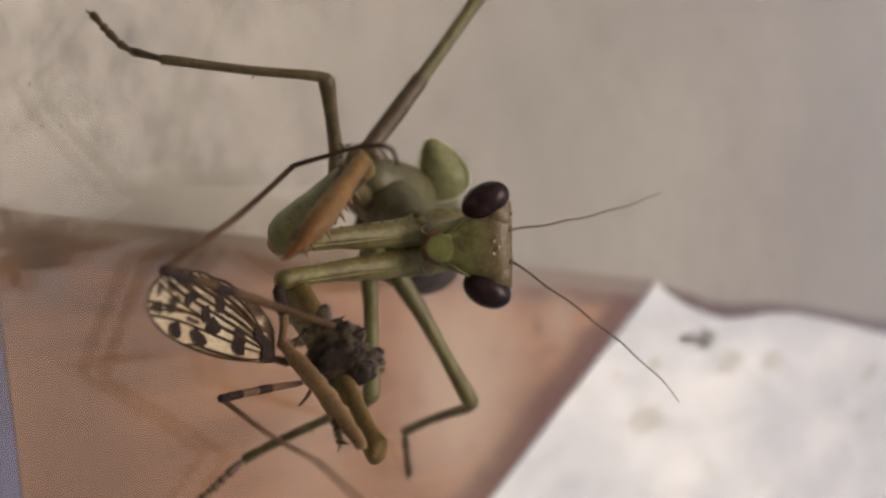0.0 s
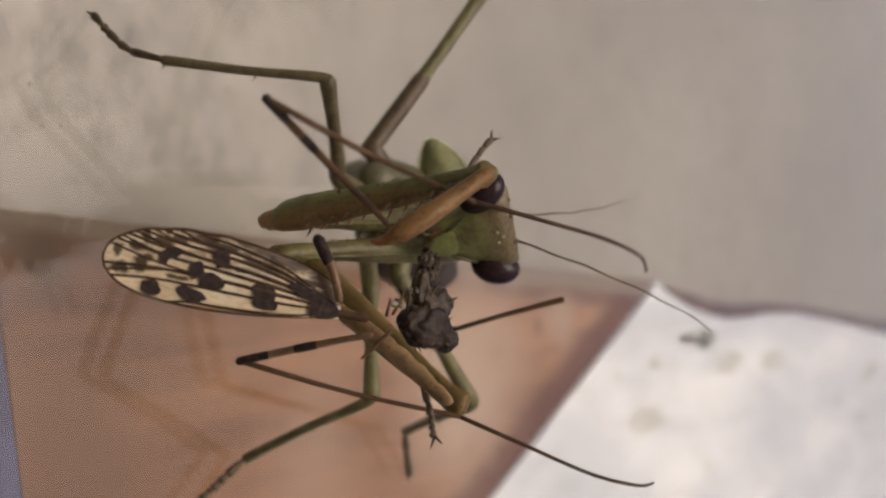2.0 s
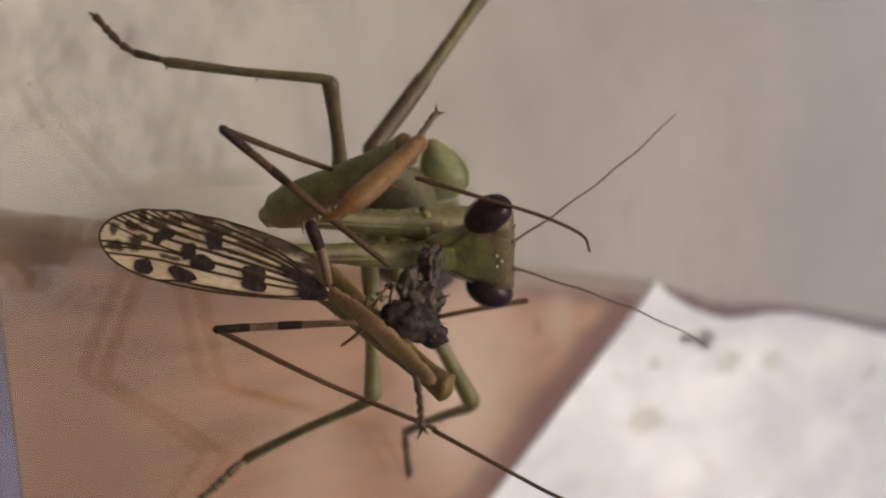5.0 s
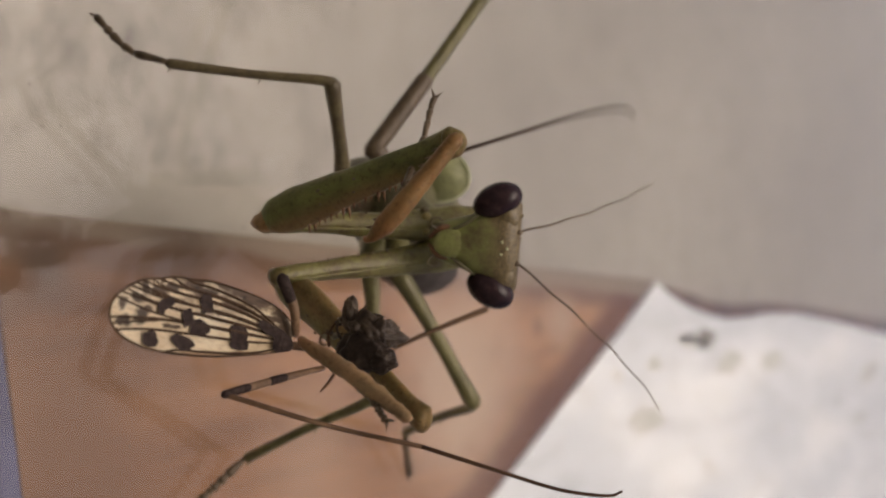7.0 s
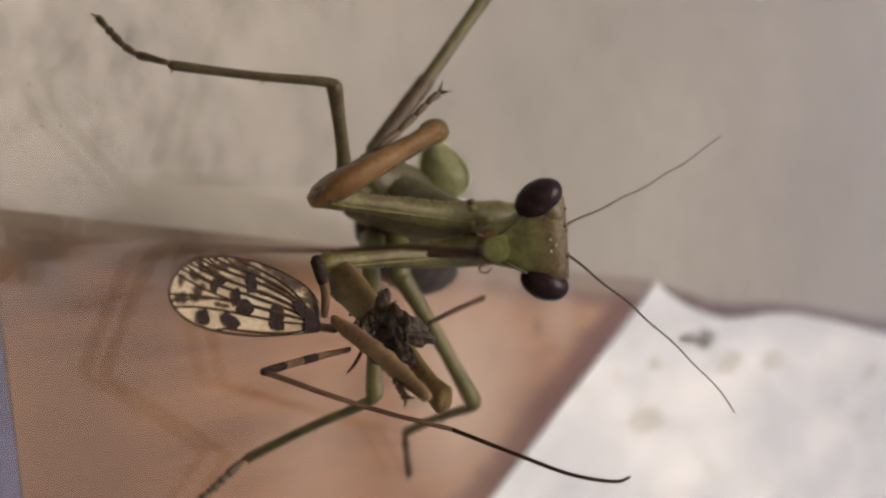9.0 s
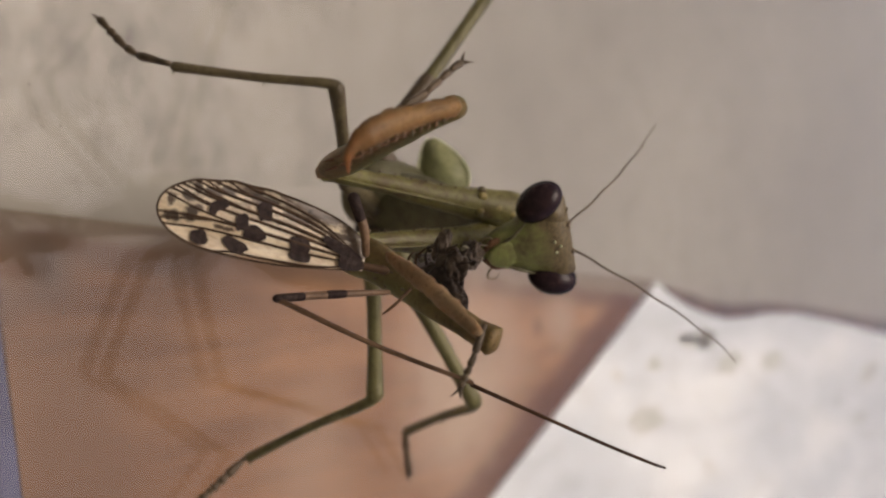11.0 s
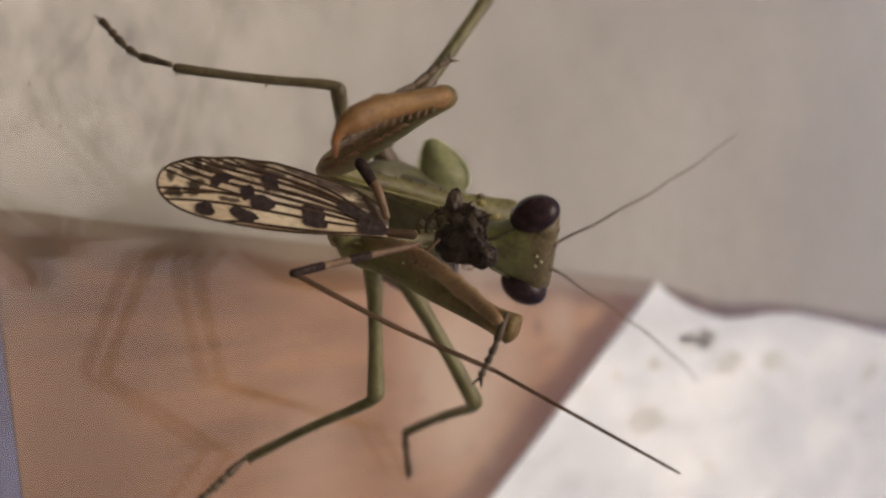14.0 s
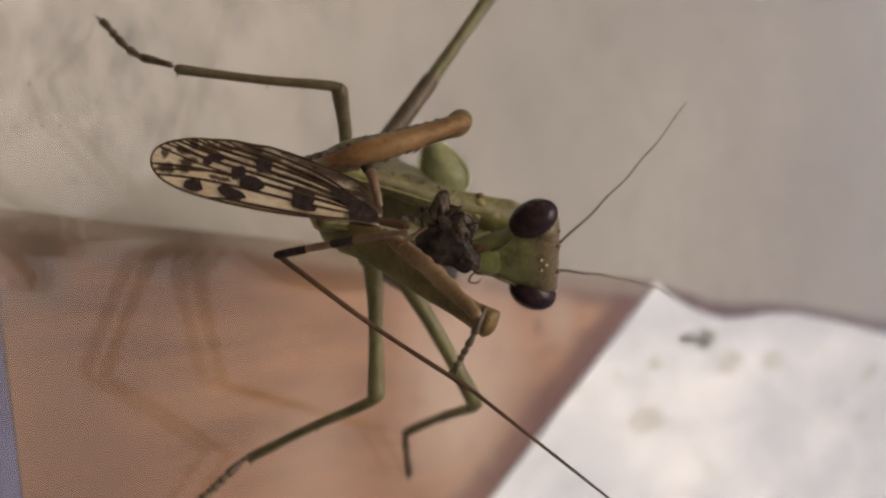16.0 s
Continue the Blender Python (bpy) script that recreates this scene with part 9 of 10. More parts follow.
    walk(low_femur, [
        (0, mm(5.49, 3.54, 0.84, -14.9, -2.9, -160.5)),
        (0.48, mm(5.52, 3.40, 1.72, -17.7, 4.3, -161.6)),
        (0.5, mm(5.52, 3.40, 1.72, -17.7, 4.3, -161.6)),
        (0.52, mm(5.52, 3.40, 1.72, -17.7, 4.3, -161.6)),
        (0.6, mm(5.63, 2.65, 2.47, -22.3, 10.5, -167.8)),
        (1, mm(5.30, 2.92, 3.46, -16.4, 18.9, -164.9)),
        (1.5, mm(5.48, 2.68, 3.08, -23.8, 15.6, -167.3)),
        (1.7, mm(5.60, 2.78, 2.48, -19.6, 10.5, -166.8)),
        (1.9, mm(5.38, 2.30, 3.62, -23.1, 20.2, -170.3)),
        (2, mm(3.93, 3.22, -3.23, 3.4, -39.3, -158.1)),
        (2.2, mm(5.19, 2.44, 4.00, -26.1, 23.6, -168.8)),
        (2.4, mm(4.46, 2.78, -2.75, 22.3, -34.3, -164.1)),
        (2.5, mm(4.44, 2.88, -2.74, 11.0, -34.2, -163.2)),
        (2.6, mm(5.30, 2.89, 3.49, -23.2, 19.1, -165.2)),
        (2.8, mm(5.39, 3.77, 0.64, -4.1, -4.6, -158.4)),
        (3, mm(5.49, 3.57, 1.16, -15.5, -0.3, -160.2)),
        (3.5, mm(5.49, 3.56, 1.20, -16.8, 0.0, -160.3)),
        (4, mm(5.49, 3.56, 1.40, -15.4, 1.6, -160.3)),
        (4.2, mm(5.47, 3.53, 1.86, -10.5, 5.4, -160.5)),
        (6.3, mm(4.55, 2.77, -2.62, -3.4, -33.1, -164.5)),
        (6.5, mm(4.41, 2.70, -2.85, 10.1, -35.4, -164.8)),
        (6.6, mm(5.20, 4.25, 1.30, 6.9, 0.8, -154.2)),
        (6.7, mm(5.26, 4.13, 1.29, 0.7, 0.7, -155.3)),
        (6.9, mm(5.33, 3.97, 1.11, -4.6, -0.7, -156.7)),
        (7, mm(5.57, 3.30, 1.48, -14.4, 2.3, -162.6)),
        (7.1, mm(5.45, 3.67, 1.12, -6.0, -0.6, -159.3)),
        (7.2, mm(5.49, 3.56, 1.29, -5.9, 0.7, -160.3)),
        (7.4, mm(5.52, 3.47, 1.02, -8.2, -1.5, -161.0)),
        (7.45, mm(5.59, 3.26, 1.38, -16.0, 1.5, -162.9)),
        (7.5, mm(5.59, 3.26, 1.38, -16.0, 1.5, -162.9)),
        (7.53, mm(5.59, 3.26, 1.38, -16.0, 1.5, -162.9)),
        (7.6, mm(5.52, 3.47, 1.02, -8.2, -1.5, -161.0)),
        (7.9, mm(5.54, 3.40, 1.01, -8.6, -1.5, -161.6)),
        (7.97, mm(5.58, 3.30, 1.23, -15.3, 0.3, -162.5)),
        (8, mm(5.58, 3.30, 1.23, -15.3, 0.3, -162.5)),
        (8.03, mm(5.58, 3.30, 1.23, -15.3, 0.3, -162.5)),
        (8.3, mm(5.60, 3.22, 0.93, -9.9, -2.2, -163.2)),
        (8.5, mm(5.57, 3.31, 1.14, -15.7, -0.5, -162.4)),
        (8.8, mm(5.51, 3.50, 1.25, -13.2, 0.4, -160.8)),
        (9, mm(5.60, 3.24, 1.13, -16.4, -0.6, -163.1)),
        (9.1, mm(5.51, 3.50, 1.25, -13.2, 0.4, -160.8)),
        (9.2, mm(5.60, 3.23, 1.37, -16.7, 1.4, -163.2)),
        (10.25, mm(5.69, 2.86, 1.66, -17.8, 3.8, -166.3)),
        (11.3, mm(5.36, 3.70, 2.21, 7.0, 8.3, -158.8)),
        (11.5, mm(5.03, 4.37, 2.38, 19.6, 9.7, -152.7)),
        (11.6, mm(4.78, 4.22, 3.52, 17.1, 19.3, -152.8)),
        (11.8, mm(5.54, 3.01, 2.49, -9.7, 10.6, -164.8)),
        (12, mm(5.31, 3.56, 2.76, 10.7, 12.9, -159.8)),
        (12.5, mm(5.61, 2.57, 2.67, -14.6, 12.1, -168.5)),
        (12.7, mm(5.30, 3.94, 1.92, 15.4, 5.9, -156.8)),
        (12.9, mm(5.41, 3.07, 2.96, -21.3, 14.6, -164.0)),
        (13, mm(5.47, 2.79, 3.02, -13.3, 15.1, -166.4)),
        (13.2, mm(5.13, 3.51, 3.40, -22.0, 18.3, -159.7)),
        (13.5, mm(5.20, 4.21, 0.67, 21.1, -4.3, -154.4)),
        (13.7, mm(4.23, 4.28, 4.53, 20.3, 28.4, -150.0)),
        (14, mm(5.15, 4.32, 1.65, 18.0, 3.7, -153.5)),
        (14.1, mm(4.32, 4.90, 3.64, 15.5, 20.4, -145.7)),
        (14.3, mm(4.06, 5.13, 3.82, 16.5, 22.0, -142.7)),
        (14.4, mm(4.65, -0.63, 4.74, -24.2, 30.4, 162.3)),
        (14.48, mm(5.51, 3.44, 1.79, -2.5, 4.8, -161.3)),
        (14.5, mm(5.51, 3.44, 1.79, -2.5, 4.8, -161.3)),
        (14.53, mm(5.51, 3.44, 1.79, -2.5, 4.8, -161.3)),
        (14.7, mm(5.41, 3.77, 1.24, 1.0, 0.3, -158.4)),
        (14.9, mm(4.72, 5.09, 1.25, -4.4, 0.4, -146.2)),
        (15, mm(5.55, 3.37, 1.19, -3.8, -0.1, -161.9)),
        (15.3, mm(5.40, 3.79, 1.33, -5.5, 1.1, -158.3)),
        (15.4, mm(5.43, 3.53, 0.21, -0.1, -8.1, -160.3)),
        (15.47, mm(4.44, 2.43, -2.91, 17.6, -35.9, -167.5)),
        (15.5, mm(4.44, 2.43, -2.91, 17.6, -35.9, -167.5)),
        (15.53, mm(4.44, 2.43, -2.91, 17.6, -35.9, -167.5)),
        (15.77, mm(4.74, 2.62, -2.38, 23.2, -30.8, -166.3)),
        (16, mm(4.80, 2.40, -2.37, 31.8, -30.7, -168.5)),
    ])
    walk(low_tibia, [
        (0, mm(5.49, 3.54, 0.84, 22.1, 3.3, 175.2)),
        (0.48, mm(5.52, 3.40, 1.72, -7.5, -27.3, -177.3)),
        (0.5, mm(5.52, 3.40, 1.72, -7.5, -27.3, -177.3)),
        (0.52, mm(5.52, 3.40, 1.72, -7.5, -27.3, -177.3)),
        (0.6, mm(5.63, 2.65, 2.47, -16.8, -8.4, 178.6)),
        (1, mm(5.30, 2.92, 3.46, -11.9, 1.8, 177.4)),
        (1.5, mm(5.48, 2.68, 3.08, -17.4, -7.3, 179.3)),
        (1.7, mm(5.60, 2.78, 2.48, -13.8, -6.3, 176.5)),
        (1.9, mm(5.38, 2.30, 3.62, -16.2, -4.0, 178.6)),
        (2, mm(3.93, 3.22, -3.23, 8.6, -3.4, 178.3)),
        (2.2, mm(5.19, 2.44, 4.00, -20.0, 1.2, 177.2)),
        (2.4, mm(4.46, 2.78, -2.75, 21.9, -18.4, 163.1)),
        (2.5, mm(4.44, 2.88, -2.74, 12.8, 5.7, 173.2)),
        (2.6, mm(5.30, 2.89, 3.49, -15.3, -16.7, -178.6)),
        (2.8, mm(5.39, 3.77, 0.64, 15.5, -14.9, 170.6)),
        (3, mm(5.49, 3.57, 1.16, 3.6, -17.7, 173.4)),
        (3.5, mm(5.49, 3.56, 1.20, 3.5, -21.4, 173.0)),
        (4, mm(5.49, 3.56, 1.40, 2.4, -16.0, 173.5)),
        (4.2, mm(5.47, 3.53, 1.86, 1.9, -2.4, 170.8)),
        (6.3, mm(4.55, 2.77, -2.62, -5.1, -19.0, 171.8)),
        (6.5, mm(4.41, 2.70, -2.85, 9.7, 8.8, 172.8)),
        (6.6, mm(5.20, 4.25, 1.30, 20.4, -5.9, 173.9)),
        (6.7, mm(5.26, 4.13, 1.29, 17.8, -8.5, 172.8)),
        (6.9, mm(5.33, 3.97, 1.11, 15.5, -7.8, 173.4)),
        (7, mm(5.57, 3.30, 1.48, 5.6, -14.4, 173.7)),
        (7.1, mm(5.45, 3.67, 1.12, 15.4, -9.7, 170.9)),
        (7.2, mm(5.49, 3.56, 1.29, 15.7, -9.8, 170.5)),
        (7.4, mm(5.52, 3.47, 1.02, 14.5, -15.5, 170.3)),
        (7.45, mm(5.59, 3.26, 1.38, 5.5, -18.9, 174.1)),
        (7.5, mm(5.59, 3.26, 1.38, 5.5, -18.9, 174.1)),
        (7.53, mm(5.59, 3.26, 1.38, 5.5, -18.9, 174.1)),
        (7.6, mm(5.52, 3.47, 1.02, 14.5, -15.5, 170.3)),
        (7.9, mm(5.54, 3.40, 1.01, 12.3, -17.6, 173.0)),
        (7.97, mm(5.58, 3.30, 1.23, 7.6, -20.4, 173.6)),
        (8, mm(5.58, 3.30, 1.23, 7.6, -20.4, 173.6)),
        (8.03, mm(5.58, 3.30, 1.23, 7.6, -20.4, 173.6)),
        (8.3, mm(5.60, 3.22, 0.93, 13.6, -19.4, 171.5)),
        (8.5, mm(5.57, 3.31, 1.14, 9.7, -20.8, 173.2)),
        (8.8, mm(5.51, 3.50, 1.25, 10.9, -19.5, 174.1)),
        (9, mm(5.60, 3.24, 1.13, 9.1, -22.1, 172.9)),
        (9.1, mm(5.51, 3.50, 1.25, 10.9, -19.5, 174.1)),
        (9.2, mm(5.60, 3.23, 1.37, 6.5, -18.7, 173.9)),
        (10.25, mm(5.69, 2.86, 1.66, -3.1, -11.0, 171.9)),
        (11.3, mm(5.36, 3.70, 2.21, 14.1, 5.7, 174.2)),
        (11.5, mm(5.03, 4.37, 2.38, 25.6, 19.2, 178.1)),
        (11.6, mm(4.78, 4.22, 3.52, 19.7, 24.0, 174.1)),
        (11.8, mm(5.54, 3.01, 2.49, -0.1, -3.1, 169.9)),
        (12, mm(5.31, 3.56, 2.76, 15.1, 13.6, 168.0)),
        (12.5, mm(5.61, 2.57, 2.67, -5.2, -3.8, 166.9)),
        (12.7, mm(5.30, 3.94, 1.92, 18.4, 20.7, 172.2)),
        (12.9, mm(5.41, 3.07, 2.96, -13.4, -0.3, 170.4)),
        (13, mm(5.47, 2.79, 3.02, -4.8, 0.6, 166.9)),
        (13.2, mm(5.13, 3.51, 3.40, -14.0, 0.8, 176.3)),
        (13.5, mm(5.20, 4.21, 0.67, 35.8, 11.0, 168.6)),
        (13.7, mm(4.23, 4.28, 4.53, 21.2, 27.9, 168.4)),
        (14, mm(5.15, 4.32, 1.65, 27.0, 13.3, 170.9)),
        (14.1, mm(4.32, 4.90, 3.64, 19.5, 21.6, 172.8)),
        (14.3, mm(4.06, 5.13, 3.82, 20.7, 22.4, 174.8)),
        (14.4, mm(4.65, -0.63, 4.74, -15.2, -1.2, 156.0)),
        (14.48, mm(5.51, 3.44, 1.79, 10.2, -3.0, 168.6)),
        (14.5, mm(5.51, 3.44, 1.79, 10.2, -3.0, 168.6)),
        (14.53, mm(5.51, 3.44, 1.79, 10.2, -3.0, 168.6)),
        (14.7, mm(5.41, 3.77, 1.24, 18.7, -7.1, 172.2)),
        (14.9, mm(4.72, 5.09, 1.25, 17.0, -2.7, 178.1)),
        (15, mm(5.55, 3.37, 1.19, 15.3, -7.9, 169.1)),
        (15.3, mm(5.40, 3.79, 1.33, 15.0, -10.5, 174.5)),
        (15.4, mm(5.43, 3.53, 0.21, 19.4, -2.4, 168.6)),
        (15.47, mm(4.44, 2.43, -2.91, 17.2, -25.6, 159.6)),
        (15.5, mm(4.44, 2.43, -2.91, 17.2, -25.6, 159.6)),
        (15.53, mm(4.44, 2.43, -2.91, 17.2, -25.6, 159.6)),
        (15.77, mm(4.74, 2.62, -2.38, 22.0, 9.9, 165.9)),
        (16, mm(4.80, 2.40, -2.37, 24.9, 10.2, 163.0)),
    ])
    walk(low_foot, [
        (0, mm(-7.05, 4.59, 0.12, 145.6, -49.5, 21.7)),
        (0.24, mm(-6.36, 3.73, 3.80, 4.8, -65.8, 165.8)),
        (0.48, mm(-5.66, 2.87, 7.49, -11.6, -6.1, -173.8)),
        (0.5, mm(-5.66, 2.87, 7.49, -11.6, -6.1, -173.8)),
        (0.52, mm(-5.66, 2.87, 7.49, -11.6, -6.1, -173.8)),
        (0.6, mm(-6.83, 2.95, 4.31, -21.6, -3.1, -172.3)),
        (1, mm(-7.28, 3.49, 3.06, -10.4, -11.4, 175.8)),
        (1.5, mm(-7.02, 2.83, 4.68, -17.9, -13.9, -178.4)),
        (1.7, mm(-6.90, 3.55, 3.87, -13.7, -11.8, 177.0)),
        (1.9, mm(-7.19, 2.61, 4.50, -20.4, -7.3, -171.7)),
        (2, mm(-8.64, 3.60, -2.48, 10.9, -12.1, 171.2)),
        (2.2, mm(-7.39, 3.07, 3.74, -20.3, -14.5, -178.1)),
        (2.4, mm(-6.98, 6.25, 1.23, 21.1, 8.4, 171.8)),
        (2.5, mm(-8.01, 4.37, -3.99, 13.3, -8.5, 168.1)),
        (2.6, mm(-6.77, 2.59, 7.10, -6.1, 2.9, 162.8)),
        (2.8, mm(-6.63, 5.76, 3.88, 24.5, -41.9, 154.3)),
        (3, mm(-6.44, 4.95, 4.99, 9.5, -44.9, 164.6)),
        (3.5, mm(-6.16, 5.00, 5.80, 9.7, -48.2, 164.1)),
        (4, mm(-6.54, 4.93, 4.88, 10.9, -53.4, 161.1)),
        (4.2, mm(-6.96, 5.55, 2.40, 6.1, -41.8, 162.6)),
        (6.3, mm(-7.24, 4.47, 1.49, -6.1, 16.9, 179.0)),
        (6.5, mm(-7.94, 4.26, -4.79, 11.0, -18.8, 162.7)),
        (6.6, mm(-7.26, 5.57, 2.59, 22.2, -13.4, 168.3)),
        (6.7, mm(-7.11, 5.69, 3.15, 23.6, -18.1, 160.7)),
        (6.9, mm(-7.07, 5.40, 2.83, 26.3, -55.7, 154.4)),
        (7, mm(-6.56, 4.63, 4.61, 6.5, -47.7, 171.2)),
        (7.1, mm(-6.82, 5.63, 3.24, 25.0, -56.4, 154.0)),
        (7.2, mm(-6.75, 5.61, 3.43, 26.1, -58.4, 152.6)),
        (7.4, mm(-6.45, 5.53, 4.38, 49.3, -70.7, 126.1)),
        (7.45, mm(-6.27, 4.49, 5.47, 39.3, -80.9, 136.4)),
        (7.5, mm(-6.27, 4.49, 5.47, 39.3, -80.9, 136.4)),
        (7.53, mm(-6.27, 4.49, 5.47, 39.3, -80.9, 136.4)),
        (7.6, mm(-6.45, 5.53, 4.38, 49.3, -70.7, 126.1)),
        (7.9, mm(-6.38, 4.87, 4.83, 63.1, -76.7, 114.2)),
        (7.97, mm(-6.16, 4.62, 5.62, 83.8, -82.8, 92.5)),
        (8, mm(-6.16, 4.62, 5.62, 83.8, -82.8, 92.5)),
        (8.03, mm(-6.16, 4.62, 5.62, 83.8, -82.8, 92.5)),
        (8.3, mm(-6.16, 4.99, 5.11, 86.1, -78.0, 90.5)),
        (8.5, mm(-6.12, 4.71, 5.61, 112.7, -81.1, 64.2)),
        (8.8, mm(-6.31, 4.72, 5.45, 96.8, -80.4, 81.4)),
        (9, mm(-5.99, 4.67, 5.86, 126.8, -80.5, 49.7)),
        (9.1, mm(-6.31, 4.72, 5.45, 96.8, -80.4, 81.4)),
        (9.2, mm(-6.27, 4.49, 5.41, 116.3, -84.0, 60.1)),
        (10.25, mm(-6.56, 4.60, 4.07, 31.9, -72.9, -172.4)),
        (11.3, mm(-7.11, 4.97, 0.96, 103.4, -15.5, 171.9)),
        (11.5, mm(-6.86, 4.75, -1.76, 113.3, -0.9, 172.9)),
        (11.6, mm(-6.68, 5.40, -1.60, 107.5, 3.4, 170.7)),
        (11.8, mm(-6.85, 5.21, 3.18, 91.4, -26.3, 167.1)),
        (12, mm(-6.68, 6.09, -0.21, 105.3, -8.4, 159.8)),
        (12.5, mm(-6.64, 5.42, 3.50, 86.5, -28.6, 164.6)),
        (12.7, mm(-6.38, 5.55, -2.53, 107.7, -0.6, 160.9)),
        (12.9, mm(-7.01, 5.17, 3.04, 75.8, -32.3, 175.4)),
        (13, mm(-6.80, 5.65, 2.88, 85.9, -30.3, 166.5)),
        (13.2, mm(-7.44, 4.32, 3.23, 75.3, -30.1, -178.7)),
        (13.5, mm(-6.93, 6.67, -1.74, 125.5, 6.2, 164.1)),
        (13.7, mm(-6.67, 6.52, -1.37, 110.1, 20.6, 164.4)),
        (14, mm(-6.96, 6.25, -1.25, 117.0, -2.7, 159.3)),
        (14.1, mm(-7.30, 6.37, -1.00, 108.6, 4.1, 163.2)),
        (14.3, mm(-7.54, 6.19, -0.98, 109.5, 4.8, 164.7)),
        (14.4, mm(-6.85, 4.50, 5.00, 73.7, 4.1, 156.6)),
        (14.48, mm(-6.83, 5.92, 2.44, 103.6, -27.3, 159.5)),
        (14.5, mm(-6.83, 5.92, 2.44, 103.6, -27.3, 159.5)),
        (14.53, mm(-6.83, 5.92, 2.44, 103.6, -27.3, 159.5)),
        (14.7, mm(-6.98, 5.46, 2.78, 119.1, -44.5, 151.1)),
        (14.9, mm(-7.86, 5.50, 1.85, 116.9, -42.6, 156.5)),
        (15, mm(-6.70, 5.73, 2.92, 117.1, -47.5, 147.3)),
        (15.3, mm(-6.93, 4.99, 3.63, 118.7, -51.5, 151.5)),
        (15.4, mm(-6.91, 6.03, 0.75, 119.8, -42.6, 145.3)),
        (15.47, mm(-6.21, 6.38, 2.55, 106.4, 14.6, 167.8)),
        (15.5, mm(-6.21, 6.38, 2.55, 106.4, 14.6, 167.8)),
        (15.53, mm(-6.21, 6.38, 2.55, 106.4, 14.6, 167.8)),
        (15.77, mm(-7.30, 5.64, -4.54, 112.7, 15.5, 165.1)),
        (16, mm(-7.06, 6.02, -4.61, 119.2, 32.7, 171.3)),
    ])
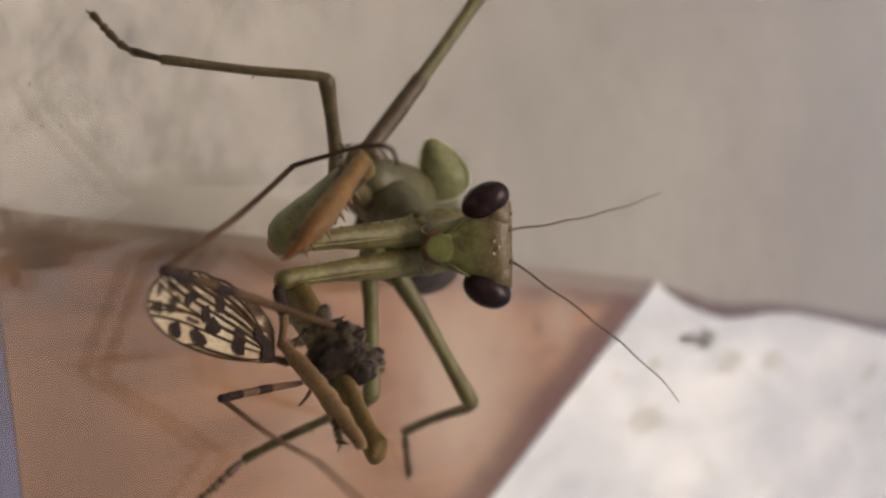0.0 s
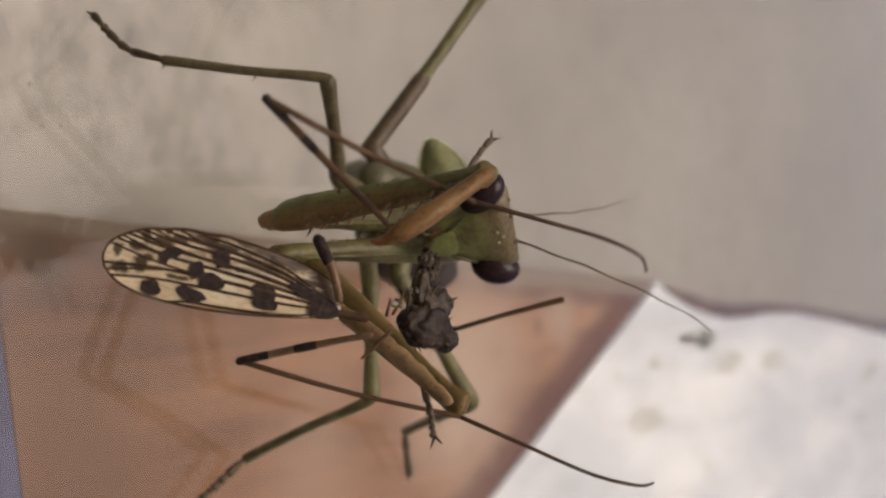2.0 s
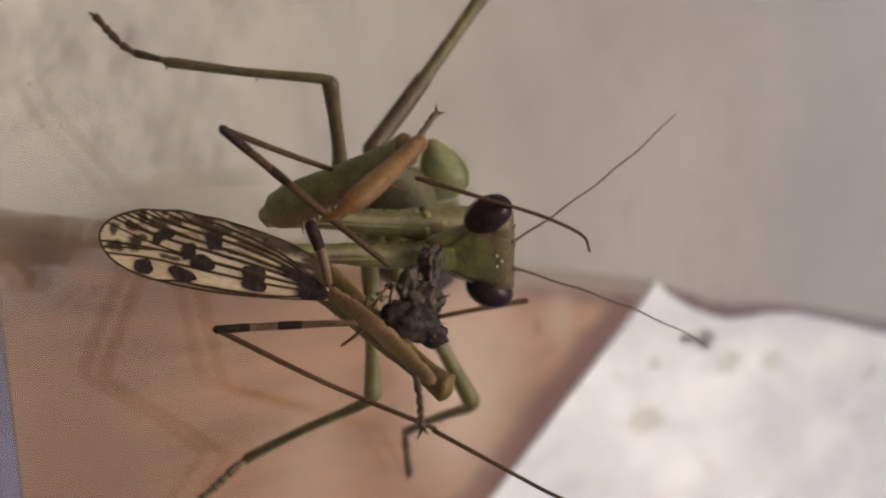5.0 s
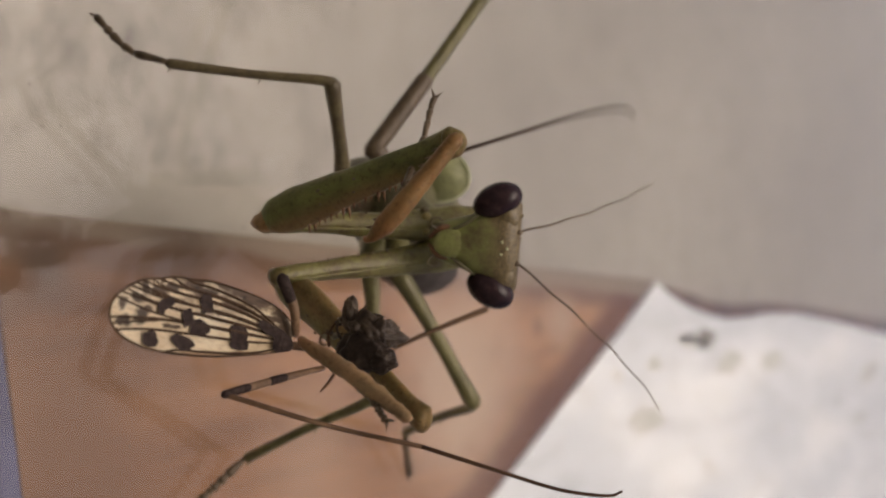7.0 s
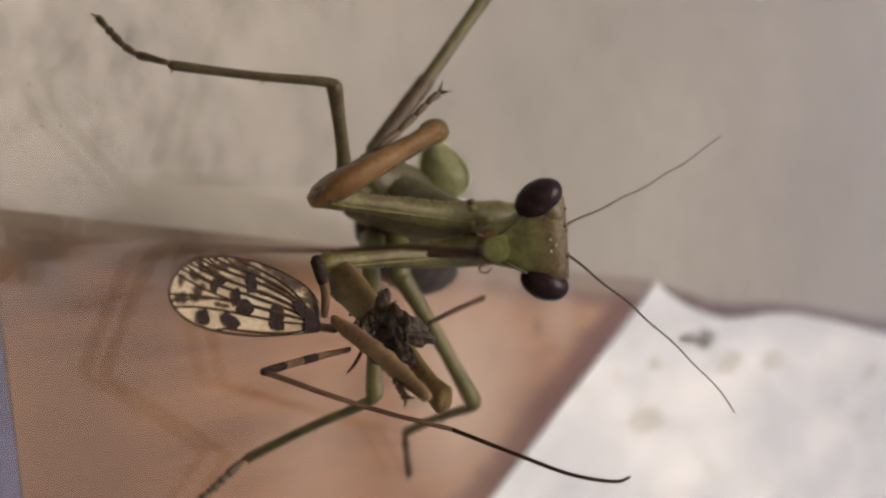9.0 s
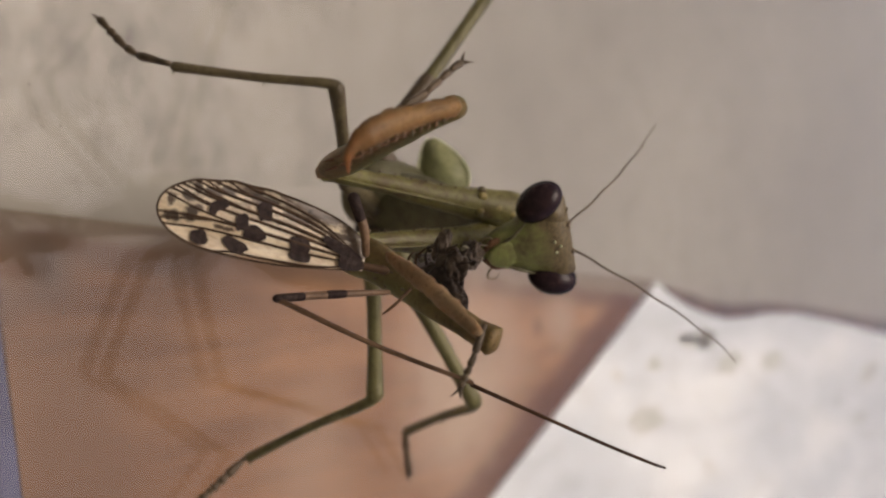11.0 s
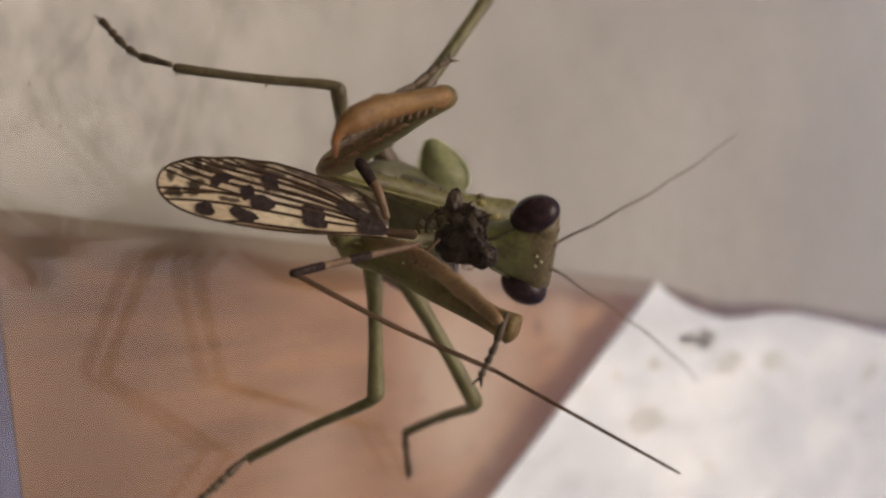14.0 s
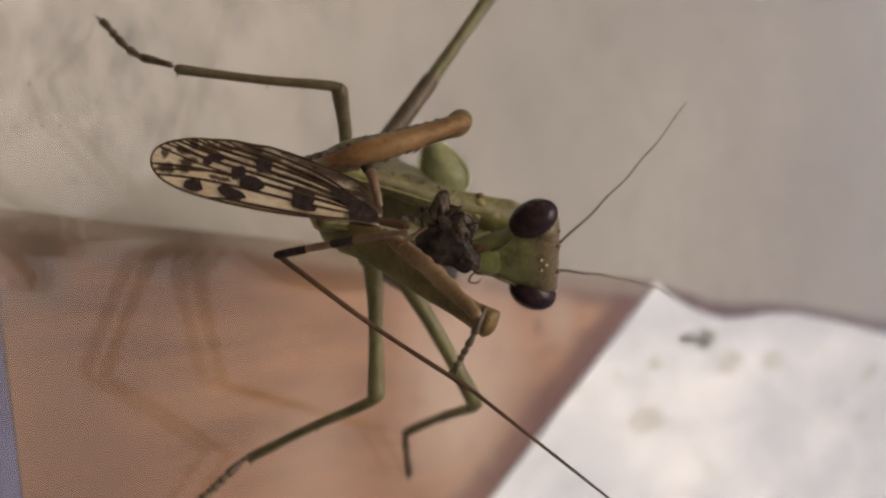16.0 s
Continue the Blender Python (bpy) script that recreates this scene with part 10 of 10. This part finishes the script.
    walk(torn_end, [
        (0, mm(8.64, -9.84, 12.40, -11.7, 15.8, 95.1)),
        (0.4, mm(6.38, -8.41, 14.36, -16.9, 13.5, 98.3)),
        (0.48, mm(4.58, -7.27, 15.94, -20.0, 11.5, 100.8)),
        (0.5, mm(4.13, -6.98, 16.33, -20.6, 11.0, 101.4)),
        (0.52, mm(4.05, -6.90, 16.45, -20.8, 10.3, 101.9)),
        (0.6, mm(3.71, -6.54, 16.95, -21.5, 7.1, 103.7)),
        (1, mm(2.05, -4.74, 19.42, -24.4, -10.1, 113.5)),
        (1.5, mm(-0.03, -4.33, 19.98, -25.9, 2.2, 109.5)),
        (1.7, mm(1.98, -4.90, 19.19, -18.4, -13.8, 108.1)),
        (1.9, mm(3.99, -5.48, 18.41, -17.2, -37.4, 110.8)),
        (2, mm(5.00, -5.76, 18.01, -22.9, -55.5, 118.7)),
        (2.2, mm(4.30, -5.27, 18.69, -26.0, -54.9, 122.6)),
        (2.4, mm(3.61, -4.78, 19.36, -20.4, -38.3, 114.9)),
        (2.5, mm(3.26, -4.54, 19.70, -20.5, -34.4, 114.6)),
        (2.6, mm(3.71, -5.19, 18.80, -19.2, -33.2, 112.8)),
        (2.8, mm(4.61, -6.50, 17.00, -16.7, -30.9, 109.4)),
        (3, mm(5.52, -7.80, 15.21, -14.2, -28.7, 106.1)),
        (3.5, mm(5.27, -7.80, 15.21, -14.1, -20.0, 104.8)),
        (4, mm(5.17, -7.49, 15.63, -11.9, -15.0, 101.6)),
        (4.2, mm(5.01, -7.36, 15.81, -11.3, -18.1, 101.5)),
        (6.3, mm(3.35, -5.99, 17.69, -10.3, -58.9, 102.7)),
        (6.5, mm(3.19, -5.86, 17.87, -9.5, -59.3, 101.7)),
        (6.6, mm(3.76, -6.25, 17.34, -13.2, -57.9, 106.3)),
        (6.7, mm(4.33, -6.64, 16.81, -16.9, -56.2, 111.0)),
        (6.9, mm(5.47, -7.41, 15.74, -15.8, -29.0, 108.1)),
        (7, mm(6.04, -7.80, 15.21, -18.0, -21.2, 109.3)),
        (7.1, mm(5.90, -7.70, 15.35, -17.3, -18.4, 107.9)),
        (7.2, mm(5.76, -7.60, 15.49, -16.6, -15.9, 106.6)),
        (7.4, mm(5.48, -7.39, 15.77, -15.4, -11.2, 104.3)),
        (7.45, mm(5.41, -7.34, 15.84, -15.1, -10.1, 103.8)),
        (7.5, mm(5.34, -7.29, 15.91, -14.8, -9.0, 103.3)),
        (7.53, mm(5.33, -7.27, 15.94, -14.8, -9.0, 103.3)),
        (7.6, mm(5.31, -7.21, 16.02, -14.9, -9.0, 103.4)),
        (7.9, mm(5.20, -6.96, 16.36, -15.2, -8.8, 103.6)),
        (7.97, mm(5.18, -6.91, 16.44, -15.2, -8.8, 103.7)),
        (8, mm(5.17, -6.88, 16.47, -15.3, -8.8, 103.7)),
        (8.03, mm(5.17, -6.89, 16.46, -15.3, -8.2, 103.6)),
        (8.3, mm(5.17, -6.94, 16.39, -15.7, -3.8, 102.8)),
        (8.5, mm(5.17, -6.98, 16.33, -16.2, -0.7, 102.3)),
        (8.8, mm(4.80, -6.74, 16.67, -16.3, 3.1, 101.4)),
        (9, mm(4.55, -6.58, 16.89, -16.5, 5.5, 100.8)),
        (9.1, mm(4.55, -6.58, 16.89, -16.5, 5.5, 100.8)),
        (9.2, mm(4.55, -6.58, 16.89, -16.5, 5.5, 100.8)),
        (9.3, mm(4.14, -7.70, 16.39, -16.5, 5.5, 100.8)),
        (9.5, mm(0.23, -18.55, 11.58, -16.5, 5.5, 100.8)),
        (9.8, mm(-8.95, -43.98, 0.29, -16.5, 5.5, 100.8)),
        (10.6, mm(-9.00, -44.00, 0.30, 0.0, -0.0, 73.3)),
        (16, mm(-9.00, -44.00, 0.30, 0.0, -0.0, 73.3)),
    ])
    walk(torn_femur, [
        (0, mm(0.78, -37.17, 27.23, -67.2, 7.9, 76.8)),
        (0.4, mm(0.78, -37.12, 27.17, -79.7, 5.1, 84.5)),
        (0.48, mm(-0.70, -32.39, 22.23, -82.4, -2.9, 83.1)),
        (0.5, mm(-0.70, -32.34, 22.17, -84.6, -3.7, 84.7)),
        (0.52, mm(-0.70, -32.34, 22.17, -85.4, -3.8, 85.3)),
        (0.6, mm(-7.88, -27.10, 21.27, -61.2, 1.6, 50.2)),
        (1, mm(-7.11, -28.65, 22.25, -78.3, 6.1, 68.4)),
        (1.5, mm(-7.84, -29.23, 22.41, -78.9, 4.4, 67.5)),
        (1.7, mm(-7.31, -28.87, 21.89, -76.9, 0.1, 66.0)),
        (1.9, mm(-7.48, -28.09, 22.11, -72.1, -0.6, 60.7)),
        (2, mm(-6.67, -28.39, 24.09, -70.9, 6.7, 62.6)),
        (2.2, mm(-5.28, -29.35, 23.10, -78.3, 3.3, 71.3)),
        (2.4, mm(-6.08, -28.12, 23.14, -75.5, 9.2, 68.3)),
        (2.5, mm(-5.26, -28.68, 22.02, -80.8, 4.5, 73.3)),
        (2.6, mm(-5.20, -30.19, 23.24, -75.9, 2.6, 69.9)),
        (2.8, mm(-4.89, -31.38, 23.92, -70.5, -2.4, 64.8)),
        (3, mm(-5.10, -29.92, 21.77, -65.3, -14.1, 55.4)),
        (3.5, mm(-5.26, -30.37, 21.98, -65.1, -12.7, 55.6)),
        (4, mm(-5.33, -31.10, 23.22, -64.5, -6.7, 56.7)),
        (4.2, mm(-5.36, -29.99, 22.48, -65.3, -6.4, 57.2)),
        (6.3, mm(-6.96, -27.03, 20.61, -70.4, -12.7, 56.3)),
        (6.5, mm(-7.51, -26.76, 21.01, -69.5, -11.2, 54.1)),
        (6.6, mm(-5.66, -30.68, 26.32, -71.0, 7.2, 65.3)),
        (6.7, mm(-4.21, -31.22, 25.77, -77.2, 7.5, 73.4)),
        (6.9, mm(-4.29, -30.88, 26.64, -74.3, 17.2, 73.6)),
        (6.95, mm(-4.41, -15.54, 14.31, -55.0, -46.4, 51.5)),
        (7, mm(-4.53, -0.21, 1.99, 59.7, -53.2, -64.9)),
        (7.1, mm(-2.09, 1.11, 3.01, 82.0, -54.0, -83.5)),
        (7.2, mm(0.37, 2.09, 4.33, 104.7, -52.3, -101.7)),
        (7.267, mm(-0.06, -8.86, 13.00, -51.8, -155.3, 12.8)),
        (7.333, mm(-0.50, -19.81, 21.68, 115.5, 5.8, 144.5)),
        (7.4, mm(-0.93, -30.76, 30.35, 83.3, 14.6, 88.3)),
        (7.45, mm(-0.70, -30.38, 31.06, 86.7, 16.0, 89.1)),
        (7.5, mm(-0.70, -30.22, 30.92, 84.3, 13.2, 88.7)),
        (7.53, mm(-0.70, -30.26, 30.95, 83.7, 13.8, 88.5)),
        (7.6, mm(-0.20, -30.35, 31.00, 91.9, 15.1, 90.5)),
        (7.9, mm(-0.02, -30.65, 32.85, 88.5, 27.4, 89.3)),
        (7.97, mm(-0.02, -30.68, 32.87, 87.5, 28.7, 88.8)),
        (8, mm(-0.02, -30.69, 32.88, 86.9, 29.2, 88.5)),
        (8.03, mm(-0.02, -30.69, 32.88, 86.7, 29.2, 88.4)),
        (8.3, mm(-0.47, -30.71, 31.47, 76.4, 23.5, 84.5)),
        (8.5, mm(0.65, -30.23, 32.52, 88.4, 29.1, 89.2)),
        (8.8, mm(-0.02, -30.65, 33.13, 84.7, 30.3, 87.3)),
        (9, mm(0.13, -28.62, 35.73, 88.9, 46.1, 89.2)),
        (9.1, mm(0.53, -30.65, 33.13, 93.2, 30.3, 91.6)),
        (9.2, mm(0.86, -30.75, 32.93, 96.7, 29.2, 93.3)),
        (9.3, mm(0.46, -31.87, 32.43, 96.7, 29.2, 93.3)),
        (9.5, mm(-3.46, -42.72, 27.62, 96.7, 29.2, 93.3)),
        (9.8, mm(-12.64, -68.15, 16.33, 96.7, 29.2, 93.3)),
        (10.2, mm(-9.32, -55.08, 8.31, 39.4, 31.7, 42.6)),
        (10.6, mm(-6.00, -42.00, 0.30, 0.0, -0.0, 11.3)),
        (16, mm(-6.00, -42.00, 0.30, 0.0, -0.0, 11.3)),
    ])
    walk(torn_tibia, [
        (0, mm(0.78, -37.17, 27.23, -43.7, 19.0, 111.5)),
        (0.4, mm(0.78, -37.12, 27.17, -43.7, 19.0, 111.5)),
        (0.48, mm(-0.70, -32.39, 22.23, -3.9, 2.5, 92.7)),
        (0.5, mm(-0.70, -32.34, 22.17, -3.9, 2.5, 92.7)),
        (0.52, mm(-0.70, -32.34, 22.17, -3.9, 2.5, 92.7)),
        (0.6, mm(-7.88, -27.10, 21.27, 19.9, -13.1, 70.5)),
        (1, mm(-7.11, -28.65, 22.25, 16.9, -12.9, 73.7)),
        (1.5, mm(-7.84, -29.23, 22.41, 10.0, -2.4, 82.2)),
        (1.7, mm(-7.31, -28.87, 21.89, 6.8, -3.2, 84.7)),
        (1.9, mm(-7.48, -28.09, 22.11, 13.4, -5.3, 78.8)),
        (2, mm(-6.67, -28.39, 24.09, 19.7, -10.4, 71.5)),
        (2.2, mm(-5.28, -29.35, 23.10, 7.2, -6.2, 84.0)),
        (2.4, mm(-6.08, -28.12, 23.14, 9.6, -5.4, 82.1)),
        (2.5, mm(-5.26, -28.68, 22.02, 8.2, -7.2, 83.0)),
        (2.6, mm(-5.20, -30.19, 23.24, 11.0, -0.4, 81.8)),
        (2.8, mm(-4.89, -31.38, 23.92, 21.6, 11.4, 78.1)),
        (3, mm(-5.10, -29.92, 21.77, 20.1, 7.8, 77.6)),
        (3.5, mm(-5.26, -30.37, 21.98, 19.7, 7.2, 77.6)),
        (4, mm(-5.33, -31.10, 23.22, 19.1, 8.2, 78.4)),
        (4.2, mm(-5.36, -29.99, 22.48, 14.7, 1.5, 79.4)),
        (6.3, mm(-6.96, -27.03, 20.61, 12.1, -3.2, 80.4)),
        (6.5, mm(-7.51, -26.76, 21.01, 16.2, -4.6, 76.5)),
        (6.6, mm(-5.66, -30.68, 26.32, 13.9, -1.3, 79.3)),
        (6.7, mm(-4.21, -31.22, 25.77, 3.4, -11.2, 86.9)),
        (6.9, mm(-4.29, -30.88, 26.64, 1.7, -5.9, 88.6)),
        (6.95, mm(-4.41, -15.54, 14.31, -2.6, -51.5, 96.3)),
        (7, mm(-4.53, -0.21, 1.99, -131.7, -79.4, -132.1)),
        (7.1, mm(-2.09, 1.11, 3.01, -161.7, -84.6, -107.0)),
        (7.2, mm(0.37, 2.09, 4.33, 109.7, -85.5, -22.8)),
        (7.3, mm(-0.28, -14.34, 17.34, -37.7, -36.7, 117.2)),
        (7.4, mm(-0.93, -30.76, 30.35, -45.8, 19.9, 112.3)),
        (7.45, mm(-0.70, -30.38, 31.06, -65.5, 28.0, 123.1)),
        (7.5, mm(-0.70, -30.22, 30.92, -65.5, 27.9, 123.2)),
        (7.53, mm(-0.70, -30.26, 30.95, -65.5, 27.9, 123.2)),
        (7.6, mm(-0.20, -30.35, 31.00, -87.2, 53.7, 151.2)),
        (7.9, mm(-0.02, -30.65, 32.85, -157.4, 75.1, 107.8)),
        (7.97, mm(-0.02, -30.68, 32.87, -156.9, 72.5, 107.2)),
        (8, mm(-0.02, -30.69, 32.88, -156.9, 72.5, 107.2)),
        (8.03, mm(-0.02, -30.69, 32.88, -156.9, 72.5, 107.2)),
        (8.3, mm(-0.44, -33.46, 33.75, -115.5, 65.5, 135.2)),
        (8.5, mm(0.60, -33.01, 34.72, 163.1, 69.4, 78.4)),
        (8.8, mm(-0.02, -33.40, 35.29, -127.8, 61.3, 121.2)),
        (9, mm(0.13, -28.62, 35.73, -179.2, 64.4, 90.5)),
        (9.1, mm(0.53, -30.65, 33.13, 169.9, 54.6, 86.0)),
        (9.2, mm(0.86, -30.75, 32.93, 152.4, 55.6, 78.0)),
        (9.3, mm(0.46, -31.87, 32.43, 152.4, 55.6, 78.0)),
        (9.5, mm(-3.46, -42.72, 27.62, 152.4, 55.6, 78.0)),
        (9.8, mm(-12.64, -68.15, 16.33, 152.4, 55.6, 78.0)),
        (10.2, mm(-9.32, -55.08, 8.31, 39.5, 50.3, -12.4)),
        (10.6, mm(-6.00, -42.00, 0.30, -0.0, -0.0, -21.3)),
        (16, mm(-6.00, -42.00, 0.30, -0.0, -0.0, -21.3)),
    ])
    walk(torn_foot, [
        (0, mm(-3.93, -25.21, 22.79, 175.9, -62.1, -87.8)),
        (0.4, mm(-3.93, -25.16, 22.74, 175.9, -62.2, -87.8)),
        (0.44, mm(-2.63, -21.99, 22.18, -15.0, -69.6, 104.3)),
        (0.48, mm(-1.34, -18.82, 21.63, -9.5, -21.8, 100.0)),
        (0.5, mm(-1.34, -18.76, 21.59, -9.5, -21.9, 100.1)),
        (0.52, mm(-1.34, -18.77, 21.59, -9.5, -21.9, 100.1)),
        (0.6, mm(-3.47, -14.61, 24.35, 25.9, -8.9, 65.4)),
        (1, mm(-3.39, -15.93, 25.29, 20.0, -11.2, 70.9)),
        (1.5, mm(-6.00, -15.77, 22.97, 18.2, -23.2, 70.0)),
        (1.7, mm(-6.05, -15.35, 22.65, 15.1, -21.9, 73.8)),
        (1.9, mm(-4.85, -14.81, 23.38, 20.8, -20.5, 67.6)),
        (2, mm(-2.43, -15.70, 26.55, 15.8, -22.3, 73.0)),
        (2.2, mm(-3.85, -15.91, 24.55, 7.0, -31.3, 82.0)),
        (2.4, mm(-4.21, -14.71, 24.42, 20.3, -35.4, 65.5)),
        (2.5, mm(-3.61, -15.29, 23.73, 11.6, -35.6, 76.2)),
        (2.6, mm(-3.27, -16.73, 23.33, 13.3, -29.9, 74.8)),
        (2.8, mm(-2.15, -18.34, 21.23, 20.1, -16.7, 69.3)),
        (3, mm(-2.21, -16.76, 19.93, 20.3, -18.9, 68.5)),
        (3.5, mm(-2.37, -17.18, 20.28, 21.2, -17.3, 67.9)),
        (4, mm(-2.63, -17.91, 21.26, 20.4, -21.2, 67.9)),
        (4.2, mm(-2.86, -16.62, 22.13, 16.1, -25.8, 72.0)),
        (6.3, mm(-4.69, -13.65, 21.37, 21.1, -23.8, 66.5)),
        (6.5, mm(-4.35, -13.58, 22.09, 23.6, -32.1, 61.8)),
        (6.6, mm(-3.15, -17.32, 26.64, 19.3, -27.8, 67.9)),
        (6.7, mm(-3.49, -17.90, 28.41, 8.7, -18.7, 81.2)),
        (6.9, mm(-3.95, -17.35, 28.03, 16.5, -16.0, 73.4)),
        (7, mm(-6.20, -2.06, 15.36, -23.5, -62.0, 118.9)),
        (7.1, mm(-2.47, -0.11, 16.55, -146.8, -79.2, -118.5)),
        (7.2, mm(1.35, 1.68, 17.88, 175.2, -57.3, -87.8)),
        (7.267, mm(-1.02, -5.19, 20.49, 115.0, -50.1, 7.6)),
        (7.333, mm(-3.40, -12.06, 23.11, 109.5, -15.2, 56.0)),
        (7.4, mm(-5.77, -18.93, 25.72, 131.4, 12.5, 100.8)),
        (7.45, mm(-7.26, -20.32, 24.68, -17.1, 158.8, -40.4)),
        (7.5, mm(-7.28, -20.16, 24.55, -17.0, 158.9, -40.3)),
        (7.53, mm(-7.27, -20.20, 24.58, -17.0, 158.9, -40.3)),
        (7.6, mm(-7.27, -26.47, 20.05, -2.4, 120.5, -2.8)),
        (7.9, mm(-1.09, -27.32, 19.71, -46.6, 87.6, -46.6)),
        (7.97, mm(-1.23, -26.77, 19.90, 31.9, 82.4, 32.1)),
        (8, mm(-1.23, -26.78, 19.91, 31.9, 82.4, 32.1)),
        (8.03, mm(-1.23, -26.78, 19.91, 31.9, 82.4, 32.1)),
        (8.3, mm(-4.02, -31.17, 23.70, 16.9, 96.8, 17.0)),
        (8.5, mm(1.45, -30.10, 24.32, 5.4, 74.8, 5.6)),
        (8.8, mm(-3.05, -29.67, 25.59, -8.3, 106.9, -8.7)),
        (9, mm(0.08, -22.74, 23.46, -84.2, 95.8, -84.6)),
        (9.1, mm(1.08, -22.79, 22.05, 50.9, 61.3, 75.1)),
        (9.2, mm(2.45, -23.23, 21.72, 4.7, 59.8, 44.0)),
        (9.3, mm(2.05, -24.35, 21.22, 4.7, 59.8, 44.0)),
        (9.5, mm(-1.87, -35.20, 16.41, 4.7, 59.8, 44.0)),
        (9.8, mm(-11.05, -60.63, 5.12, 4.7, 59.8, 44.0)),
        (10.6, mm(6.80, -46.70, 0.30, 0.0, -0.0, 11.9)),
        (16, mm(6.80, -46.70, 0.30, 0.0, -0.0, 11.9)),
    ])
    for limb in front_leg[3:]:
        walk(limb, [(0, mm(0, 0, 0)), (4, mm(0.06, 0.16, 0.00)), (9, mm(0.17, 0.46, 0.00)), (16, mm(0.28, 0.75, 0.00))])
    for limb in front_leg[:3]:
        walk(limb, [(0, mm(0, 0, 0)), (4, mm(0.09, 0.24, 0.00)), (9, mm(0.27, 0.72, 0.00)), (16, mm(0.45, 1.20, 0.00))])
    for limb in middle_leg[1:3]:
        walk(limb, [(0, mm(0, 0, 0)), (4, mm(0.00, 0.07, 0.02)), (9, mm(0.00, 0.21, 0.06)), (16, mm(0.00, 0.35, 0.10))])
    for limb in far_leg:
        walk(limb, [(0, mm(0, 0, 0)), (4, mm(0.00, 0.15, 0.06)), (9, mm(0.00, 0.45, 0.18)), (16, mm(0.00, 0.75, 0.30))])
    for limb in hind_leg[1:3]:
        walk(limb, [(0, mm(0, 0, 0)), (4, mm(0.00, 0.05, 0.04)), (9, mm(0.00, 0.15, 0.12)), (16, mm(0.00, 0.25, 0.20))])


motions()
